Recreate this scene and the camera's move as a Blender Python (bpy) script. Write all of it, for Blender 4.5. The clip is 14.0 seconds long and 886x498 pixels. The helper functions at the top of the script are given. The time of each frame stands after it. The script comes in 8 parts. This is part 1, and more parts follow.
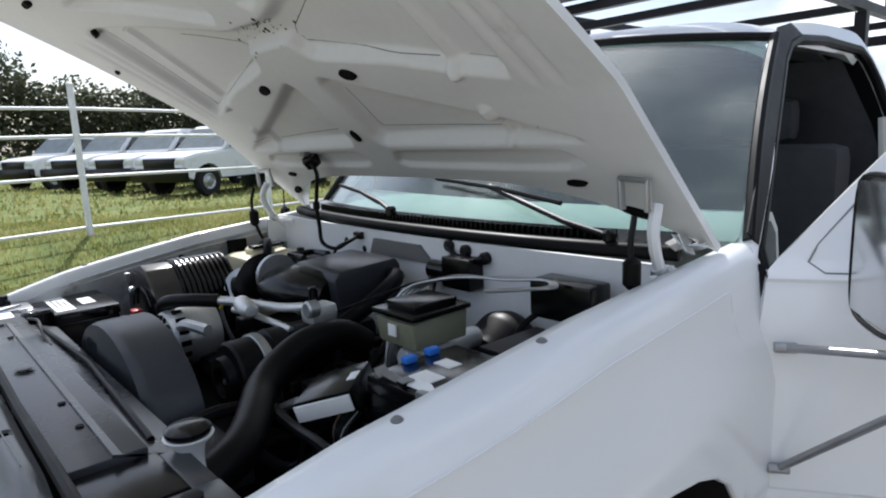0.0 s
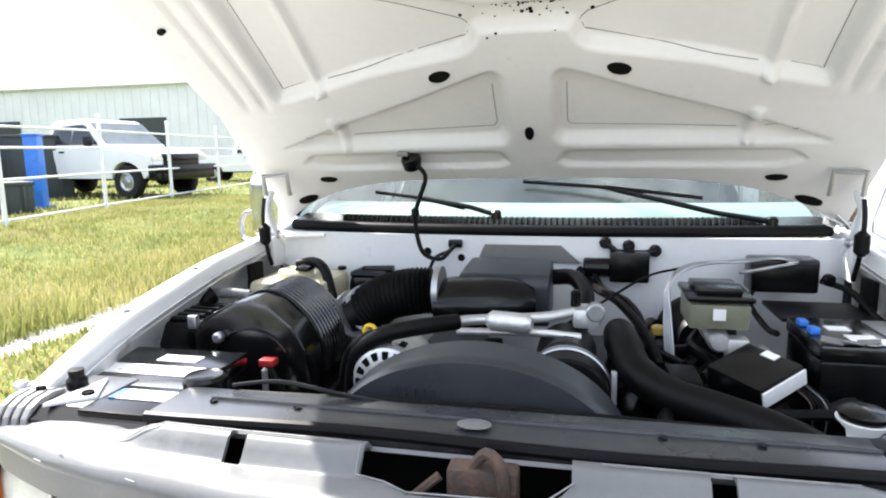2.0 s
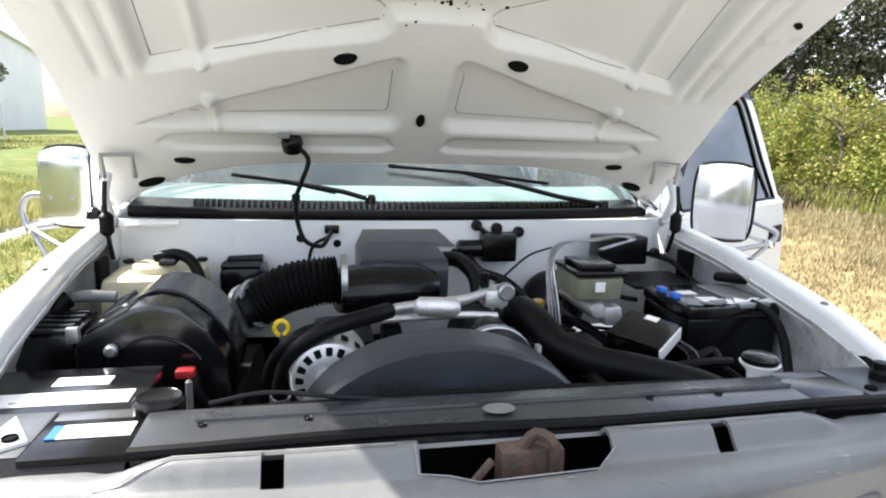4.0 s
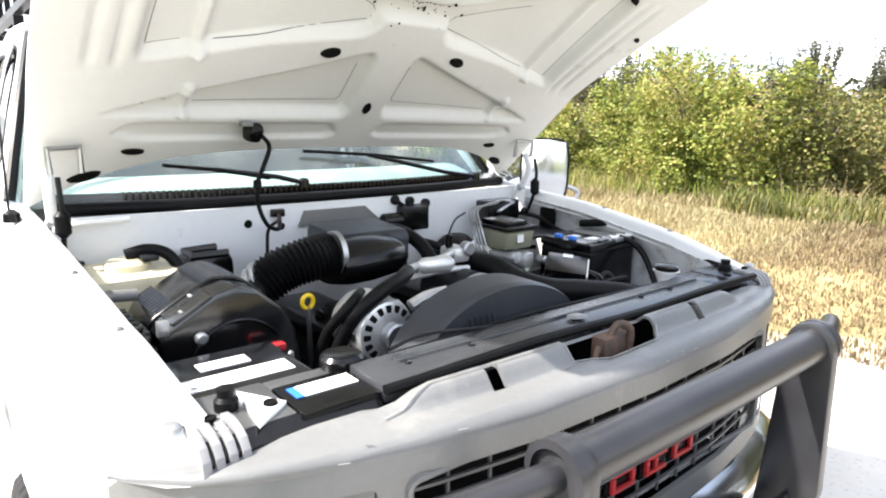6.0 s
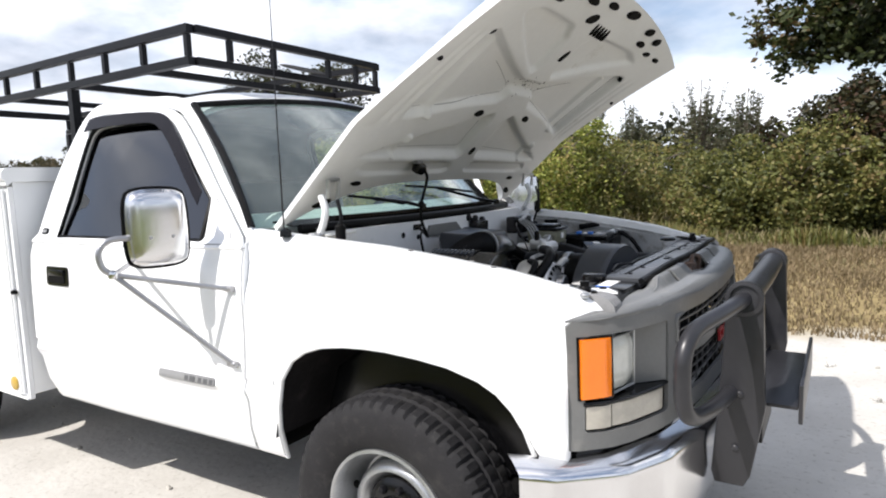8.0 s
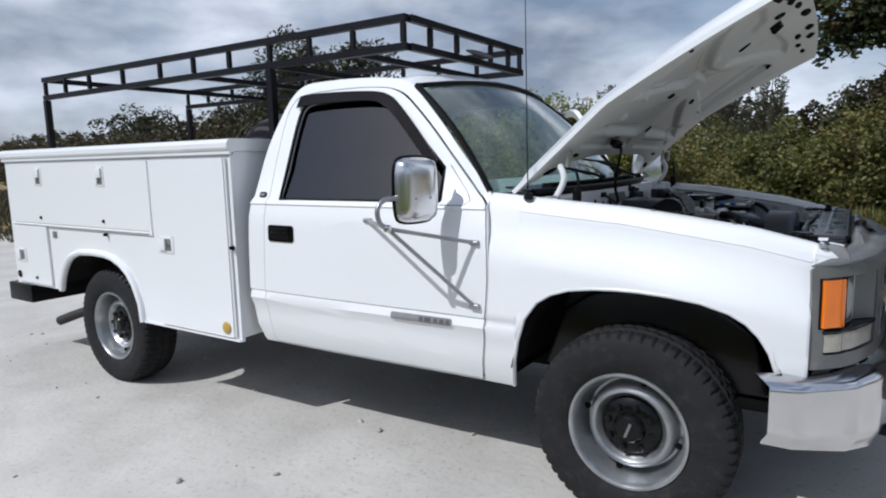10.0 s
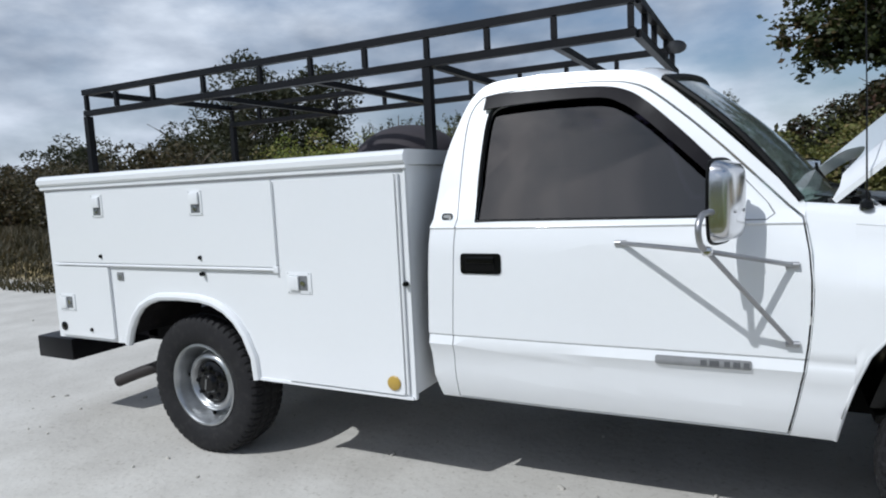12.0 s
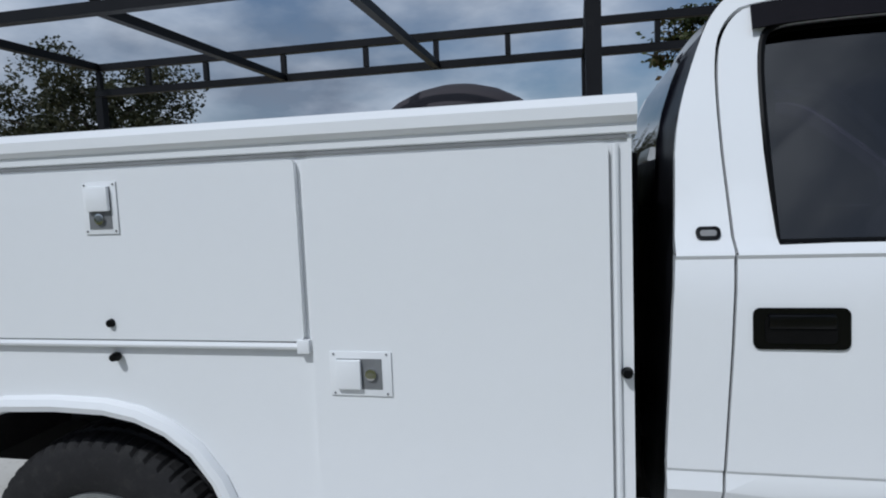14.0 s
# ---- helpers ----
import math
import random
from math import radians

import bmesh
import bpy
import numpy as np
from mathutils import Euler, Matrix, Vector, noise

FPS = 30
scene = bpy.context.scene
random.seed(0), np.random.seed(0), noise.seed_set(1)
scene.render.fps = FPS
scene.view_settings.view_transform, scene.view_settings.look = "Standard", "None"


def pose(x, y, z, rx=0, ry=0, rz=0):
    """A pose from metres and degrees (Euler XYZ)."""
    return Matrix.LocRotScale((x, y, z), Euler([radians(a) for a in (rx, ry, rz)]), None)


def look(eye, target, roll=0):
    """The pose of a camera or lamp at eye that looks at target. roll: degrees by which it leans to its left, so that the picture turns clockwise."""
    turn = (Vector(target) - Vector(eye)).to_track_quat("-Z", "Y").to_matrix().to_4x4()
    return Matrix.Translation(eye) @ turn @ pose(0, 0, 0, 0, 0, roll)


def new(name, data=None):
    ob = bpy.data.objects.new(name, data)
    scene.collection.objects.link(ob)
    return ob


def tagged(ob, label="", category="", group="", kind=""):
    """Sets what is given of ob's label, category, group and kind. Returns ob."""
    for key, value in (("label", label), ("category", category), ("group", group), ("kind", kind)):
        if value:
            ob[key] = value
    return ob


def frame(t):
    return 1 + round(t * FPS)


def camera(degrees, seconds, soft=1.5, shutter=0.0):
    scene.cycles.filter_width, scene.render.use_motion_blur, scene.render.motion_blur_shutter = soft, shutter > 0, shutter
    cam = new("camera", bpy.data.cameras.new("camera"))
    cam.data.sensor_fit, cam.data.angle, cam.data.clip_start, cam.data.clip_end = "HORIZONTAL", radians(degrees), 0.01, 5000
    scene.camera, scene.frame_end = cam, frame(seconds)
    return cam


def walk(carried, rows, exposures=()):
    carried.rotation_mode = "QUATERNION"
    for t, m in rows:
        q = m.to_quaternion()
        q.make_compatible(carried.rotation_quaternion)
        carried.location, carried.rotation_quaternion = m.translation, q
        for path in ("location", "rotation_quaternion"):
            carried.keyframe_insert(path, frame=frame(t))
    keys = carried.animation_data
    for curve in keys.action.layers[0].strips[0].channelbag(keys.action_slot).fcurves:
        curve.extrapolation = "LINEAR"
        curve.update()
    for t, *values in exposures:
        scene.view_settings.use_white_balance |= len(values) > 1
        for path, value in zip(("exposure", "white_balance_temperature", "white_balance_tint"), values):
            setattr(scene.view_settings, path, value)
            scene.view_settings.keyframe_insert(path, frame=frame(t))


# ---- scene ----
cam = camera(70.5, 14.0, soft=2.0)
METRES, EYE, TILT, LEAN, TURN = 8.2, 1.495, 0.0, 0.0, -41.6
ROWS = [
    (0.0, 0.0, 0.0, 0.0, -0.41, -10.11, 2.32),
    (0.5, -0.0505, 0.0078, 0.0008, -10.26, -11.63, 4.29),
    (1.0, -0.0939, 0.0183, 0.0011, -21.22, -14.24, 3.48),
    (1.5, -0.1291, 0.0428, -0.0, -28.38, -10.19, 2.85),
    (2.0, -0.1605, 0.0616, -0.0032, -35.65, -8.93, 0.87),
    (2.5, -0.1727, 0.0831, -0.0036, -44.19, -8.33, 1.46),
    (3.0, -0.1847, 0.0912, 0.0012, -51.86, -10.78, -0.16),
    (5.5, -0.2251, 0.1309, -0.0021, -75.55, -10.28, 0.14),
    (6.0, -0.2486, 0.1671, -0.0011, -87.49, -11.86, -1.0),
    (6.5, -0.2594, 0.2066, -0.0015, -95.72, -8.49, 1.35),
    (7.0, -0.2827, 0.2393, -0.0062, -104.91, -10.64, -0.57),
    (7.5, -0.3059, 0.2736, -0.0102, -107.93, -8.85, 2.6),
    (8.0, -0.3319, 0.3064, -0.0124, -105.93, -6.33, 2.04),
    (8.5, -0.3572, 0.3373, -0.0172, -107.12, -9.35, 0.09),
    (9.0, -0.3632, 0.3633, -0.0161, -104.84, -8.75, 1.87),
    (11.5, -0.2831, 0.5077, -0.0113, -108.95, -6.64, 1.78),
    (12.0, -0.2403, 0.5369, -0.0153, -111.24, -6.07, 2.76),
    (12.5, -0.1875, 0.5625, -0.0184, -115.3, -5.22, 1.92),
    (13.0, -0.1316, 0.5825, -0.0171, -116.38, -4.86, 2.17),
    (13.5, -0.0805, 0.5886, -0.0161, -120.39, -6.39, 0.37),
    (14.0, -0.0338, 0.5669, -0.0196, -126.28, -5.22, 2.29),
]
EXPOSURES = [
    (0.0, 0.72, 6100, 10), (0.5, 0.84, 6250, 10), (1.0, 1.38, 6400, 10), (1.5, 2.06, 6450, 11), (2.0, 2.04, 6450, 11), (2.5, 1.82, 6450, 11), (3.0, 1.76, 6450, 11),
    (5.5, 2.03, 6600, 11), (6.0, 2.11, 6600, 11), (6.5, 1.74, 6600, 12), (7.0, 1.3, 6550, 13), (7.5, 1.18, 6450, 12), (8.0, 0.75, 6400, 12), (8.5, 0.41, 6250, 12), (9.0, 0.1, 6000, 12),
    (11.5, -0.27, 5800, 8), (12.0, -0.25, 5800, 8), (12.5, -0.33, 5750, 8), (13.0, -0.45, 5750, 8), (13.5, -0.6, 5700, 8), (14.0, -0.7, 5650, 8),
]
walk(cam, [(t, pose(-0.725, -1.386, EYE, TILT, LEAN, TURN) @ pose(METRES * x, METRES * y, METRES * z, 90 + pitch, roll, yaw)) for t, x, y, z, yaw, pitch, roll in ROWS], EXPOSURES)

# ---- world, sun ----
SUN = Vector((0.38, 0.80, 1.0)).normalized()
world = bpy.data.worlds.new("sky")
scene.world = world
world.use_nodes = True
wn, wl = world.node_tree.nodes, world.node_tree.links
wn.clear()
w_out = wn.new("ShaderNodeOutputWorld")
w_bg = wn.new("ShaderNodeBackground")
w_sky = wn.new("ShaderNodeTexSky")
w_sky.sky_type = "NISHITA"
w_sky.sun_disc = False
w_sky.sun_elevation = math.asin(SUN.z)
w_sky.sun_rotation = math.atan2(SUN.x, SUN.y)
w_sky.dust_density = 2.0
w_coord = wn.new("ShaderNodeTexCoord")
w_map = wn.new("ShaderNodeMapping")
w_map.inputs["Scale"].default_value = (1.0, 1.0, 2.4)
w_noise = wn.new("ShaderNodeTexNoise")
w_noise.inputs["Scale"].default_value = 2.0
w_noise.inputs["Detail"].default_value = 8.0
w_noise.inputs["Roughness"].default_value = 0.55
w_ramp = wn.new("ShaderNodeValToRGB")
w_ramp.color_ramp.elements[0].position = 0.39
w_ramp.color_ramp.elements[1].position = 0.60
w_noise2 = wn.new("ShaderNodeTexNoise")
w_noise2.inputs["Scale"].default_value = 3.6
w_noise2.inputs["Detail"].default_value = 6.0
w_ramp2 = wn.new("ShaderNodeValToRGB")
w_ramp2.color_ramp.elements[0].position = 0.36
w_ramp2.color_ramp.elements[0].color = (3.0, 3.4, 4.1, 1)
w_ramp2.color_ramp.elements[1].position = 0.64
w_ramp2.color_ramp.elements[1].color = (9.8, 10.0, 10.4, 1)
w_mix = wn.new("ShaderNodeMix")
w_mix.data_type = "RGBA"
w_bg.inputs["Strength"].default_value = 0.10
wl.new(w_coord.outputs["Generated"], w_map.inputs["Vector"])
wl.new(w_map.outputs["Vector"], w_noise.inputs["Vector"])
wl.new(w_map.outputs["Vector"], w_noise2.inputs["Vector"])
wl.new(w_noise.outputs["Fac"], w_ramp.inputs["Fac"])
wl.new(w_noise2.outputs["Fac"], w_ramp2.inputs["Fac"])
wl.new(w_ramp.outputs["Color"], w_mix.inputs["Factor"])
wl.new(w_sky.outputs["Color"], w_mix.inputs["A"])
wl.new(w_ramp2.outputs["Color"], w_mix.inputs["B"])
wl.new(w_mix.outputs["Result"], w_bg.inputs["Color"])
wl.new(w_bg.outputs["Background"], w_out.inputs["Surface"])

sun_lamp = bpy.data.lights.new("sun", "SUN")
sun_lamp.energy = 3.6
sun_lamp.angle = radians(0.6)
sun_lamp.color = (1.0, 0.96, 0.90)
sun_ob = new("sun", sun_lamp)
sun_ob.matrix_world = look(SUN * 40, (0, 0, 0))

# ---- materials ----
def material(name, base, rough=0.5, metal=0.0, vary=0.12, scale=6.0, fine=60.0, bump=0.0, dirt=None, dirt_at=0.62, coat=0.0, spec=0.5, sheen=0.25):
    """A surface: base colour with broad and fine variation, uneven gloss, optional dirt and fine relief."""
    m = bpy.data.materials.new(name)
    m.use_nodes = True
    nt, n = m.node_tree, m.node_tree.nodes
    b = n["Principled BSDF"]
    co = n.new("ShaderNodeTexCoord")
    big, small = n.new("ShaderNodeTexNoise"), n.new("ShaderNodeTexNoise")
    big.inputs["Scale"].default_value, big.inputs["Detail"].default_value = scale, 4.0
    small.inputs["Scale"].default_value, small.inputs["Detail"].default_value = fine, 3.0
    for k in (big, small):
        nt.links.new(co.outputs["Object"], k.inputs["Vector"])
    add = n.new("ShaderNodeMath")
    add.operation = "MULTIPLY_ADD"
    add.inputs[1].default_value = 0.35
    nt.links.new(small.outputs["Fac"], add.inputs[0])
    nt.links.new(big.outputs["Fac"], add.inputs[2])
    ramp = n.new("ShaderNodeValToRGB")
    lo, hi = ramp.color_ramp.elements
    lo.position, hi.position = 0.45, 0.90
    lo.color = tuple(c * (1 - vary) for c in base) + (1,)
    hi.color = tuple(min(1.0, c * (1 + vary)) for c in base) + (1,)
    nt.links.new(add.outputs[0], ramp.inputs["Fac"])
    col = ramp.outputs["Color"]
    if dirt:
        d = n.new("ShaderNodeTexNoise")
        d.inputs["Scale"].default_value, d.inputs["Detail"].default_value, d.inputs["Roughness"].default_value = scale * 1.7, 9.0, 0.7
        nt.links.new(co.outputs["Object"], d.inputs["Vector"])
        dr = n.new("ShaderNodeValToRGB")
        dr.color_ramp.elements[0].position, dr.color_ramp.elements[1].position = dirt_at, dirt_at + 0.16
        nt.links.new(d.outputs["Fac"], dr.inputs["Fac"])
        mix = n.new("ShaderNodeMix")
        mix.data_type = "RGBA"
        mix.inputs["B"].default_value = (*dirt, 1)
        nt.links.new(dr.outputs["Color"], mix.inputs["Factor"])
        nt.links.new(col, mix.inputs["A"])
        col = mix.outputs["Result"]
    nt.links.new(col, b.inputs["Base Color"])
    rr = n.new("ShaderNodeMapRange")
    rr.inputs["To Min"].default_value, rr.inputs["To Max"].default_value = max(0.02, rough * (1 - sheen)), min(1.0, rough * (1 + sheen))
    nt.links.new(big.outputs["Fac"], rr.inputs["Value"])
    nt.links.new(rr.outputs["Result"], b.inputs["Roughness"])
    b.inputs["Metallic"].default_value = metal
    b.inputs["Coat Weight"].default_value = coat
    b.inputs["Coat Roughness"].default_value = 0.04
    b.inputs["Specular IOR Level"].default_value = spec
    if bump:
        bp = n.new("ShaderNodeBump")
        bp.inputs["Strength"].default_value, bp.inputs["Distance"].default_value = bump, 0.004
        nt.links.new(small.outputs["Fac"], bp.inputs["Height"])
        nt.links.new(bp.outputs["Normal"], b.inputs["Normal"])
    return m


def glass(name, tint, gloss=0.02, base=0.06, dust=0.0):
    """A pane: tinted see-through with a mirror-like sheen that grows at a slant."""
    m = bpy.data.materials.new(name)
    m.use_nodes = True
    nt, n = m.node_tree, m.node_tree.nodes
    n.clear()
    out, mix = n.new("ShaderNodeOutputMaterial"), n.new("ShaderNodeMixShader")
    tr, gl, fr = n.new("ShaderNodeBsdfTransparent"), n.new("ShaderNodeBsdfGlossy"), n.new("ShaderNodeLayerWeight")
    steep, sheen = n.new("ShaderNodeMath"), n.new("ShaderNodeMapRange")
    steep.operation = "POWER"
    steep.inputs[1].default_value = 3.5
    sheen.inputs["To Min"].default_value, sheen.inputs["To Max"].default_value = base, 0.95
    tr.inputs["Color"].default_value = (*tint, 1)
    gl.inputs["Roughness"].default_value = gloss
    fr.inputs["Blend"].default_value = 0.5
    nt.links.new(fr.outputs["Facing"], steep.inputs[0])
    nt.links.new(steep.outputs[0], sheen.inputs["Value"])
    nt.links.new(sheen.outputs["Result"], mix.inputs["Fac"])
    nt.links.new(tr.outputs["BSDF"], mix.inputs[1])
    nt.links.new(gl.outputs["BSDF"], mix.inputs[2])
    last = mix.outputs["Shader"]
    # optional pale diffuse film, patchy at random, that lifts the pane towards milky
    if dust:
        film, pale_film, patch = n.new("ShaderNodeMixShader"), n.new("ShaderNodeBsdfDiffuse"), n.new("ShaderNodeTexNoise")
        pale_film.inputs["Color"].default_value = (0.62, 0.66, 0.63, 1)
        patch.inputs["Scale"].default_value, patch.inputs["Detail"].default_value = 3.0, 6.0
        span = n.new("ShaderNodeMapRange")
        span.inputs["To Min"].default_value, span.inputs["To Max"].default_value = dust * 0.6, dust * 1.4
        nt.links.new(patch.outputs["Fac"], span.inputs["Value"])
        nt.links.new(span.outputs["Result"], film.inputs["Fac"])
        nt.links.new(last, film.inputs[1])
        nt.links.new(pale_film.outputs["BSDF"], film.inputs[2])
        last = film.outputs["Shader"]
    nt.links.new(last, out.inputs["Surface"])
    return m


WHITE = material("white_paint", (0.80, 0.81, 0.82), 0.28, vary=0.012, scale=1.2, fine=30, coat=0.5, sheen=0.05)
WHITE_IN = material("inner_white_paint", (0.78, 0.79, 0.80), 0.45, vary=0.05, scale=5.0, fine=60, dirt=(0.45, 0.44, 0.41), dirt_at=0.66)
GRIMY = material("grimy_inner_paint", (0.62, 0.63, 0.64), 0.5, vary=0.12, scale=6.0, fine=60, dirt=(0.26, 0.25, 0.23), dirt_at=0.52)
HOOD_IN = material("hood_inner_paint", (0.64, 0.64, 0.622), 0.60, vary=0.05, scale=3.0, fine=50, dirt=(0.40, 0.375, 0.33), dirt_at=0.635, spec=0.28)
GREY_PLASTIC = material("grey_plastic", (0.150, 0.152, 0.150), 0.36, vary=0.12, scale=4.0, fine=80, dirt=(0.215, 0.212, 0.20), dirt_at=0.57, bump=0.08)
BLACK_PLASTIC = material("black_plastic", (0.0030, 0.0030, 0.0034), 0.20, vary=0.3, scale=10, fine=120, dirt=(0.010, 0.0095, 0.009), dirt_at=0.60, bump=0.05, spec=0.30)
GLOSS_BLACK = material("glossy_black_plastic", (0.0040, 0.0040, 0.0044), 0.17, vary=0.25, scale=12, fine=110, dirt=(0.012, 0.0115, 0.011), dirt_at=0.62, bump=0.03, spec=0.85)
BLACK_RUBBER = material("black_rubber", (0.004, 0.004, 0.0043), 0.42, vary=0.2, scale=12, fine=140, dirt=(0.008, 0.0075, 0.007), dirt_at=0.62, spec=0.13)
SHROUD = material("shroud_plastic", (0.030, 0.033, 0.039), 0.36, vary=0.2, scale=8, fine=120, dirt=(0.045, 0.046, 0.048), dirt_at=0.60, spec=0.34)
TYRE = material("tyre_rubber", (0.0150, 0.0146, 0.0158), 0.75, vary=0.25, scale=14, fine=150, dirt=(0.028, 0.027, 0.0265), dirt_at=0.52, bump=0.3, spec=0.25)
CHROME = material("chrome", (0.70, 0.70, 0.71), 0.17, metal=1.0, vary=0.04, scale=9, fine=90)
STEEL = material("grey_steel", (0.42, 0.43, 0.44), 0.34, metal=0.85, vary=0.15, scale=14, fine=120, dirt=(0.20, 0.18, 0.16), dirt_at=0.62)
ALU = material("cast_aluminium", (0.68, 0.68, 0.67), 0.46, metal=0.8, vary=0.15, scale=18, fine=160, bump=0.2)
RUST = material("rusty_steel", (0.085, 0.052, 0.036), 0.8, vary=0.45, scale=20, fine=150, dirt=(0.05, 0.04, 0.035), dirt_at=0.5, bump=0.5)
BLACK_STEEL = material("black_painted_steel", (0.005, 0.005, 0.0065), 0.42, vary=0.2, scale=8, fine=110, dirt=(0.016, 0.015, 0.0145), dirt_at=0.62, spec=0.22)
SUPPORT = material("dusty_support_panel", (0.032, 0.034, 0.038), 0.28, vary=0.25, scale=7, fine=110, dirt=(0.055, 0.054, 0.052), dirt_at=0.56, spec=0.5)
GUARD = material("satin_black_tube", (0.021, 0.021, 0.024), 0.36, vary=0.2, scale=8, fine=110, dirt=(0.034, 0.032, 0.031), dirt_at=0.62, spec=0.45)
WHEEL_WELL = material("dusty_wheel_well", (0.016, 0.0145, 0.0155), 0.9, vary=0.4, scale=5, fine=60, dirt=(0.036, 0.033, 0.032), dirt_at=0.55, spec=0.1)
# near-black: dirty underside, and painted shade inside slots, holes, vents and cups
UNDER = material("dirty_underbody_and_hole_shade", (0.004, 0.004, 0.0038), 0.85, vary=0.4, scale=9, fine=80, spec=0.1)
ORANGE = material("amber_lens", (0.92, 0.21, 0.008), 0.22, vary=0.05, scale=20, fine=160, coat=0.4)
PARK_LENS = material("yellowed_lens", (0.44, 0.41, 0.35), 0.25, vary=0.15, scale=20, fine=120, coat=0.3)
CLEAR_LENS = material("clear_lens", (0.62, 0.62, 0.57), 0.18, vary=0.1, scale=20, fine=120, coat=0.5)
FROST = material("cloudy_white_plastic", (0.62, 0.57, 0.40), 0.42, vary=0.1, scale=9, fine=80)
LABEL = material("white_label", (0.82, 0.82, 0.80), 0.5, vary=0.05, scale=20, fine=120)
YELLOW = material("yellow_plastic", (0.80, 0.55, 0.02), 0.4, vary=0.1)
RED = material("red_plastic", (0.33, 0.018, 0.022), 0.4, vary=0.15)
BLUE = material("blue_plastic", (0.03, 0.17, 0.62), 0.4, vary=0.15)
OLIVE = material("aged_translucent_plastic", (0.20, 0.20, 0.14), 0.4, vary=0.15, scale=10, fine=90)
WORN = material("worn_plastic_edge", (0.26, 0.26, 0.255), 0.6, vary=0.3, scale=20, fine=120)
GREY_PAINT = material("grey_primer", (0.24, 0.245, 0.25), 0.32, metal=0.8, vary=0.15, scale=9, fine=80, dirt=(0.14, 0.13, 0.12), dirt_at=0.6)
PALE = material("pale_grey_plastic", (0.22, 0.22, 0.223), 0.45, vary=0.12, scale=14, fine=90, dirt=(0.08, 0.078, 0.075), dirt_at=0.6)
GOLD = material("gold_reflector", (0.45, 0.30, 0.06), 0.3, vary=0.1)
GLASS_DARK = glass("tinted_glass", (0.13, 0.12, 0.155), base=0.115)
GLASS_SHIELD = glass("windscreen_glass", (0.80, 0.88, 0.855), base=0.08, dust=0.05)
CLOTH = material("seat_cloth", (0.045, 0.045, 0.05), 0.9, vary=0.2, scale=20, fine=200)


# ---- mesh helpers ----
def box(bm, x0, x1, y0, y1, z0, z1, bevel=0.0, m=None):
    r = bmesh.ops.create_cube(bm, size=1.0)
    vs = r["verts"]
    for v in vs:
        v.co = Vector(((x0 + x1) / 2 + v.co.x * (x1 - x0), (y0 + y1) / 2 + v.co.y * (y1 - y0), (z0 + z1) / 2 + v.co.z * (z1 - z0)))
    es = list({e for v in vs for e in v.link_edges})
    if bevel:
        r = bmesh.ops.bevel(bm, geom=es, offset=bevel, segments=2, affect="EDGES", profile=0.6)
        vs = list({v for f in r["faces"] for v in f.verts} | {v for v in vs if v.is_valid})
    if m is not None:
        bmesh.ops.transform(bm, matrix=m, verts=vs)
    return bm


def cubes(*boxes, bevel=0.004, m=None):
    bm = bmesh.new()
    for b in boxes:
        box(bm, *b, bevel=bevel, m=m)
    return bm


def spline(pts, n=6, closed=False):
    """Points of a smooth curve through pts."""
    p = [Vector(q) for q in pts]
    out, k = [], len(p)
    for i in range(k if closed else k - 1):
        a, b = p[i], p[(i + 1) % k]
        z = p[i - 1] if closed or i > 0 else a + (a - b)
        c = p[(i + 2) % k] if closed or i + 2 < k else b + (b - a)
        for j in range(n):
            t = j / n
            out.append(0.5 * (2 * a + (b - z) * t + (2 * z - 5 * a + 4 * b - c) * t * t + (3 * a - z - 3 * b + c) * t ** 3))
    if not closed:
        out.append(p[-1])
    return out


def tube(bm, pts, r, seg=10, smooth=0, closed=False, square=False):
    """A round or square bar along pts; r may be a list."""
    p = spline(pts, smooth) if smooth else [Vector(q) for q in pts]
    n = len(p)
    if square:
        seg = 4
    rings, side = [], None
    for i in range(n):
        t = (p[min(i + 1, n - 1)] - p[max(i - 1, 0)]).normalized()
        if side is None:
            side = t.cross(Vector((0, 0, 1)))
            if side.length < 0.05:
                side = t.cross(Vector((0, 1, 0)))
        side = (side - t * side.dot(t)).normalized()
        up = side.cross(t)
        rad = r[min(i * len(r) // n, len(r) - 1)] if isinstance(r, (list, tuple)) else r
        ring = []
        for k in range(seg):
            a = 2 * math.pi * (k + (0.5 if square else 0)) / seg
            q = rad * (1.414 if square else 1)
            ring.append(bm.verts.new(p[i] + side * math.cos(a) * q + up * math.sin(a) * q))
        rings.append(ring)
    for a, b in zip(rings, rings[1:]):
        for k in range(seg):
            bm.faces.new((a[k], b[k], b[(k + 1) % seg], a[(k + 1) % seg]))
    bm.faces.new(rings[0])
    bm.faces.new(rings[-1][::-1])
    return bm


def bar(a, b, r, square=True):
    return tube(bmesh.new(), [a, b], r, square=square)


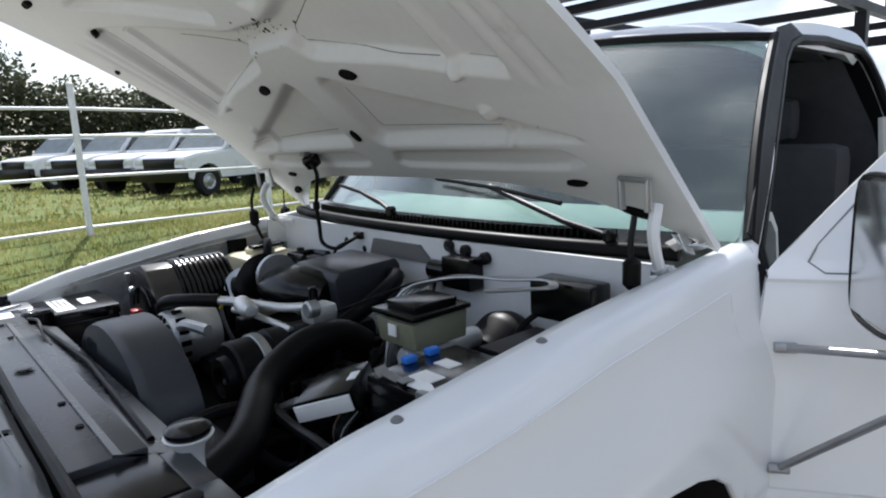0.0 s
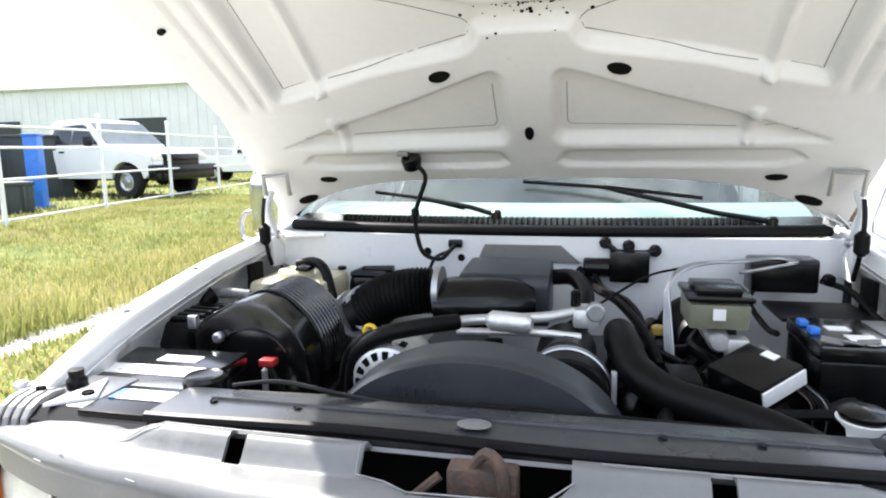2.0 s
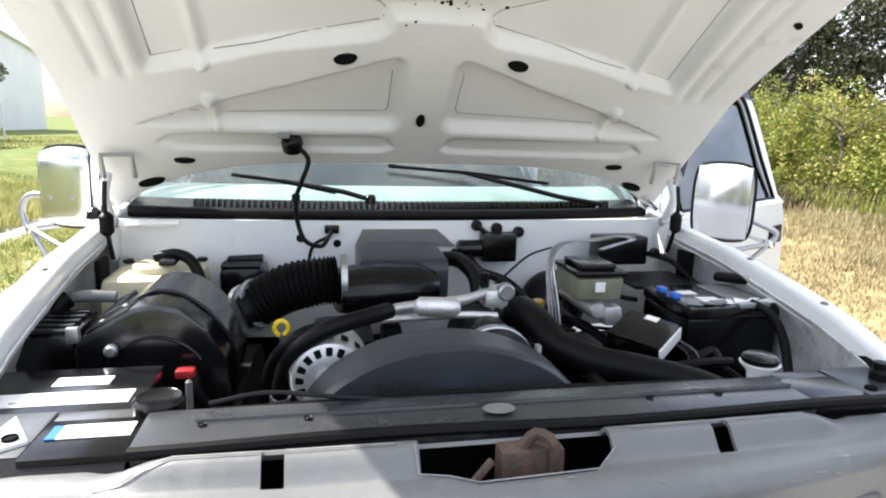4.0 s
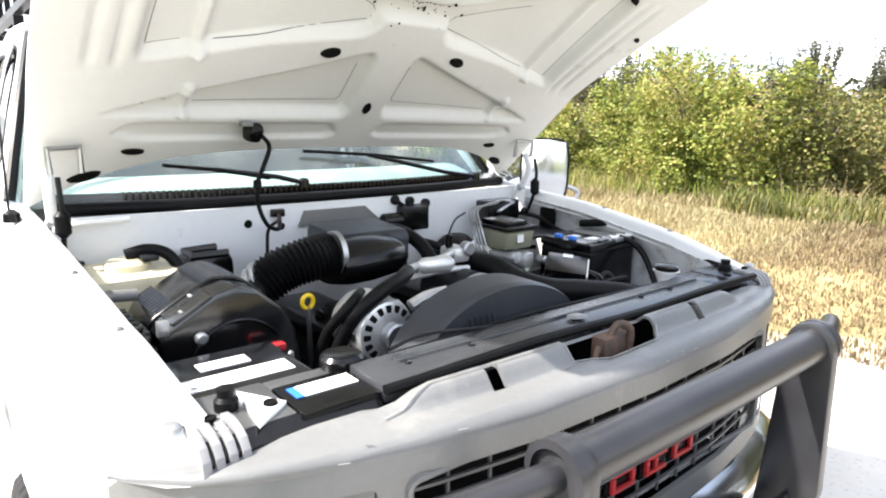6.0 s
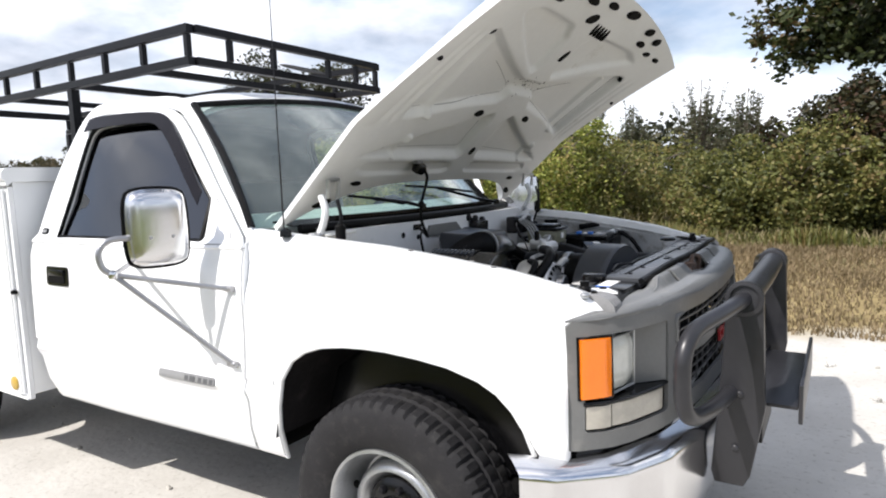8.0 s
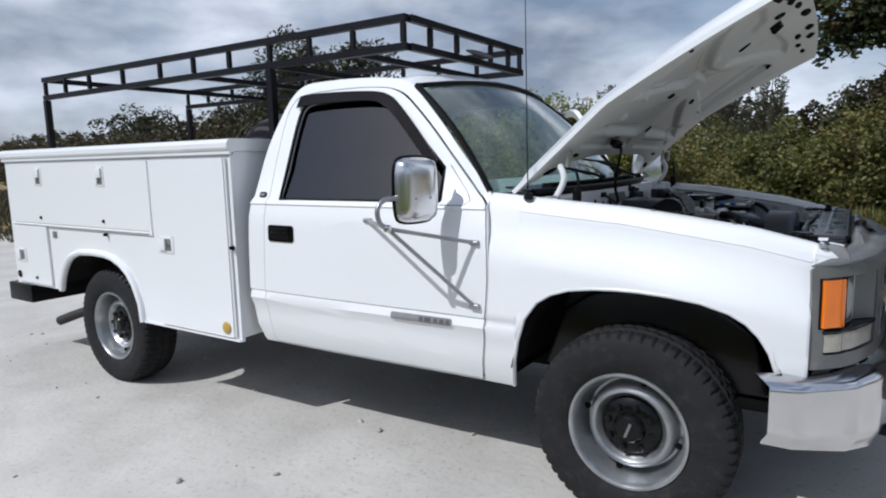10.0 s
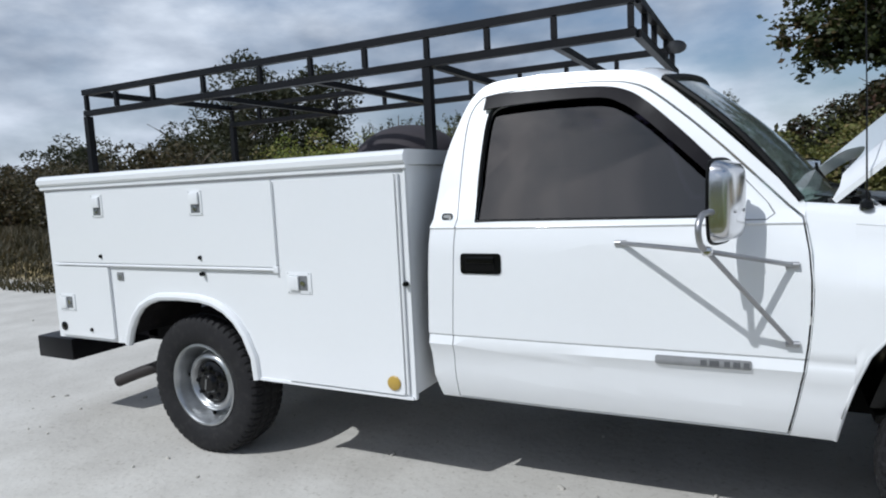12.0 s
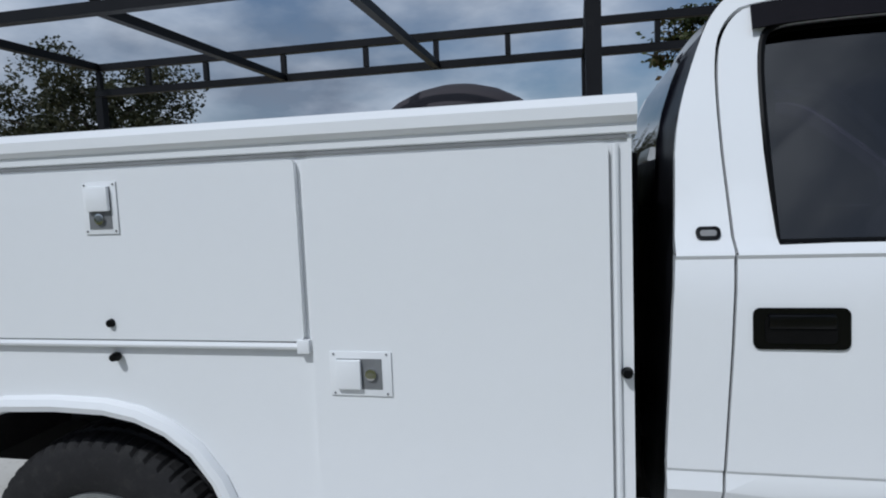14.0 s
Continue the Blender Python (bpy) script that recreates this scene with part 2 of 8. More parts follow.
def lathe(profile, m=None, seg=40, bm=None):
    """Turns (radius, height) round the z axis, then moves it by m."""
    bm = bm or bmesh.new()
    m = m or Matrix()
    rings = []
    for r, h in profile:
        if r < 1e-5:
            rings.append([bm.verts.new(m @ Vector((0, 0, h)))])
        else:
            rings.append([bm.verts.new(m @ Vector((r * math.cos(2 * math.pi * k / seg), r * math.sin(2 * math.pi * k / seg), h))) for k in range(seg)])
    for a, b in zip(rings, rings[1:]):
        for k in range(seg):
            j = (k + 1) % seg
            if len(a) == 1 and len(b) == 1:
                continue
            if len(a) == 1:
                bm.faces.new((a[0], b[j], b[k]))
            elif len(b) == 1:
                bm.faces.new((a[k], a[j], b[0]))
            else:
                bm.faces.new((a[k], a[j], b[j], b[k]))
    return bm


def sheet(outer, holes, xcuts, zcuts, f):
    """A flat outline in (x, z) with holes, cut into a net and laid on the surface f(x, z)."""
    bm = bmesh.new()
    for loop in [outer, *holes]:
        vs = [bm.verts.new((x, 0, z)) for x, z in loop]
        for i in range(len(vs)):
            bm.edges.new((vs[i], vs[(i + 1) % len(vs)]))
    bmesh.ops.triangle_fill(bm, use_beauty=True, use_dissolve=False, edges=bm.edges[:], normal=(0, 1, 0))
    for cuts, no in ((xcuts, (1, 0, 0)), (zcuts, (0, 0, 1))):
        for c in cuts:
            bmesh.ops.bisect_plane(bm, geom=bm.verts[:] + bm.edges[:] + bm.faces[:], plane_co=tuple(c * k for k in no), plane_no=no)
    for v in bm.verts:
        v.co = f(v.co.x, v.co.z)
    bmesh.ops.recalc_face_normals(bm, faces=bm.faces)
    return bm


def grid(nu, nv, f):
    """A net of nu by nv points at f(u, v), u and v from 0 to 1."""
    bm = bmesh.new()
    vs = [[bm.verts.new(f(i / (nu - 1), j / (nv - 1))) for j in range(nv)] for i in range(nu)]
    for i in range(nu - 1):
        for j in range(nv - 1):
            bm.faces.new((vs[i][j], vs[i + 1][j], vs[i + 1][j + 1], vs[i][j + 1]))
    return bm


def prism(poly, axis, a, b, bevel=0.0):
    """A block with the outline poly, drawn along the axis from a to b."""
    bm = bmesh.new()
    i = "xyz".index(axis)

    def at(p, h):
        q = list(p)
        q.insert(i, h)
        return q
    lo, hi = [bm.verts.new(at(p, a)) for p in poly], [bm.verts.new(at(p, b)) for p in poly]
    bm.faces.new(lo)
    bm.faces.new(hi)
    for k in range(len(poly)):
        j = (k + 1) % len(poly)
        bm.faces.new((lo[k], lo[j], hi[j], hi[k]))
    bmesh.ops.recalc_face_normals(bm, faces=bm.faces)
    if bevel:
        bmesh.ops.bevel(bm, geom=bm.edges[:], offset=bevel, segments=2, affect="EDGES", profile=0.6)
    return bm


def mesh_of(name, bm, mat, sharp=38):
    bmesh.ops.recalc_face_normals(bm, faces=bm.faces)
    me = bpy.data.meshes.new(name)
    bm.to_mesh(me)
    bm.free()
    me.materials.append(mat)
    me.shade_smooth()
    me.set_sharp_from_angle(angle=radians(sharp))
    return me


def part(name, bm, mat, parent=None, label="", solid=0.0, sharp=38, at=None):
    """Links a bmesh as one mesh object, under a thing or a part."""
    if solid:
        bmesh.ops.recalc_face_normals(bm, faces=bm.faces)
        bmesh.ops.solidify(bm, geom=bm.faces[:], thickness=-solid if solid < 0 else solid)
    ob = new(name, mesh_of(name, bm, mat, sharp))
    if parent:
        ob.parent = parent
    if at is not None:
        ob.matrix_basis = at
    if label:
        ob["label"] = label
    return ob


def mirrored(bm):
    """The same mesh on the other side of the truck."""
    for v in bm.verts:
        v.co.y = -v.co.y
    bmesh.ops.reverse_faces(bm, faces=bm.faces)
    return bm


def lerp(x, xs, ys):
    return float(np.interp(x, xs, ys))


def smooth(a, b, x):
    t = min(1.0, max(0.0, (x - a) / (b - a)))
    return t * t * (3 - 2 * t)

# ---- ground ----
def ground_z(x, y):
    """The lot drops a little from the truck's nose to its tail; a shallow ditch lies on the grass side."""
    z = -0.02 * max(-2.0, min(5.5, x)) + 0.036
    z += 0.30 * smooth(6.0, 9.0, y)
    z += 0.10 * smooth(-3.2, -5.5, y) - 0.10 * smooth(3.6, 5.0, y) * (1 - smooth(6.5, 9.0, y))
    z += 0.012 * noise.noise(Vector((x * 0.6, y * 0.6, 0))) * smooth(1.2, 2.5, abs(y) + max(0, -x - 1))
    return z


def ground_material():
    m = bpy.data.materials.new("sand_and_grass_ground")
    m.use_nodes = True
    nt, n = m.node_tree, m.node_tree.nodes
    b = n["Principled BSDF"]
    b.inputs["Roughness"].default_value = 0.92
    b.inputs["Specular IOR Level"].default_value = 0.2
    co, sep = n.new("ShaderNodeTexCoord"), n.new("ShaderNodeSeparateXYZ")
    nt.links.new(co.outputs["Object"], sep.inputs[0])

    def noise_node(scale, detail=5.0, rough=0.6):
        k = n.new("ShaderNodeTexNoise")
        k.inputs["Scale"].default_value, k.inputs["Detail"].default_value, k.inputs["Roughness"].default_value = scale, detail, rough
        nt.links.new(co.outputs["Object"], k.inputs["Vector"])
        return k.outputs["Fac"]

    def ramp(fac, *stops):
        r = n.new("ShaderNodeValToRGB")
        while len(r.color_ramp.elements) < len(stops):
            r.color_ramp.elements.new(0.5)
        for e, (p, c) in zip(r.color_ramp.elements, stops):
            e.position, e.color = p, (*c, 1)
        nt.links.new(fac, r.inputs["Fac"])
        return r.outputs["Color"]

    def math_node(op, a, bb):
        k = n.new("ShaderNodeMath")
        k.operation = op
        for i, v in enumerate((a, bb)):
            if isinstance(v, (int, float)):
                k.inputs[i].default_value = v
            else:
                nt.links.new(v, k.inputs[i])
        return k.outputs[0]

    def blend(fac, a, bb):
        k = n.new("ShaderNodeMix")
        k.data_type = "RGBA"
        nt.links.new(fac, k.inputs["Factor"])
        nt.links.new(a, k.inputs["A"])
        nt.links.new(bb, k.inputs["B"])
        return k.outputs["Result"]

    edge = noise_node(0.9, 6.0)
    sand = ramp(noise_node(1.6, 8.0), (0.3, (0.44, 0.42, 0.385)), (0.55, (0.53, 0.51, 0.47)), (0.75, (0.60, 0.58, 0.54)))
    speck = ramp(noise_node(38.0, 3.0), (0.28, (0.55, 0.52, 0.48)), (0.42, (1, 1, 1)))
    mul = n.new("ShaderNodeMix")
    mul.data_type, mul.blend_type = "RGBA", "MULTIPLY"
    mul.inputs["Factor"].default_value = 0.6
    nt.links.new(sand, mul.inputs["A"])
    nt.links.new(speck, mul.inputs["B"])
    sand = mul.outputs["Result"]
    dry = ramp(noise_node(3.0, 8.0), (0.3, (0.17, 0.13, 0.06)), (0.55, (0.30, 0.235, 0.115)), (0.75, (0.40, 0.33, 0.18)))
    green = ramp(noise_node(2.0, 8.0), (0.3, (0.07, 0.10, 0.025)), (0.55, (0.14, 0.17, 0.045)), (0.75, (0.24, 0.22, 0.08)))
    grit = ramp(noise_node(14.0, 8.0), (0.3, (0.20, 0.19, 0.17)), (0.6, (0.42, 0.40, 0.37)), (0.75, (0.58, 0.56, 0.52)))
    y = math_node("ADD", sep.outputs["Y"], math_node("MULTIPLY", edge, 1.4))
    y = math_node("SUBTRACT", y, 0.7)
    left = ramp(math_node("MULTIPLY", math_node("ADD", y, 3.2), -1.0), (0.0, (0, 0, 0)), (0.5, (1, 1, 1)))
    strip = ramp(math_node("SUBTRACT", y, 2.9), (0.0, (0, 0, 0)), (0.4, (1, 1, 1)))
    right = ramp(math_node("SUBTRACT", y, 3.9), (0.0, (0, 0, 0)), (0.3, (1, 1, 1)))
    ditch = ramp(math_node("SUBTRACT", y, 4.7), (0.0, (0, 0, 0)), (0.25, (1, 1, 1)))
    c = blend(left, sand, dry)
    c = blend(strip, c, green)
    c = blend(right, c, grit)
    c = blend(ditch, c, green)
    nt.links.new(c, b.inputs["Base Color"])
    bp = n.new("ShaderNodeBump")
    bp.inputs["Strength"].default_value, bp.inputs["Distance"].default_value = 0.5, 0.01
    nt.links.new(noise_node(24.0, 8.0), bp.inputs["Height"])
    nt.links.new(bp.outputs["Normal"], b.inputs["Normal"])
    return m


def spaced(near, step, far, count):
    inner = list(np.arange(near[0], near[1] + 1e-6, step))
    grow = [(far - near[1]) * (k / count) ** 3 for k in range(1, count + 1)]
    return [near[0] - g for g in grow[::-1]] + inner + [near[1] + g for g in grow]


def build_ground():
    xs, ys = spaced((-6, 12), 0.2, 900, 22), spaced((-12, 12), 0.2, 900, 22)
    verts = [(x, y, ground_z(x, y)) for x in xs for y in ys]
    k = len(ys)
    faces = [(i * k + j, (i + 1) * k + j, (i + 1) * k + j + 1, i * k + j + 1) for i in range(len(xs) - 1) for j in range(k - 1)]
    me = bpy.data.meshes.new("ground")
    me.from_pydata(verts, [], faces)
    me.materials.append(ground_material())
    me.shade_smooth()
    return tagged(new("ground", me), "pale sandy lot with dry and green grass beside it", "ground", kind="structure")


build_ground()

# ---- the truck: large forms ----
truck = tagged(new("utility_truck"), "white utility truck with open hood, service body and black ladder rack", "truck")
SIDE_Z = [0.43, 0.47, 0.55, 0.655, 0.70, 0.737, 0.745, 0.85, 1.0, 1.12, 1.177, 1.185, 1.190, 1.22, 1.73, 1.9]
SIDE_Y = [0.86, 0.885, 0.915, 0.934, 0.9545, 0.9455, 0.9525, 0.953, 0.953, 0.948, 0.9345, 0.940, 0.9375, 0.907, 0.715, 0.65]


def plan_in(x):
    """How far the flank draws in from the door's rear edge to the front wheel."""
    return 0.026 * smooth(1.7, 0.6, x) * smooth(-0.5, 0.1, x)


def side_y(z, x=1.7):
    return lerp(z, SIDE_Z, SIDE_Y) - plan_in(x) - 0.020 * smooth(1.02, 1.19, z) * smooth(1.45, 1.24, z) * smooth(1.2, 0.6, x)


def on_side(off=0.0):
    return lambda x, z: Vector((x, side_y(z, x) + off, z))


X_CUTS = [0.8, 1.0, 1.15, 1.3, 1.5]
Z_CUTS = [0.47, 0.51, 0.55, 0.60, 0.655, 0.70, 0.737, 0.745, 0.85, 1.0, 1.06, 1.12, 1.177, 1.185, 1.190, 1.22, 1.35, 1.5, 1.65]
SEAM_Z, SEAM_X = [0.45, 0.53, 0.60, 0.70, 0.80, 0.90, 1.0, 1.10, 1.20], [0.660, 0.645, 0.632, 0.616, 0.604, 0.597, 0.597, 0.605, 0.622]
CAB_OUT = [(x - 0.009, z) for x, z in zip(SEAM_X[:0:-1], SEAM_Z[:0:-1])] + [(0.651, 0.45), (1.97, 0.45), (1.985, 0.55), (1.985, 0.77), (1.97, 1.08), (1.955, 1.3), (1.945, 1.47), (1.88, 1.66), (1.84, 1.73), (1.78, 1.775),
           (1.70, 1.785), (1.45, 1.785), (1.22, 1.77), (1.12, 1.745), (1.06, 1.70), (0.87, 1.52), (0.61, 1.245)]
DOOR = [(0.658, 0.46), (1.885, 0.46), (1.88, 0.60), (1.872, 0.70), (1.855, 1.0), (1.845, 1.19), (1.855, 1.45), (1.85, 1.62), (1.82, 1.69), (1.77, 1.725),
        (1.45, 1.735), (1.25, 1.725), (1.16, 1.70), (1.09, 1.655), (0.9, 1.485), (0.66, 1.235)] + list(zip(SEAM_X[:0:-1], SEAM_Z[:0:-1]))
WINDOW = [(0.845, 1.205), (1.765, 1.205), (1.77, 1.45), (1.762, 1.63), (1.735, 1.67), (1.68, 1.683), (1.42, 1.687), (1.28, 1.68), (1.19, 1.655), (1.12, 1.60), (0.845, 1.35)]


def grow(poly, d):
    cx = sum(p[0] for p in poly) / len(poly)
    cz = sum(p[1] for p in poly) / len(poly)
    return [(x + d * (1 if x > cx else -1), z + d * (1 if z > cz else -1)) for x, z in poly]


def eased(poly, low=1.42):
    """The same outline with its corners above the height low rounded off."""
    for _ in range(2):
        out = []
        for i, (x, z) in enumerate(poly):
            (a, b), (c, d) = poly[i - 1], poly[(i + 1) % len(poly)]
            if z > low:
                out += [(x + (a - x) * 0.25, z + (b - z) * 0.25), (x + (c - x) * 0.25, z + (d - z) * 0.25)]
            else:
                out.append((x, z))
        poly = out
    return poly


doors = []
for side in (1, -1):
    flip = (lambda b: b) if side > 0 else mirrored
    part("cab_side", flip(sheet(eased(CAB_OUT), [eased(grow(DOOR, 0.006))], X_CUTS, Z_CUTS, on_side())), WHITE, truck, solid=0.03)
    door = part("door", flip(sheet(eased(DOOR), [eased(WINDOW)], X_CUTS, Z_CUTS, on_side(0.002))), WHITE, truck, "white cab door with dark tinted window", solid=0.03)
    doors.append(door)
    part("window_pane", flip(sheet(eased(grow(WINDOW, 0.01)), [], [], [1.35, 1.5], on_side(-0.022))), GLASS_DARK, door, "dark tinted side window", solid=0.004)
    part("door_seal", flip(sheet([(max(0.640, x), max(0.50, z)) for x, z in grow(DOOR, 0.03 if side > 0 else -0.006)], [grow(DOOR, -0.03)], X_CUTS, Z_CUTS, on_side(-0.034))), BLACK_RUBBER, door)

# roof, back wall and floor of the cab
def roof_at(u, v):
    w = (v * 2 - 1)
    ya = 0.70 * w
    xf, xr = 0.985 + 0.085 * w * w, 1.80 - 0.02 * w * w
    x = xf + (xr - xf) * u
    z = 1.815 - 0.035 * w * w - 0.055 * abs(w) ** 8 - 0.05 * (1 - smooth(0, 0.16, u)) - 0.03 * smooth(0.85, 1, u)
    return Vector((x, ya, z))


part("roof", grid(24, 30, roof_at), WHITE, truck, solid=0.02)


def back_at(u, v):
    z = 0.5 + (1.77 - 0.5) * u
    x = lerp(z, [0.5, 1.08, 1.47, 1.66, 1.77], [1.98, 1.965, 1.94, 1.875, 1.79])
    return Vector((x, (v * 2 - 1) * (side_y(z) - 0.034 - 0.02 * smooth(1.12, 1.22, z) * smooth(1.34, 1.24, z)), z))


# black base colour stands in for shade between cab and service body
part("cab_back", grid(14, 12, back_at), BLACK_STEEL, truck, "cab back panel blackened for the shade in the gap", solid=0.02)
part("rear_window", grid(6, 10, lambda u, v: back_at(0.60 + 0.33 * u, 0.16 + 0.68 * v) + Vector((0.012, 0, 0.004))), GLASS_DARK, truck, "dark tinted rear window")
part("cab_floor", cubes((0.55, 1.97, -0.86, 0.86, 0.47, 0.52)), UNDER, truck)


def shield_at(u, v):
    w = v * 2 - 1
    b = Vector((0.47 + 0.155 * w * w, 0.845 * w, 1.262 - 0.012 * w * w))
    t = Vector((0.985 + 0.085 * w * w, 0.705 * w, 1.765 - 0.05 * w * w))
    return b.lerp(t, u) + Vector((-0.02, 0, 0.02)) * math.sin(math.pi * u)


part("windscreen", grid(12, 24, shield_at), GLASS_SHIELD, truck, "sloping windscreen", solid=0.005)

# fenders
TOP_X = [-0.64, -0.598, -0.588, -0.570, -0.52, -0.34, -0.15, 0.06, 0.30, 0.63]
TOP_Z = [1.038, 1.042, 1.058, 1.073, 1.095, 1.14, 1.17, 1.20, 1.22, 1.25]
ARCH_X = [-0.48, -0.455, -0.442, -0.422, -0.392, -0.352, -0.30, -0.21, -0.11, 0.0, 0.08, 0.165, 0.255, 0.325, 0.385, 0.437, 0.473, 0.496, 0.518]
ARCH_Z = [0.64, 0.64, 0.685, 0.748, 0.798, 0.840, 0.871, 0.898, 0.910, 0.915, 0.914, 0.909, 0.896, 0.873, 0.835, 0.765, 0.665, 0.575, 0.45]


def fender_low(x):
    if x < -0.526:
        return 1.036
    if x < -0.48:
        return 0.64
    return lerp(x, ARCH_X, ARCH_Z)


def fender_taper(x):
    return 0.085 * max(0.0, (-0.05 - x) / 0.5) ** 2 + 0.022 * max(0.0, (-0.53 - x) / 0.067) ** 2


FENDER_IN_X, FENDER_IN_Y = [-0.60, -0.47, -0.27, 0.06, 0.40, 0.61], [0.733, 0.750, 0.770, 0.789, 0.800, 0.810]


def fender_in(x):
    """Inner edge of the fender's top, beside the hood."""
    return lerp(x, FENDER_IN_X, FENDER_IN_Y)


def fender_row(x, foot=None):
    """One upright section: flat flank, shoulder crease, rounded crown, then the flange under the hood."""
    lo, top, tp, y1 = foot or fender_low(x), lerp(x, TOP_X, TOP_Z), fender_taper(x), fender_in(x)
    short = min(1.0, (top - lo) / 0.12)
    crease_z = top - 0.058 * short
    crease_y = max(y1 + 0.045, 0.872 - 0.8 * tp)
    pts = []
    for k in range(15):
        z = lo + (crease_z - lo) * (k / 14)
        y = min(side_y(min(z, 1.0), x), 0.953) - tp
        y = y + (crease_y - y) * smooth(crease_z - 0.20 * short, crease_z, z) ** 0.8
        pts.append(Vector((x, y, z)))
    for ky, kz in ((0.96, 0.10), (0.90, 0.36), (0.80, 0.62), (0.66, 0.84), (0.48, 0.96), (0.25, 1.0), (0.0, 0.985)):
        pts.append(Vector((x, y1 + (crease_y - y1) * ky, crease_z + (top - crease_z) * kz)))
    pts.append(Vector((x, y1 - 0.003, top - 0.012)))
    pts.append(Vector((x, y1 - 0.005, top - 0.05)))
    return pts


FX = sorted({*np.linspace(-0.597, 0.473, 40).round(3), *[x for x in ARCH_X if -0.597 < x <= 0.473], -0.592, -0.586, -0.577, -0.5255, -0.5265})


def fender_tail(u, v):
    """The fender behind the wheel; its front edge follows the arch."""
    k = round(v * 26)
    p = fender_row(0.473 + 0.138 * u, 0.45)[max(0, k - 3)] if k > 10 else None
    if p is None:
        z = (0.45, 0.47, 0.50, 0.55, 0.60, 0.655, 0.70, 0.718, 0.737, 0.745, 0.775)[k]
        p = Vector((0.0, side_y(z, 0.473 + 0.138 * u), z))
    front = lerp(p.z, ARCH_Z[:15:-1], ARCH_X[:15:-1])
    return Vector((front + (lerp(p.z, SEAM_Z, SEAM_X) - 0.011 - front) * u, p.y, p.z))


for side in (1, -1):
    flip = (lambda b: b) if side > 0 else mirrored
    rows = [fender_row(x) for x in FX]
    fender = part("fender", flip(grid(len(FX), len(rows[0]), lambda u, v: rows[round(u * (len(FX) - 1))][round(v * (len(rows[0]) - 1))])), WHITE, truck, "white front fender", solid=0.006, sharp=75)
    part("fender_tail", flip(grid(6, 27, fender_tail)), WHITE, fender, solid=0.006, sharp=75)
    part("shoulder_crease", flip(tube(bmesh.new(), [r[14] for r in rows[6:]], 0.0020, 6)), WHITE, fender)
    lip = [(x, side_y(lerp(x, ARCH_X, ARCH_Z), x) - fender_taper(x) - 0.008, lerp(x, ARCH_X, ARCH_Z)) for x in ARCH_X]
    part("arch_lip", flip(tube(bmesh.new(), lip, 0.009, 8)), WHITE, fender)
    part("wheel_well", flip(grid(30, 4, lambda u, v: Vector((-0.47 + 0.975 * u, 0.42 + 0.48 * v, max(0.44, lerp(-0.47 + 0.975 * u, ARCH_X, ARCH_Z) + 0.02))))), WHEEL_WELL, truck)
    part("inner_fender", flip(grid(12, 6, lambda u, v: Vector((-0.60 + 1.06 * u, fender_in(-0.60 + 1.06 * u) - 0.010 + 0.050 * smooth(-0.45, -0.25, -0.60 + 1.06 * u) * smooth(0.0, 0.35, v), lerp(-0.60 + 1.06 * u, TOP_X, TOP_Z) - 0.03 - (0.24) * v)))), GRIMY, truck, solid=0.004)

# firewall and cowl
part("firewall", grid(10, 16, lambda u, v: Vector((0.44 - 0.05 * math.cos((v - 0.5) * 2.6) - 0.02 * u, -0.79 + 1.58 * v, 0.89 + 0.34 * u))), WHITE_IN, truck, solid=0.01)

# chassis
for y in (0.36, -0.36):
    part("frame_rail", cubes((-0.72, 4.5, y - 0.04, y + 0.04, 0.40, 0.56)), UNDER, truck)
part("engine_cradle", cubes((-0.4, 0.42, -0.45, 0.45, 0.42, 0.6)), UNDER, truck)
part("gearbox", cubes((0.42, 1.2, -0.2, 0.2, 0.38, 0.6), bevel=0.04), UNDER, truck)
part("front_axle", bar((0, -0.8, 0.40), (0, 0.8, 0.40), 0.05), UNDER, truck)
part("rear_axle", bar((3.42, -0.8, 0.34), (3.42, 0.8, 0.34), 0.05, False), UNDER, truck)
part("differential", lathe([(0, -0.16), (0.12, -0.12), (0.15, 0), (0.12, 0.12), (0, 0.16)], pose(3.42, 0, 0.34, 0, 90, 0), 20), UNDER, truck)


# wheels
def wheel_mesh_tyre():
    seg = 216
    prof = [(0.222, -0.095), (0.235, -0.108), (0.28, -0.122), (0.335, -0.122), (0.362, -0.113), (0.376, -0.098), (0.383, -0.06), (0.375, -0.056), (0.375, -0.046), (0.385, -0.042),
            (0.385, -0.006), (0.376, -0.003), (0.376, 0.003), (0.385, 0.006), (0.385, 0.042), (0.375, 0.046), (0.375, 0.056), (0.383, 0.06), (0.376, 0.098), (0.362, 0.113),
            (0.335, 0.122), (0.28, 0.122), (0.235, 0.108), (0.222, 0.095)]
    bm = bmesh.new()
    rings = []
    for i, (r, h) in enumerate(prof):
        ring = []
        for k in range(seg):
            q = r
            cut = (k + (i // 4)) % 4 == 0
            if cut and 0.36 < r and abs(h) > 0.055:
                q = r - 0.009
            elif (k + 2 * (i // 3)) % 4 == 0 and r > 0.38:
                q = r - 0.004
            ring.append(bm.verts.new((q * math.cos(2 * math.pi * k / seg), h, q * math.sin(2 * math.pi * k / seg))))
        rings.append(ring)
    for a, b in zip(rings, rings[1:]):
        for k in range(seg):
            j = (k + 1) % seg
            bm.faces.new((a[k], a[j], b[j], b[k]))
    return bm


AXLE = pose(0, 0, 0, -90, 0, 0)


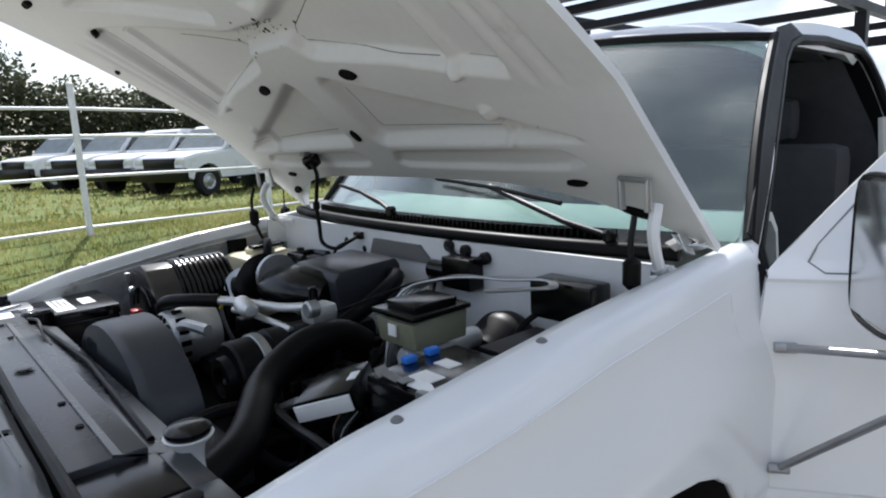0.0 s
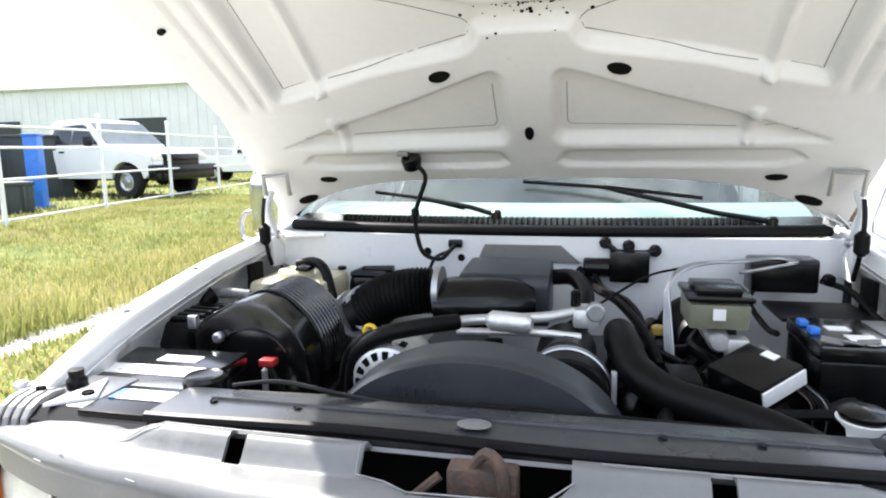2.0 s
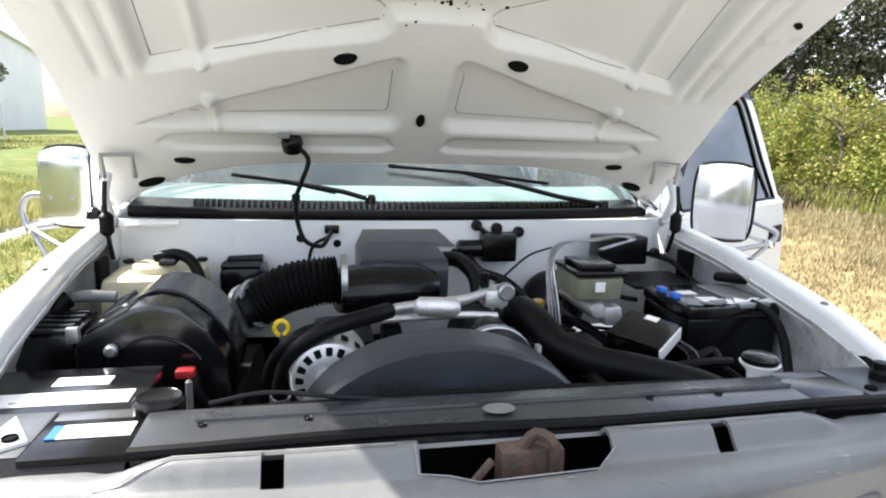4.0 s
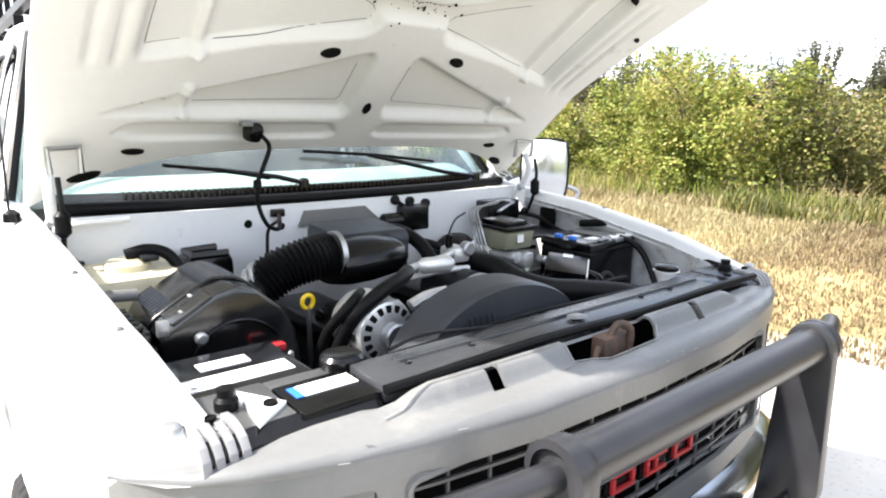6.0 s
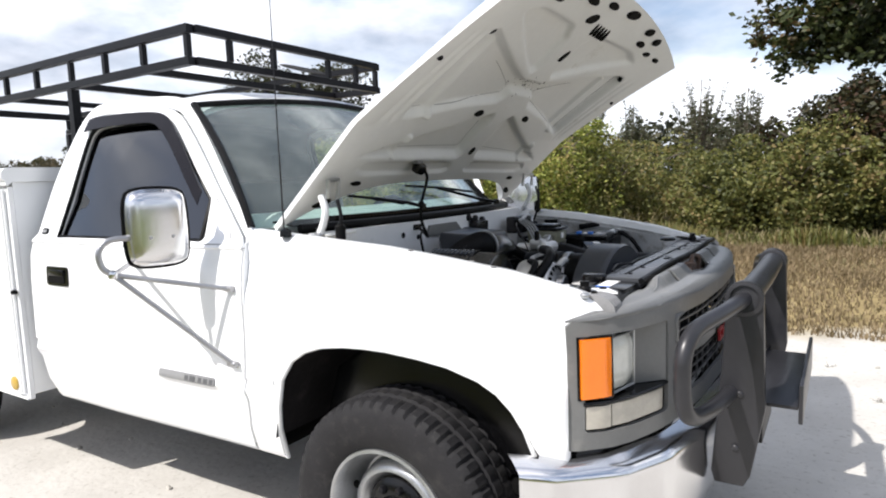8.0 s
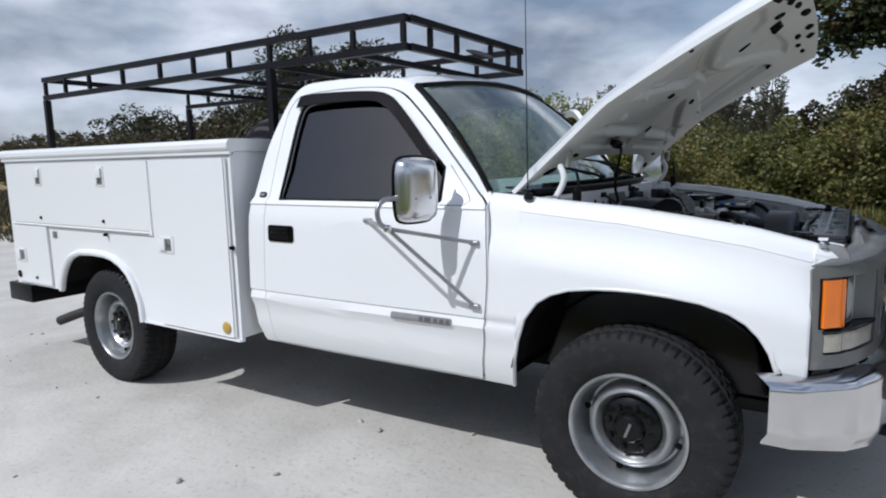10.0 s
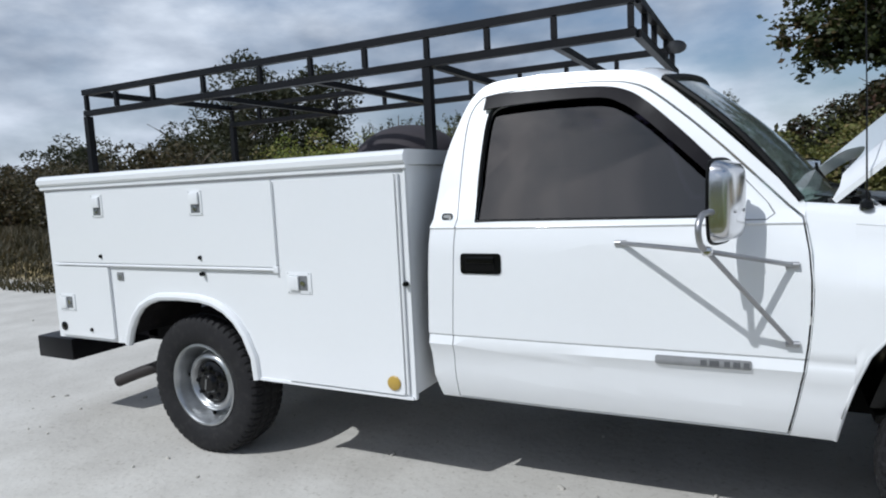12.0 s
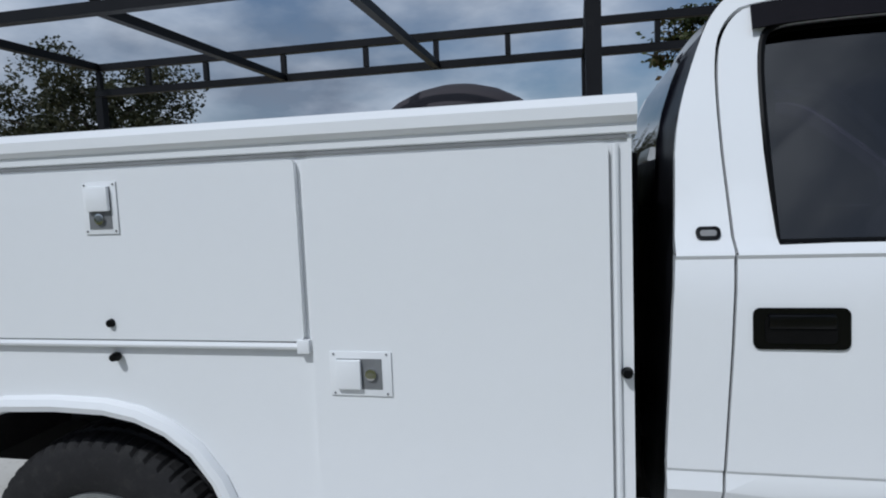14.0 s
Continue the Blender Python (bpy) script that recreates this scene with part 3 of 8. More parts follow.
def rim_bm():
    prof = [(0.228, 0.098), (0.226, 0.108), (0.216, 0.110), (0.208, 0.100), (0.203, 0.075), (0.197, 0.045), (0.190, 0.015), (0.182, -0.008), (0.174, -0.008), (0.168, 0.020), (0.160, 0.050), (0.150, 0.058), (0.138, 0.060),
            (0.128, 0.050), (0.118, 0.030), (0.10, 0.02), (0.0, 0.02)]
    return lathe(prof, AXLE, 64)


def hub_bm():
    return lathe([(0.118, 0.02), (0.112, 0.045), (0.10, 0.052), (0.085, 0.058), (0.062, 0.060), (0.055, 0.075), (0.045, 0.085), (0.0, 0.088)], AXLE, 40)


def wheel(x, y, z, turn=0.0, size=1.0):
    tyre = part("wheel", wheel_mesh_tyre(), TYRE, truck, "worn black all-terrain tyre on a steel wheel", at=pose(x, y, z, 0, turn, 0 if y > 0 else 180) @ Matrix.Scale(size, 4), sharp=30)
    rim = part("rim", rim_bm(), STEEL, tyre, "dull chromed steel rim", sharp=45)
    part("hub_cap", hub_bm(), BLACK_PLASTIC, tyre, "black hub cap with a small plate")
    for k in range(8):
        a = 2 * math.pi * (k + 0.5) / 8
        part("lug_nut", lathe([(0.014, 0.05), (0.014, 0.066), (0.009, 0.072), (0, 0.072)], pose(0.085 * math.cos(a), 0, 0.085 * math.sin(a)) @ AXLE, 6), BLACK_STEEL, tyre)
    part("cap_mark", cubes((-0.030, 0.030, 0.0885, 0.0898, -0.006, 0.004), bevel=0, m=pose(0, 0, 0, 0, 62, 0)), GREY_PLASTIC, tyre)
    for k in range(4):
        a = 2 * math.pi * (k + 0.25) / 4
        part("rim_slot", lathe([(0.0, 0.034), (0.012, 0.034), (0.014, 0.028)], pose(0.181 * math.cos(a), 0, 0.181 * math.sin(a)) @ AXLE, 10), UNDER, tyre)
    return tyre


wheel(0.028, 0.82, 0.388, 8, 0.97)
wheel(0.028, -0.82, 0.388, 30, 0.97)
wheel(3.42, 0.80, 0.345, 17)
wheel(3.42, -0.80, 0.345, 55)

# hood, raised
HOOD_O, HOOD_A = Vector((0.53, 0, 1.235)), radians(41.6)
HOOD_U, HOOD_N = Vector((-math.cos(HOOD_A), 0, math.sin(HOOD_A))), Vector((math.sin(HOOD_A), 0, math.cos(HOOD_A)))


def inside(poly, s, w):
    """Signed distance to a convex or concave outline, positive inside."""
    d, odd, k = 9.0, False, len(poly)
    for i in range(k):
        (a, b), (c, e) = poly[i], poly[(i + 1) % k]
        px, py, vx, vy = s - a, w - b, c - a, e - b
        t = max(0.0, min(1.0, (px * vx + py * vy) / (vx * vx + vy * vy)))
        d = min(d, math.hypot(px - t * vx, py - t * vy))
        if (b > w) != (e > w) and s < (c - a) * (w - b) / (e - b) + a:
            odd = not odd
    return d if odd else -d


HOOD_LOW = [(0.362, 0.70), (0.448, 0.505), (0.531, 0.285), (0.618, 0.078), (0.59, 0.056), (0.40, 0.050), (0.366, 0.072), (0.360, 0.50)]
HOOD_UP = [(0.538, 0.640), (0.572, 0.515), (0.620, 0.37), (0.664, 0.135), (0.69, 0.106), (0.722, 0.094), (0.724, -0.1), (0.796, -0.1), (0.794, 0.088), (0.84, 0.24), (0.965, 0.60), (0.95, 0.640)]
HOOD_FRONT = [(0.818, 0.100), (0.845, 0.068), (1.00, 0.066), (1.06, 0.12), (1.075, 0.46), (1.035, 0.575)]
HOOD_STEP = [(0.340, 0.615), (0.346, 0.085), (0.300, 0.060), (0.280, 0.090), (0.272, 0.60), (0.30, 0.66)]
def chamfered(poly, k=0.16):
    """The outline with its corners cut twice, so that they read as round."""
    for _ in range(2):
        out = []
        for i, (x, y) in enumerate(poly):
            (a, b), (c, d) = poly[i - 1], poly[(i + 1) % len(poly)]
            out += [(x + (a - x) * k, y + (b - y) * k), (x + (c - x) * k, y + (d - y) * k)]
        poly = out
    return poly


HOOD_LOW, HOOD_UP, HOOD_FRONT, HOOD_STEP = (chamfered(p, 0.09) for p in (HOOD_LOW, HOOD_UP, HOOD_FRONT, HOOD_STEP))


def hood_at(s, w, inner=True):
    q = max(0.0, s - 0.5)
    h = -0.088 * q * q - 0.27 * w * w * q
    a = abs(w)
    if inner:
        d = max(inside(HOOD_LOW, s, a), inside(HOOD_UP, s, a))
        h += 0.030 * smooth(-0.004, 0.024, d)
        h += 0.020 * smooth(-0.004, 0.020, inside(HOOD_FRONT, s, a))
        h += 0.011 * smooth(-0.002, 0.012, inside(HOOD_STEP, s, a))
        rib = abs(a - 0.508 - 0.02 * (s - 0.5))
        if 0.36 < s < 0.475 or 0.56 < s < 0.91:
            h -= 0.015 * smooth(0.018, 0.004, rib)
        for g in (0.672, 0.722):
            h += 0.010 * smooth(0.014, 0.0, abs(a - g)) * smooth(0.50, 0.55, s) * smooth(0.98, 0.90, s)
    else:
        h += 0.017 + 0.038 * smooth(0.815, 0.73, a) * smooth(hood_front(w), hood_front(w) - 0.07, s)
    return HOOD_O + HOOD_U * s + HOOD_N * h + Vector((0, w, 0))


def hood_rear(w):
    return 0.235 * (1 - min(1.0, abs(w) / 0.83) ** 4)


def hood_front(w):
    return 1.235 - 0.11 * (abs(w) / 0.82) ** 2.5


def hood_net(inner):
    def f(u, v):
        w = (v * 2 - 1) * 0.822
        s = hood_rear(w) + (hood_front(w) - hood_rear(w)) * u
        return hood_at(s, w, inner)
    return f


hood = part("hood", grid(170, 210, hood_net(True)), HOOD_IN, truck, "raised white hood with pressed ribs inside", sharp=80)
part("outer_skin", grid(40, 40, hood_net(False)), WHITE, hood, sharp=80)


def hood_rim(u, v):
    k = u * 4
    i, t = int(min(k, 3)), k - int(min(k, 3))
    c = [(0, 0), (0, 1), (1, 1), (1, 0), (0, 0)]
    a, b = c[i], c[i + 1]
    uu, vv = a[0] + (b[0] - a[0]) * t, a[1] + (b[1] - a[1]) * t
    p, q = hood_net(True)(uu, vv), hood_net(False)(uu, vv)
    return p.lerp(q, v)


part("hood_edge", grid(161, 3, hood_rim), WHITE, hood)


def slot_bm(s, w, ls, lw, turn):
    """A rounded dish on the hood's inner panel, near-black for the shade inside a slot."""
    c, ex = hood_at(s, w), HOOD_U
    m = Matrix((ex.to_tuple() + (0,), (0, 1, 0, 0), HOOD_N.to_tuple() + (0,), (0, 0, 0, 1))).transposed()
    m.translation = c - HOOD_N * 0.006
    m = m @ pose(0, 0, 0, 0, 0, turn) @ Matrix.Diagonal((ls, lw, 1, 1))
    return lathe([(0.0, 0.0), (0.8, 0.0), (1.0, 0.012)], m, 24)


for s, w, ls, lw, turn in [(0.608, 0.20, 0.017, 0.030, 14), (0.611, -0.20, 0.017, 0.030, -14), (0.412, 0.005, 0.024, 0.013, 0), (0.236, 0.60, 0.011, 0.030, 0), (0.236, -0.60, 0.011, 0.030, 0),
                           (0.935, -0.02, 0.034, 0.012, -20), (0.945, 0.63, 0.014, 0.026, 20), (0.945, -0.63, 0.014, 0.026, -20), (0.82, 0.772, 0.009, 0.012, 20), (0.82, -0.772, 0.009, 0.012, -20), (0.140, 0.70, 0.016, 0.045, 24), (0.140, -0.70, 0.016, 0.045, -24),
                           (1.10, 0.66, 0.012, 0.030, 0), (1.10, -0.66, 0.012, 0.030, 0), (1.12, -0.45, 0.016, 0.04, 0), (1.12, 0.45, 0.016, 0.04, 0), *[(1.075, -0.035 - 0.030 * k, 0.030, 0.008, 8) for k in range(5)], (1.105, 0.05, 0.022, 0.045, 20),
                           (1.195, -0.20, 0.022, 0.060, 8), (1.180, -0.42, 0.020, 0.040, 12), (1.165, -0.53, 0.020, 0.035, 14), (1.165, 0.20, 0.020, 0.075, -8), (1.158, 0.34, 0.018, 0.050, -12), (1.18, 0.0, 0.016, 0.05, 0), (1.10, -0.56, 0.013, 0.030, 10)]:
    part("slot", slot_bm(s, w, ls, lw, turn), UNDER, hood)

for seam in ([(0.412, 0.605), (0.398, 0.595), (0.390, 0.53)], [(0.390, 0.48), (0.402, 0.30), (0.412, 0.095), (0.425, 0.087), (0.575, 0.087)], [(0.93, 0.612), (0.80, 0.612), (0.566, 0.614), (0.572, 0.60), (0.592, 0.535)],
             [(0.60, 0.48), (0.652, 0.30), (0.700, 0.125), (0.725, 0.115), (0.742, 0.13), (0.79, 0.25), (0.83, 0.36)]):
    for side in (1, -1):
        fine = []
        for (s0, w0), (s1, w1) in zip(seam, seam[1:]):
            fine += [hood_at(s0 + (s1 - s0) * k / 6, side * (w0 + (w1 - w0) * k / 6)) + HOOD_N * 0.0008 for k in range(6)]
        part("sealer_line", tube(bmesh.new(), fine, 0.0016, 5), GREY_PLASTIC, hood)
dirt = random.Random(4)
for k in range(46):
    s, w = 0.765 + dirt.gauss(0, 0.022), dirt.gauss(-0.02, 0.06)
    r = dirt.uniform(0.0015, 0.005)
    m = Matrix((HOOD_U.to_tuple() + (0,), (0, 1, 0, 0), HOOD_N.to_tuple() + (0,), (0, 0, 0, 1))).transposed()
    m.translation = hood_at(s, w) - HOOD_N * 0.001
    part("dirt_spot", lathe([(0, -0.0006), (r, 0.0)], m, 7), UNDER, hood)

# service body
BX0, BX1, BY = 2.05, 4.53, 0.975
BODY_ARCH = [(2.945, 0.45), (2.955, 0.56), (3.005, 0.67), (3.06, 0.74), (3.13, 0.79), (3.21, 0.822), (3.30, 0.838), (3.45, 0.842), (3.60, 0.836), (3.68, 0.815), (3.75, 0.78), (3.81, 0.72), (3.86, 0.64), (3.89, 0.555)]
for side in (1, -1):
    flip = (lambda b: b) if side > 0 else mirrored
    outline = [(BX0, 0.45), *BODY_ARCH, (BX1, 0.555), (BX1, 1.43), (BX0, 1.43)]
    part("service_body_side", flip(sheet(outline, [], [], [], lambda x, z: Vector((x, BY, z)))), WHITE, truck, solid=0.02)
    part("service_body_front", flip(cubes((BX0 + 0.001, BX0 + 0.02, 0.45, BY - 0.021, 0.47, 1.45))), WHITE, truck)
    part("service_body_inner", flip(cubes((BX0 + 0.021, BX1 - 0.001, 0.55, 0.57, 0.75, 1.45))), WHITE, truck)
    part("service_body_rear", flip(cubes((BX1 - 0.02, BX1 - 0.001, 0.571, BY - 0.021, 0.56, 1.45))), WHITE, truck)
    top = [(0.55, 1.452), (0.55, 1.515), (0.955, 1.515), (0.985, 1.510), (1.0, 1.492), (1.0, 1.468), (0.992, 1.460), (0.985, 1.456), (0.985, 1.437), (0.977, 1.432), (0.96, 1.45)]
    part("service_body_top", flip(prism(top, "x", BX0 - 0.01, BX1 + 0.03)), WHITE, truck)
    fl = [(x, BY + 0.004, z) for x, z in BODY_ARCH]
    part("arch_flare", flip(tube(bmesh.new(), fl, 0.022, 8)), WHITE, truck)
    part("rear_wheel_well", flip(grid(20, 4, lambda u, v: Vector((2.95 + 0.93 * u, 0.5 + 0.455 * v, lerp(2.95 + 0.93 * u, [p[0] for p in BODY_ARCH], [p[1] for p in BODY_ARCH]) + 0.02)))), WHEEL_WELL, truck)
part("bed_floor", cubes((BX0 + 0.021, BX1 - 0.021, -0.549, 0.549, 0.72, 0.75)), WHITE, truck)
part("bed_bulkhead", cubes((BX0 + 0.021, BX0 + 0.04, -0.549, 0.549, 0.751, 1.40)), WHITE, truck)
part("tailgate", cubes((BX1 - 0.04, BX1 - 0.002, -0.549, 0.549, 0.751, 1.30)), WHITE, truck)

# ladder rack
RZ0, RZ1, RY = 1.915, 2.045, 0.615
rack = part("ladder_rack", bar((1.18, RY, RZ1), (4.60, RY, RZ1), 0.017), BLACK_STEEL, truck, "black steel ladder rack")
part("rail", bar((1.18, RY, RZ0), (4.60, RY, RZ0), 0.017), BLACK_STEEL, rack)
for z in (RZ0, RZ1):
    part("rail", bar((1.18, -RY, z), (4.60, -RY, z), 0.017), BLACK_STEEL, rack)
    part("rail", bar((1.18, -RY + 0.021, z), (1.18, RY - 0.021, z), 0.016), BLACK_STEEL, rack)
for y in (RY, -RY):
    for x in (1.20, 1.51, 1.81, 2.11, 2.45, 2.78, 3.12, 3.54, 3.96, 4.29, 4.58):
        part("rung", bar((x, y, RZ0 + 0.021), (x, y, RZ1 - 0.021), 0.0115), BLACK_STEEL, rack)
    for x in (2.11, 4.58):
        part("post", bar((x, y, 1.516), (x, y, RZ0 - 0.021), 0.020), BLACK_STEEL, rack)
for y in (0.42, 0.17, -0.2, -0.42):
    part("rung", bar((1.18, y, RZ0 + 0.02), (1.18, y, RZ1 - 0.02), 0.0115), BLACK_STEEL, rack)
for x in (1.51, 2.11, 2.78, 3.54):
    part("cross_bar", bar((x, -RY + 0.021, RZ0), (x, RY - 0.021, RZ0), 0.015), BLACK_STEEL, rack)
part("cross_bar", bar((4.58, -RY + 0.021, RZ1), (4.58, RY - 0.021, RZ1), 0.018), BLACK_STEEL, rack)

# front bumper, grille frame and brush guard (large forms)
def bumper_at(u, v):
    w = u * 2 - 1
    x = lerp(abs(w), [0, 0.45, 0.66, 0.80, 0.93, 1.0], [-0.80, -0.775, -0.73, -0.66, -0.52, -0.43])
    y = math.copysign(lerp(abs(w), [0, 0.45, 0.66, 0.80, 0.93, 1.0], [0, 0.44, 0.66, 0.80, 0.925, 0.955]), w)
    z0 = lerp(abs(w), [0, 0.6, 0.8, 1], [0.39, 0.39, 0.42, 0.455])
    z = z0 + (0.685 - z0) * v
    k = math.sin(math.pi * min(1, max(0, v)))
    inset = 0.05 * smooth(0.88, 1.0, v) + 0.022 * (1 - smooth(0, 0.22, v))
    return Vector((x + inset, y * (1 - 0.022 * (1 - smooth(0, 0.25, v)) - 0.04 * smooth(0.88, 1, v)), z))


part("bumper", grid(60, 16, bumper_at), CHROME, truck, "chromed front bumper, dull with dust", solid=0.006, sharp=60)


# thin plate lying across the front of the rack
part("thin_plate", lathe([(0, -0.006), (0.9, -0.004), (1.0, 0.0), (0.9, 0.004), (0, 0.006)], pose(1.10, 0.06, 1.938, 0, -6, 8) @ Matrix.Diagonal((0.045, 0.17, 0.8, 1)), 28), BLACK_STEEL, rack, "thin dark plate lying on the rack")

# ---- engine bay ----
def X(x, y, z):
    return pose(x, y, z, 0, -90, 0)


def cyl(r, h, m, bevel=0.004, seg=28):
    """A short round body of radius r from height 0 to h, with softened rims."""
    return lathe([(0, 0), (r - bevel, 0), (r, bevel), (r, h - bevel), (r - bevel, h), (0, h)], m, seg)


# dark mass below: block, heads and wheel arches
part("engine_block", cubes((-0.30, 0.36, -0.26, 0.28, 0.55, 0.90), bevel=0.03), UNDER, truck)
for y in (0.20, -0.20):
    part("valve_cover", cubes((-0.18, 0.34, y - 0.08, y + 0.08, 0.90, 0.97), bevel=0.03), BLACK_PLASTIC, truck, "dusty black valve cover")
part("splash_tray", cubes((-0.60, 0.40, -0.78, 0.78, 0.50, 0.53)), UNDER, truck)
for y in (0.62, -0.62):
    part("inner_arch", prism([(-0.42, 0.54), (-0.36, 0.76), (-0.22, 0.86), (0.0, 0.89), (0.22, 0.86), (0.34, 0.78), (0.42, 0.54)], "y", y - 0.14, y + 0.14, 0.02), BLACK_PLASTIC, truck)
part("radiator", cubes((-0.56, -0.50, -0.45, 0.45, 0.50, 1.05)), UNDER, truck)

# air cleaner drum and ducting
arch = [(0.70, 0.86), (0.705, 1.075), (0.693, 1.098), (0.60, 1.152), (0.565, 1.160), (0.52, 1.148), (0.47, 1.105), (0.44, 1.05), (0.43, 0.98), (0.44, 0.86)]
airbox = part("air_cleaner", prism(arch, "x", -0.19, 0.06, 0.010), GLOSS_BLACK, truck, "black drum-shaped air cleaner with a ribbed lid")
for k in range(10):
    x = -0.095 + 0.0158 * k
    part("rib", tube(bmesh.new(), [(x, y, z + 0.0015) for y, z in arch[3:9]], 0.0046, 6, smooth=3), GLOSS_BLACK, airbox)
    part("slot_bar", tube(bmesh.new(), [(x, 0.690, 1.1015), (x, 0.655, 1.1225)], 0.0042, 6), GLOSS_BLACK, airbox)
part("lid_plate", prism([(0.682, 1.100), (0.684, 1.108), (0.61, 1.1505), (0.603, 1.147)], "x", -0.185, -0.108, 0.002), GLOSS_BLACK, airbox)
part("lid_seam", tube(bmesh.new(), [(-0.106, y, z + 0.001) for y, z in arch[1:9]], 0.004, 8, smooth=3), BLACK_PLASTIC, airbox)
for x, y, z in ((-0.165, 0.66, 1.1215), (-0.125, 0.63, 1.139)):
    part("lid_mark", cubes((x - 0.008, x + 0.008, y - 0.003, y + 0.003, z - 0.002, z + 0.0015), bevel=0), WORN, airbox)
part("side_latch", cubes((-0.17, -0.13, 0.703, 0.711, 0.98, 1.06), bevel=0.003), BLACK_PLASTIC, airbox)
part("front_ring", tube(bmesh.new(), [(-0.194, 0.565 + 0.095 * math.cos(a), 1.0 + 0.095 * math.sin(a)) for a in np.linspace(0.3, 2.6, 16)], 0.003, 6), BLACK_PLASTIC, airbox)
part("air_plug", cyl(0.012, 0.02, X(-0.19, 0.637, 1.075)), STEEL, airbox, "bright metal plug")
part("clip", cubes((-0.20, -0.185, 0.69, 0.712, 1.09, 1.12)), STEEL, airbox)
res = part("resonator_box", cubes((-0.165, 0.0, 0.713, 0.818, 0.93, 1.094), bevel=0.008), GLOSS_BLACK, truck, "ribbed black plastic box")
for k in range(5):
    part("rib", cubes((-0.155 + 0.031 * k, -0.138 + 0.031 * k, 0.724, 0.806, 1.0935, 1.103), bevel=0.003), GLOSS_BLACK, res)
part("intake_hose", tube(bmesh.new(), [(0.02, 0.795, 1.115), (0.025, 0.75, 1.12), (0.03, 0.69, 1.115)], 0.013, 12, smooth=4), GREY_PLASTIC, truck)
part("hose_elbow", tube(bmesh.new(), [(0.0, 0.800, 1.07), (0.005, 0.800, 1.105), (0.02, 0.785, 1.118)], 0.024, 12, smooth=4), BLACK_RUBBER, truck)


def bellows(path, r, rings, amp):
    p = spline(path, rings)
    return tube(bmesh.new(), p, [r + amp * (0.5 - 0.5 * math.cos(2 * math.pi * i / 4)) for i in range(len(p))], 24)


part("intake_bellows", bellows([(0.085, 0.405, 1.075), (0.075, 0.34, 1.112), (0.062, 0.27, 1.132), (0.065, 0.22, 1.135)], 0.050, 24, 0.008), BLACK_RUBBER, truck, "corrugated black intake hose", sharp=60)
part("intake_collar", tube(bmesh.new(), [(0.06, 0.445, 1.06), (0.085, 0.40, 1.077)], 0.046, 24), BLACK_RUBBER, truck)
for c, d in (((0.085, 0.402, 1.077), (-0.012, -0.012, 0.007)), ((0.064, 0.212, 1.135), (0.0, -0.014, 0)), ((0.067, 0.43, 1.066), (-0.006, -0.010, 0.004))):
    part("hose_clamp", tube(bmesh.new(), [Vector(c), Vector(c) + Vector(d)], 0.060, 24), STEEL, truck, "bright hose clamp")
part("intake_horn", lathe([(0.0, -0.13), (0.055, -0.125), (0.066, -0.08), (0.070, 0.0), (0.066, 0.08), (0.05, 0.115), (0, 0.12)], pose(0.10, 0.10, 1.105, 90, 0, 12) @ Matrix.Diagonal((1.35, 0.9, 1, 1)), 28), BLACK_PLASTIC, truck, "black plastic throttle intake")
part("intake_box", prism([(0.10, 1.045), (0.09, 1.15), (0.105, 1.172), (0.285, 1.182), (0.30, 1.16), (0.30, 1.045)], "y", -0.055, 0.165, 0.010), SHROUD, truck, "flat-topped black resonator box")
part("red_plug", cubes((0.10, 0.13, 0.168, 0.19, 1.135, 1.15)), RED, truck)
part("heater_hose", tube(bmesh.new(), [(0.27, -0.05, 1.135), (0.24, -0.11, 1.14), (0.16, -0.14, 1.11), (0.06, -0.125, 1.06), (-0.03, -0.11, 1.03)], 0.021, 12, smooth=6), BLACK_RUBBER, truck)

# passenger corner: battery, bottle, heater case
def battery(x0, x1, y0, y1, z0, z1, label, name="battery"):
    b = part(name, cubes((x0, x1, y0, y1, z0, z1 - 0.03), bevel=0.006), BLACK_PLASTIC, truck, label)
    part("battery_lid", cubes((x0 - 0.003, x1 + 0.003, y0 - 0.003, y1 + 0.003, z1 - 0.0295, z1), bevel=0.006), GLOSS_BLACK, b)
    return b


bat = battery(-0.445, -0.265, 0.535, 0.785, 0.86, 1.068, "black battery with white labels")
part("paper_label", cubes((-0.415, -0.368, 0.552, 0.765, 1.068, 1.0695), bevel=0), LABEL, bat, "long white label")
part("paper_label", cubes((-0.342, -0.308, 0.60, 0.685, 1.068, 1.0695), bevel=0), LABEL, bat)
for k in range(3):
    part("print_bar", cubes((-0.405 + 0.012 * k, -0.401 + 0.012 * k, 0.60, 0.72 - 0.02 * k, 1.0695, 1.0703), bevel=0), GREY_PLASTIC, bat)
part("terminal_cover", cubes((-0.245, -0.215, 0.487, 0.522, 1.03, 1.047), bevel=0.007), RED, truck, "red battery terminal cover")
part("battery_cable", tube(bmesh.new(), [(-0.24, 0.50, 1.03), (-0.24, 0.47, 0.98), (-0.20, 0.44, 0.90), (-0.15, 0.40, 0.82)], 0.009, 8, smooth=5), BLACK_RUBBER, truck)
part("round_cap", lathe([(0, 0), (0.036, 0), (0.037, 0.03), (0.031, 0.036), (0.028, 0.034), (0, 0.034)], pose(-0.468, 0.494, 1.062), 28), BLACK_PLASTIC, truck, "round black filler cap")
part("hold_down_bolt", cyl(0.006, 0.08, pose(-0.27, 0.492, 0.96)), GREY_PLASTIC, truck)

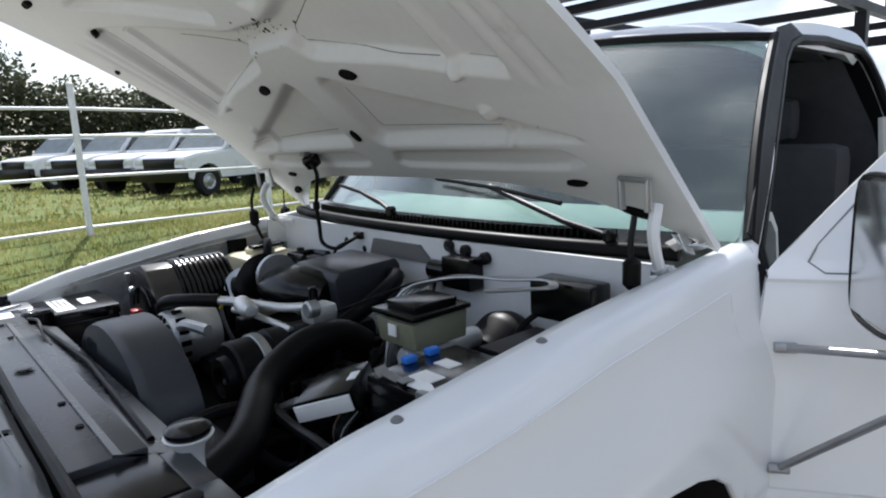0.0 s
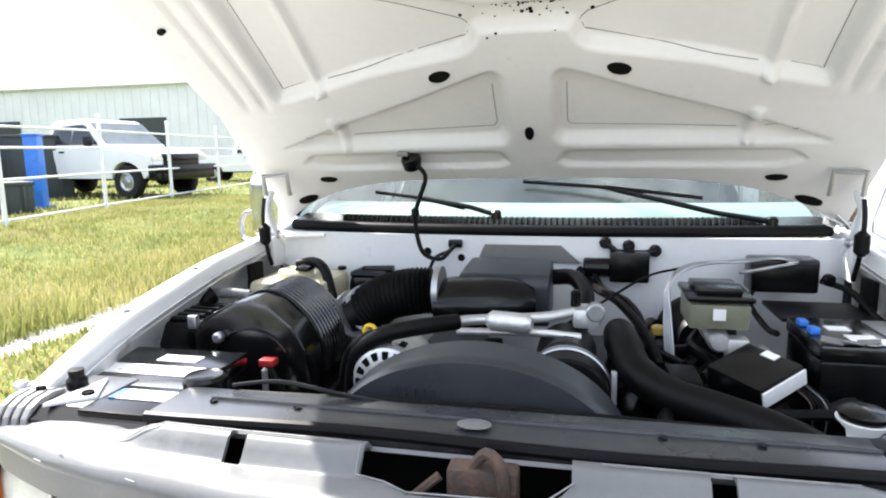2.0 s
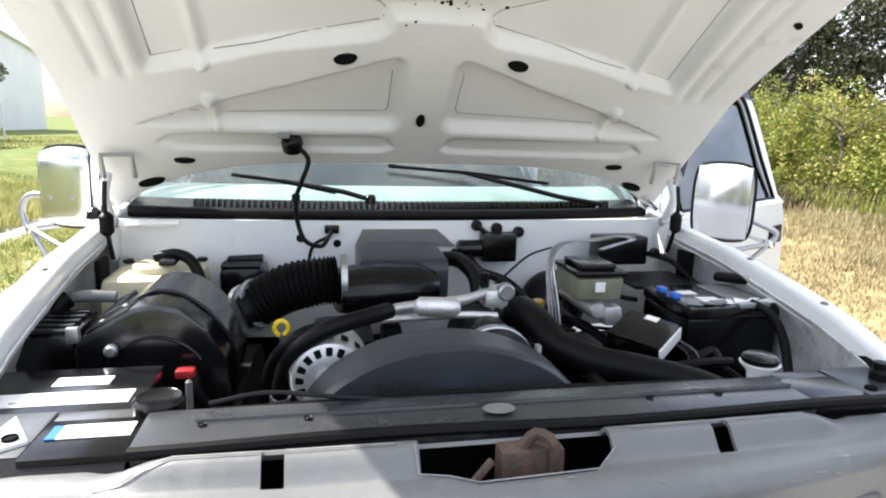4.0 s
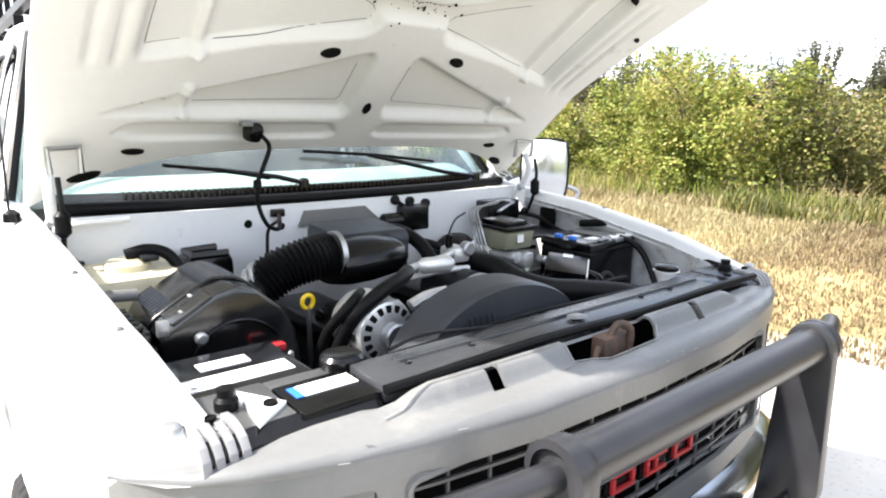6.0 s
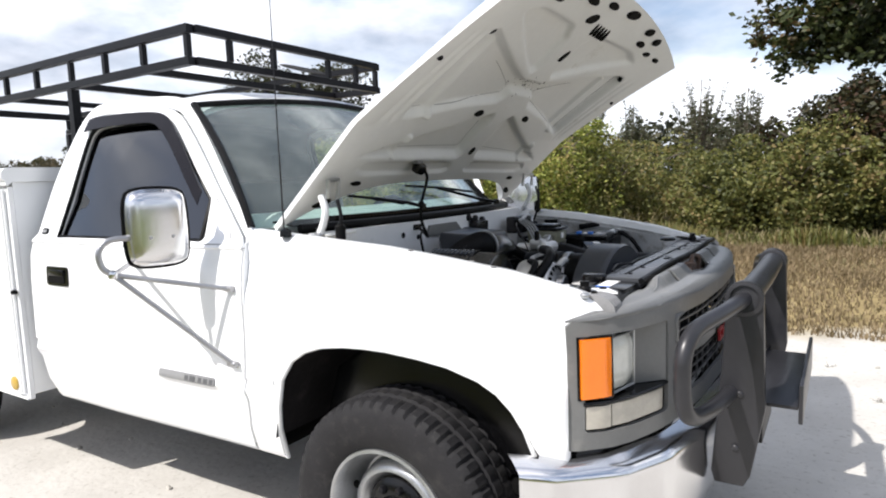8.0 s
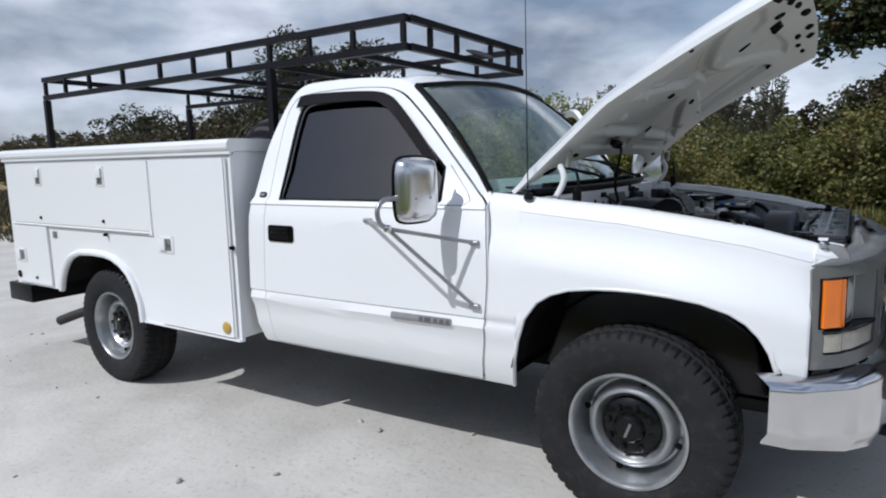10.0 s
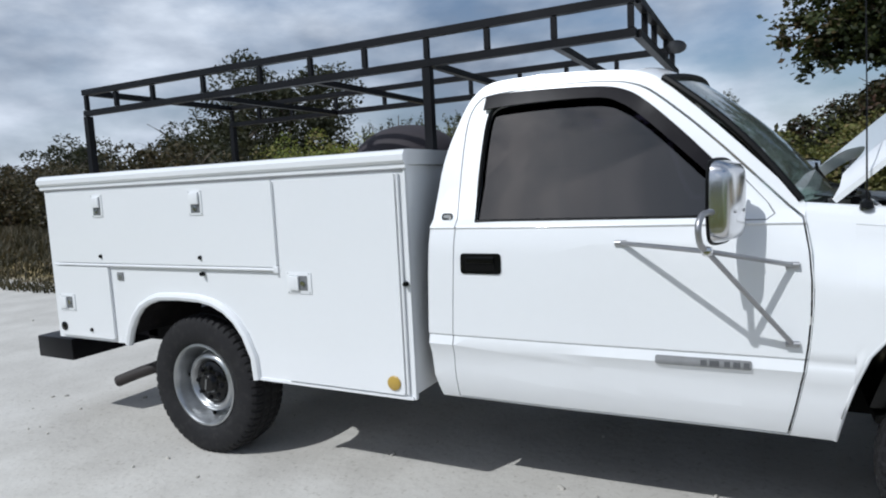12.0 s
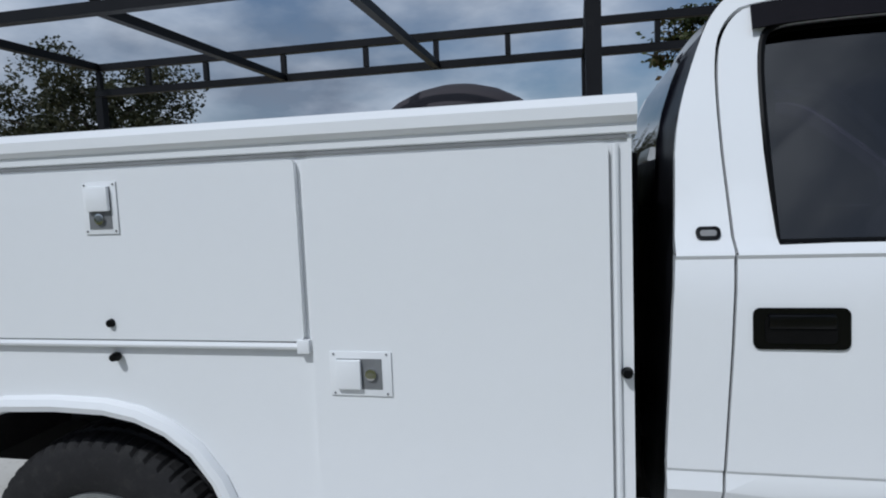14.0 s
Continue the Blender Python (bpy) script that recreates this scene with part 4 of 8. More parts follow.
bottle = part("coolant_bottle", cubes((0.14, 0.36, 0.545, 0.765, 0.92, 1.125), bevel=0.028), FROST, truck, "cloudy white coolant bottle with black cap")
part("neck", lathe([(0.05, 0), (0.05, 0.02), (0.043, 0.026), (0, 0.026)], pose(0.235, 0.66, 1.12)), FROST, bottle)
part("cap", cubes((0.18, 0.30, 0.60, 0.64, 1.146, 1.160), bevel=0.008, m=pose(0, 0, 0)), BLACK_PLASTIC, bottle)
part("hose", tube(bmesh.new(), [(0.25, 0.66, 1.155), (0.24, 0.61, 1.165), (0.22, 0.57, 1.15), (0.20, 0.545, 1.10), (0.18, 0.52, 1.02)], 0.014, 10, smooth=6), BLACK_RUBBER, bottle)
part("bolt", cyl(0.014, 0.012, pose(0.33, 0.745, 1.124)), BLACK_PLASTIC, bottle)
part("bolt", cyl(0.014, 0.012, pose(0.34, 0.565, 1.124)), BLACK_PLASTIC, bottle)
part("heater_case", cubes((0.25, 0.37, 0.395, 0.515, 0.98, 1.125), bevel=0.025), BLACK_PLASTIC, truck, "black plastic heater case")
part("heater_case_lid", tube(bmesh.new(), [(0.265, 0.41, 1.127), (0.265, 0.50, 1.127), (0.355, 0.50, 1.127), (0.355, 0.41, 1.127)], 0.012, 8), BLACK_PLASTIC, truck)

# engine front: shroud, alternator, pulleys, pipes
def shroud_at(u, v):
    """Flat front face (u to 0.5), rounded rim, then the drum running back."""
    a = math.pi * (1 - v)
    k = 0.12 + 0.85 * u / 0.5 if u < 0.5 else 0.97 + 0.03 * math.sin(math.pi / 2 * min(1.0, (u - 0.5) / 0.1))
    x = -0.432 + 0.010 * u / 0.5 if u < 0.5 else -0.422 + 0.105 * (u - 0.5) / 0.5
    return Vector((x, 0.045 + 0.262 * k * math.cos(a), 0.957 + 0.178 * k * math.sin(a)))


shroud = part("fan_shroud", grid(31, 60, shroud_at), SHROUD, truck, "domed black fan shroud", solid=0.006, sharp=60)
part("shroud_skirt", cubes((-0.43, -0.30, -0.38, 0.44, 0.90, 0.957), bevel=0.008), SHROUD, shroud)
part("fan_clutch", cyl(0.09, 0.05, X(-0.30, 0.045, 0.87)), STEEL, truck)
for k in range(5):
    part("moulded_bar", tube(bmesh.new(), [(-0.4255, 0.10 + 0.016 * k, 1.062), (-0.4255, 0.104 + 0.016 * k, 1.084)], 0.0028, 6), SHROUD, shroud)

alt = part("alternator", lathe([(0.0, 0.0), (0.074, 0.0), (0.078, 0.012), (0.078, 0.10), (0.070, 0.122), (0.05, 0.130), (0.03, 0.132), (0, 0.132)], X(-0.115, 0.245, 1.015), 40), ALU, truck, "bright finned aluminium alternator")
for k in range(16):
    a = 2 * math.pi * k / 16
    part("vent", cubes((-0.2452, -0.238, -0.0065, 0.0065, 0.036, 0.064), bevel=0.002, m=pose(0, 0.245, 1.015) @ pose(0, 0, 0, math.degrees(a), 0, 0)), UNDER, alt)
    part("vent", cubes((-0.225, -0.20, -0.007, 0.007, 0.0765, 0.0795), bevel=0.001, m=pose(0, 0.245, 1.015) @ pose(0, 0, 0, math.degrees(a), 0, 0)), UNDER, alt)
part("pulley", cyl(0.03, 0.03, X(-0.25, 0.245, 1.015)), STEEL, alt)
part("alternator_bracket", tube(bmesh.new(), [(-0.22, 0.17, 1.06), (-0.22, 0.12, 1.075), (-0.20, 0.05, 1.07)], 0.014, 8, smooth=3), ALU, truck)

pump = part("water_pump_pulley", lathe([(0, 0), (0.030, 0.004), (0.034, -0.012), (0.052, -0.012), (0.056, 0.006), (0.078, 0.008), (0.083, 0.014), (0.083, 0.060), (0.079, 0.064), (0.083, 0.068), (0.083, 0.10), (0, 0.10)], X(-0.23, -0.105, 0.995) @ Matrix.Diagonal((1, 1, -1, 1)), 40), BLACK_RUBBER, truck, "dark dusty drive pulley")
part("pulley_bolt", cyl(0.008, 0.008, X(-0.228, -0.105, 0.995)), STEEL, pump)
part("strap_bracket", cubes((-0.190, -0.172, -0.200, -0.189, 0.92, 1.045), bevel=0.003), ALU, truck, "bright worn bracket")
part("pump_band", lathe([(0.0845, 0.0), (0.088, 0.002), (0.088, 0.020), (0.0845, 0.022)], X(-0.145, -0.105, 0.995), 36), STEEL, truck, "bright metal band")
part("thermostat_housing", cubes((-0.20, -0.10, -0.15, -0.05, 1.00, 1.06), bevel=0.02), ALU, truck)
part("upper_radiator_hose", tube(bmesh.new(), [(0.06, -0.215, 1.03), (0.0, -0.212, 1.068), (-0.09, -0.218, 1.070), (-0.17, -0.236, 1.045), (-0.235, -0.29, 1.026), (-0.288, -0.371, 1.02), (-0.36, -0.46, 1.012), (-0.47, -0.52, 1.0)], 0.034, 16, smooth=6), BLACK_RUBBER, truck, "thick black radiator hose")
part("ac_hose", tube(bmesh.new(), [(-0.17, 0.345, 0.93), (-0.19, 0.334, 1.005), (-0.217, 0.308, 1.066), (-0.225, 0.252, 1.108), (-0.19, 0.175, 1.12), (-0.14, 0.12, 1.118)], 0.017, 12, smooth=6), BLACK_RUBBER, truck)
part("ac_hose", tube(bmesh.new(), [(-0.15, 0.375, 0.93), (-0.165, 0.36, 1.01), (-0.19, 0.335, 1.06), (-0.19, 0.30, 1.09), (-0.15, 0.26, 1.09)], 0.012, 12, smooth=6), BLACK_RUBBER, truck)
part("hose_fitting", tube(bmesh.new(), [(-0.165, 0.345, 0.915), (-0.175, 0.34, 0.96)], 0.021, 12), ALU, truck)
part("ac_pipe", tube(bmesh.new(), [(-0.14, 0.12, 1.118), (-0.11, 0.08, 1.116), (-0.065, -0.05, 1.115), (-0.03, -0.115, 1.12)], 0.011, 10, smooth=4), ALU, truck, "aluminium refrigerant pipe")
part("ac_muffler", lathe([(0, 0), (0.013, 0.004), (0.021, 0.014), (0.021, 0.088), (0.013, 0.1), (0, 0.102)], pose(-0.108, 0.065, 1.116, 90, 0, -11), 24), ALU, truck, "silver pipe muffler")
part("ac_pipe", tube(bmesh.new(), [(-0.10, 0.13, 1.085), (-0.09, 0.06, 1.085), (-0.09, -0.05, 1.088), (-0.08, -0.13, 1.08)], 0.008, 10, smooth=4), ALU, truck)
part("compressor_manifold", cubes((-0.045, 0.025, -0.170, -0.110, 1.085, 1.13), bevel=0.014), ALU, truck, "cast aluminium hose manifold")
part("service_port", cyl(0.011, 0.04, pose(-0.01, -0.118, 1.125)), BLACK_PLASTIC, truck)
part("service_port", cyl(0.020, 0.03, X(-0.025, -0.160, 1.125)), STEEL, truck)
part("compressor", lathe([(0, 0), (0.06, 0), (0.065, 0.01), (0.065, 0.15), (0.05, 0.16), (0, 0.16)], X(0.02, -0.10, 1.02), 28), BLACK_STEEL, truck)
part("dipstick_handle", tube(bmesh.new(), [(-0.05 , 0.343 + 0.014 * math.cos(a), 1.058 + 0.016 * math.sin(a)) for a in np.linspace(-1.3, 4.4, 20)], 0.0055, 8), YELLOW, truck, "yellow dipstick ring")
part("dipstick_tube", tube(bmesh.new(), [(-0.05, 0.343, 1.042), (-0.04, 0.335, 0.98), (0.0, 0.31, 0.85)], 0.006, 8, smooth=3), STEEL, truck)
part("oil_cap", cyl(0.017, 0.022, pose(0.139, -0.308, 1.03)), GOLD, truck, "yellow filler cap")

# driver side: brakes, relay box, battery, fuses, washer filler
part("brake_booster", lathe([(0, 0), (0.07, 0.0), (0.095, 0.02), (0.10, 0.05), (0.09, 0.075), (0.06, 0.10), (0.05, 0.12), (0, 0.12)], X(0.36, -0.42, 0.99), 40), BLACK_STEEL, truck, "black brake booster")
master = part("master_cylinder", lathe([(0, 0), (0.022, 0), (0.024, 0.01), (0.024, 0.20), (0.018, 0.21), (0, 0.21)], X(0.22, -0.42, 1.055), 20), ALU, truck, "cast brake master cylinder")
part("reservoir", prism([(0.005, 1.085), (-0.005, 1.14), (0.145, 1.148), (0.14, 1.085)], "y", -0.475, -0.355, 0.006), OLIVE, master, "aged translucent fluid reservoir")
part("reservoir_cap", cubes((-0.008, 0.15, -0.482, -0.348, 1.146, 1.158), bevel=0.004), BLACK_PLASTIC, master)
part("reservoir_cap_step", cubes((0.015, 0.13, -0.462, -0.368, 1.158, 1.172), bevel=0.005), BLACK_PLASTIC, master)
part("cap_mark", cubes((-0.0065, -0.003, -0.425, -0.400, 1.108, 1.132), bevel=0), LABEL, master)
part("valve_block", cubes((-0.01, 0.035, -0.475, -0.43, 1.02, 1.07), bevel=0.01), ALU, truck)
part("valve_knob", cyl(0.014, 0.04, X(0.0, -0.50, 1.045)), STEEL, truck)
for k in range(4):
    o = 0.012 * k
    part("brake_line", tube(bmesh.new(), [(0.02 + o, -0.335 + o * 0.4, 0.96), (0.05 + o, -0.325 + o * 0.3, 1.08), (0.09 + o, -0.325, 1.165 - 0.003 * k), (0.16 + o, -0.38, 1.19), (0.22, -0.47 - o, 1.195), (0.25, -0.55 - o * 0.6, 1.199), (0.255, -0.60 - o * 0.4, 1.198), (0.238, -0.612 - o * 0.4, 1.192), (0.215, -0.57 + o * 0.3, 1.184), (0.18, -0.50 + o * 0.3, 1.176)], 0.0033, 8, smooth=6), STEEL, truck)
part("vacuum_hose", tube(bmesh.new(), [(0.02, -0.10, 1.08), (0.08, -0.18, 1.12), (0.16, -0.28, 1.165), (0.20, -0.36, 1.18)], 0.003, 8, smooth=6), BLACK_RUBBER, truck)
part("relay_box", cubes((0.27, 0.345, -0.69, -0.535, 1.11, 1.195), bevel=0.010), BLACK_PLASTIC, truck, "black relay box on the firewall")
part("relay_box_stud", cyl(0.014, 0.02, X(0.27, -0.705, 1.15)), BLACK_PLASTIC, truck)
part("shelf", cubes((0.09, 0.26, -0.755, -0.56, 1.085, 1.095), bevel=0.003), BLACK_STEEL, truck, "black metal shelf")
part("harness", tube(bmesh.new(), [(0.29, -0.70, 1.14), (0.22, -0.74, 1.13), (0.14, -0.765, 1.09), (0.05, -0.77, 1.08)], 0.008, 8, smooth=5), BLACK_RUBBER, truck)
part("harness", tube(bmesh.new(), [(0.29, -0.55, 1.12), (0.25, -0.53, 1.09), (0.17, -0.55, 1.05), (0.05, -0.54, 1.07)], 0.007, 8, smooth=5), BLACK_RUBBER, truck)
bat2 = battery(-0.165, 0.035, -0.785, -0.555, 0.87, 1.112, "grimy black battery with white labels and blue plugs")
for x0, x1, y0, y1 in ((-0.14, -0.09, -0.665, -0.615), (-0.06, -0.03, -0.64, -0.60)):
    part("paper_label", cubes((x0, x1, y0, y1, 1.112, 1.1135), bevel=0), LABEL, bat2)
part("dusty_lid", cubes((-0.15, 0.02, -0.775, -0.685, 1.112, 1.1145), bevel=0.001), GREY_PLASTIC, bat2, "grey dusty lid")
for x, y in ((-0.085, -0.565), (-0.03, -0.562)):
    part("blue_plug", cubes((x - 0.013, x + 0.013, y - 0.009, y + 0.009, 1.112, 1.125), bevel=0.004), BLUE, bat2, "blue terminal plug")
part("battery_cable", tube(bmesh.new(), [(-0.15, -0.72, 1.115), (-0.19, -0.74, 1.10), (-0.24, -0.74, 1.06), (-0.30, -0.72, 0.98)], 0.010, 8, smooth=5), BLACK_RUBBER, truck)
part("battery_strap", cubes((-0.168, -0.15, -0.76, -0.68, 1.10, 1.118), bevel=0.003), STEEL, truck)
torn = random.Random(12)
for k in range(7):
    y = -0.575 - 0.03 * k
    part("torn_label", cubes((-0.010, 0.010, -0.018, 0.018, -0.0008, 0.0008), bevel=0, m=pose(-0.150 + torn.uniform(-0.008, 0.006), y, 1.1165 + torn.uniform(0, 0.003), torn.uniform(-14, 14), torn.uniform(-20, 10), torn.uniform(-25, 25))), LABEL if k > 2 else GREY_PLASTIC, bat2)
fuse_pose = pose(-0.168, -0.449, 1.050, -16, -5, 37.5)
fuse = part("fuse_module", cubes((-0.055, 0.065, -0.056, 0.056, -0.034, 0.020), bevel=0.006, m=fuse_pose), BLACK_PLASTIC, truck, "black control module with a white side")
part("white_side", cubes((-0.0595, -0.0555, -0.054, 0.054, -0.016, 0.014), bevel=0.001, m=fuse_pose), LABEL, fuse)
part("paper_label", cubes((-0.01, 0.02, -0.052, -0.034, 0.020, 0.0215), bevel=0, m=fuse_pose), LABEL, fuse)
for k in range(6):
    part("wire", tube(bmesh.new(), [(-0.19 + 0.004 * k, -0.505 - 0.006 * k, 1.04), (-0.222, -0.525 - 0.006 * k, 1.02), (-0.22, -0.53 - 0.005 * k, 0.96)], 0.0015, 6, smooth=4), (RUST, BLACK_RUBBER, BLACK_RUBBER, BLACK_RUBBER, GREY_PLASTIC, BLACK_RUBBER)[k], truck)
filler = part("washer_filler", lathe([(0.020, -0.08), (0.018, -0.02), (0.021, 0.0), (0.033, 0.012), (0.035, 0.016), (0, 0.018)], pose(-0.45, -0.515, 1.078), 32), LABEL, truck, "white washer filler neck with black cap")
part("cap", lathe([(0.030, 0.0), (0.032, 0.004), (0.032, 0.010), (0.025, 0.015), (0, 0.016)], pose(-0.45, -0.515, 1.094), 32), BLACK_PLASTIC, filler)
part("wire_loom", tube(bmesh.new(), [(0.04, -0.76, 1.13), (-0.10, -0.795, 1.145), (-0.25, -0.79, 1.12), (-0.40, -0.77, 1.09), (-0.52, -0.73, 1.07)], 0.013, 8, smooth=6), BLACK_RUBBER, truck)
part("wire_loom", tube(bmesh.new(), [(-0.23, -0.55, 0.96), (-0.30, -0.58, 0.99), (-0.38, -0.60, 1.0), (-0.47, -0.62, 1.03)], 0.009, 8, smooth=6), BLACK_RUBBER, truck)
part("wire_loom", tube(bmesh.new(), [(0.36, -0.12, 1.14), (0.30, -0.17, 1.10), (0.20, -0.22, 1.09), (0.10, -0.27, 1.05), (0.0, -0.30, 1.0)], 0.011, 8, smooth=6), BLACK_RUBBER, truck)

# looms and pipes lost in the dark between engine and battery
lr = random.Random(21)
for k in range(22):
    x, y = lr.uniform(-0.30, 0.28), lr.uniform(-0.56, -0.22)
    z = lr.uniform(0.90, 1.015)
    pts = [(x, y, z)]
    a = lr.uniform(0, 6.28)
    for j in range(4):
        a += lr.uniform(-0.8, 0.8)
        pts.append((max(-0.40, min(0.33, pts[-1][0] + 0.08 * math.cos(a))), max(-0.60, min(-0.20, pts[-1][1] + 0.08 * math.sin(a))), max(0.86, min(1.02, pts[-1][2] + lr.uniform(-0.05, 0.05)))))
    part("wire_loom", tube(bmesh.new(), pts, lr.choice((0.005, 0.007, 0.010, 0.014)), 8, smooth=5), lr.choice((BLACK_RUBBER, BLACK_RUBBER, BLACK_STEEL)), truck)
for k in range(14):
    x, y, z = lr.uniform(-0.22, 0.25), lr.uniform(-0.34, 0.36), lr.uniform(0.94, 1.02)
    part("engine_fitting", cubes((x - 0.03, x + 0.03, y - 0.025, y + 0.025, z - 0.05, z + 0.01), bevel=0.010, m=None), lr.choice((BLACK_STEEL, BLACK_PLASTIC)), truck)
part("coil_bracket", cubes((-0.16, -0.06, -0.36, -0.30, 0.98, 1.03), bevel=0.012), BLACK_STEEL, truck)
part("hose_tee", tube(bmesh.new(), [(-0.20, -0.29, 0.98), (-0.17, -0.33, 1.0), (-0.13, -0.35, 0.99)], 0.009, 8, smooth=3), ALU, truck)

# firewall fittings
for y, z in ((0.74, 1.19), (0.52, 1.185), (0.36, 1.205), (0.10, 1.218), (-0.05, 1.222), (-0.42, 1.205), (-0.52, 1.215), (-0.74, 1.16), (0.44, 1.15), (-0.36, 1.13)):
    part("firewall_bolt", cyl(0.006, 0.006, X(0.44 - 0.05 * math.cos(y / 1.58 * 2.6) - 0.012, y, z)), GREY_PLASTIC, truck)
part("firewall_bead", tube(bmesh.new(), [(0.44 - 0.05 * math.cos(y / 1.58 * 2.6) - 0.018, y, 1.132 + 0.01 * math.sin(5 * y)) for y in np.linspace(-0.72, 0.50, 30)], 0.005, 6), WHITE_IN, truck)
part("firewall_plate", prism([(0.16, 1.160), (0.14, 1.206), (-0.07, 1.206), (-0.125, 1.158)], "x", 0.352, 0.362), GREY_PLASTIC, truck, "grey seam plate on the firewall")
motor = part("wiper_motor", cubes((0.318, 0.372, -0.302, -0.200, 1.114, 1.196), bevel=0.007), BLACK_PLASTIC, truck, "black wiper motor")
part("motor_drum", cyl(0.026, 0.07, pose(0.345, -0.202, 1.150, -90, 0, 0)), BLACK_PLASTIC, motor)
for y, z in ((-0.189, 1.216), (-0.318, 1.196), (-0.25, 1.208)):
    part("mount_ear", cyl(0.016, 0.022, X(0.372, y, z)), BLACK_STEEL, motor)
part("mount_bar", tube(bmesh.new(), [(0.355, -0.189, 1.216), (0.35, -0.22, 1.192), (0.35, -0.29, 1.190), (0.355, -0.318, 1.196)], 0.008, 8), BLACK_STEEL, motor)
part("cable", tube(bmesh.new(), [(0.33, -0.16, 1.135), (0.29, -0.19, 1.10), (0.22, -0.24, 1.09), (0.14, -0.27, 1.06), (0.10, -0.26, 1.02)], 0.008, 8, smooth=6), BLACK_RUBBER, motor)
part("grommet", cyl(0.012, 0.008, X(0.372, 0.21, 1.165)), BLACK_RUBBER, truck)
part("grommet", cyl(0.012, 0.008, X(0.372, 0.31, 1.18)), BLACK_RUBBER, truck)
part("seal_strip", tube(bmesh.new(), [(0.35, 0.62, 1.225), (0.36, 0.70, 1.222), (0.385, 0.76, 1.215)], 0.007, 8), LABEL, truck)

# under-hood lamp with its lead
lamp = part("hood_lamp", lathe([(0, 0.0), (0.024, 0.0), (0.028, 0.01), (0.024, 0.035), (0.0, 0.045)], pose(0.262, 0.325, 1.455, 0, 150, 0), 20), BLACK_PLASTIC, truck, "small black hood lamp on a lead")
part("lamp_bracket", cubes((0.25, 0.275, 0.330, 0.360, 1.454, 1.468), bevel=0.003), GREY_PLASTIC, lamp)
part("lead", tube(bmesh.new(), [(0.258, 0.31, 1.435), (0.262, 0.285, 1.40), (0.268, 0.305, 1.34), (0.272, 0.318, 1.30), (0.275, 0.315, 1.24), (0.27, 0.295, 1.19), (0.29, 0.255, 1.172), (0.325, 0.235, 1.19), (0.36, 0.222, 1.207)], 0.0062, 8, smooth=6), BLACK_RUBBER, lamp)
part("knot", cyl(0.011, 0.025, pose(0.272, 0.318, 1.29)), BLACK_RUBBER, lamp)
part("plug", cubes((0.35, 0.372, 0.205, 0.245, 1.195, 1.218), bevel=0.004), BLACK_PLASTIC, lamp)
part("lead", tube(bmesh.new(), [(0.33, 0.235, 1.19), (0.31, 0.275, 1.17), (0.29, 0.29, 1.12), (0.27, 0.30, 1.06)], 0.005, 8, smooth=6), BLACK_RUBBER, lamp)

# hood hinges
for side in (1, -1):
    flip = (lambda b: b) if side > 0 else mirrored
    hinge = part("hood_hinge", flip(tube(bmesh.new(), [(0.315, 0.785, 1.345), (0.31, 0.787, 1.402), (0.325, 0.72, 1.404), (0.335, 0.718, 1.345)], 0.0075, 8)), STEEL, truck, "steel hood hinge")
    part("hinge_arm", flip(tube(bmesh.new(), [(0.345, 0.785, 1.355), (0.325, 0.79, 1.30), (0.36, 0.785, 1.23), (0.40, 0.785, 1.19)], 0.012, 8, smooth=4)), WHITE_IN, hinge)
    part("hinge_arm", flip(tube(bmesh.new(), [(0.285, 0.775, 1.34), (0.272, 0.775, 1.28), (0.285, 0.775, 1.20), (0.31, 0.775, 1.14)], 0.006, 8, smooth=4)), BLACK_STEEL, hinge)
    part("hinge_boot", flip(lathe([(0, -0.034), (0.008, -0.03), (0.017, -0.02), (0.017, 0.02), (0.008, 0.03), (0, 0.034)], pose(0.278, 0.775, 1.235), 16)), BLACK_RUBBER, hinge)
    part("hinge_plate", flip(cubes((0.33, 0.43, 0.778, 0.788, 1.13, 1.22), bevel=0.002)), WHITE_IN, hinge)
    part("hinge_pivot", flip(cyl(0.013, 0.03, pose(0.36, 0.77, 1.225, -90, 0, 0))), STEEL, hinge)
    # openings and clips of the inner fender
    # opening drawn as a near-black block that holds the shade inside it
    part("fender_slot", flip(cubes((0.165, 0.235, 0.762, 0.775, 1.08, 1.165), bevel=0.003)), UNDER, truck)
    for x in (-0.285, -0.02):
        part("fender_clip", flip(cyl(0.009, 0.010, pose(x, fender_in(x) + 0.022, lerp(x, TOP_X, TOP_Z) - 0.006))), GREY_PLASTIC, truck)
    part("corner_bumper", flip(lathe([(0.017, 0), (0.017, 0.014), (0.012, 0.020), (0.013, 0.032), (0, 0.034)], pose(-0.515, 0.707, 1.078), 20)), BLACK_RUBBER, truck)
    part("fender_bolt", flip(cyl(0.013, 0.012, pose(-0.545, 0.79, 1.082))), STEEL, truck)
    fin = [(-0.535, 1.055), (-0.535, 1.084), (-0.560, 1.0875), (-0.585, 1.085), (-0.603, 1.077), (-0.615, 1.063), (-0.620, 1.043), (-0.600, 1.043)]
    springs = part("corner_clip", flip(prism([(x + 0.007, z - 0.005) for x, z in fin], "y", 0.712, 0.776, 0.003)), PALE, truck, "ribbed pale grey corner clip" if side > 0 else "ribbed grey corner clip in shade")
    for k in range(4):
        part("rib", flip(prism(fin, "y", 0.712 + 0.0172 * k, 0.7235 + 0.0172 * k, 0.0015)), PALE, springs)
    part("clip_hole", flip(cyl(0.008, 0.002, pose(-0.553, 0.742, 1.0875))), UNDER, springs)

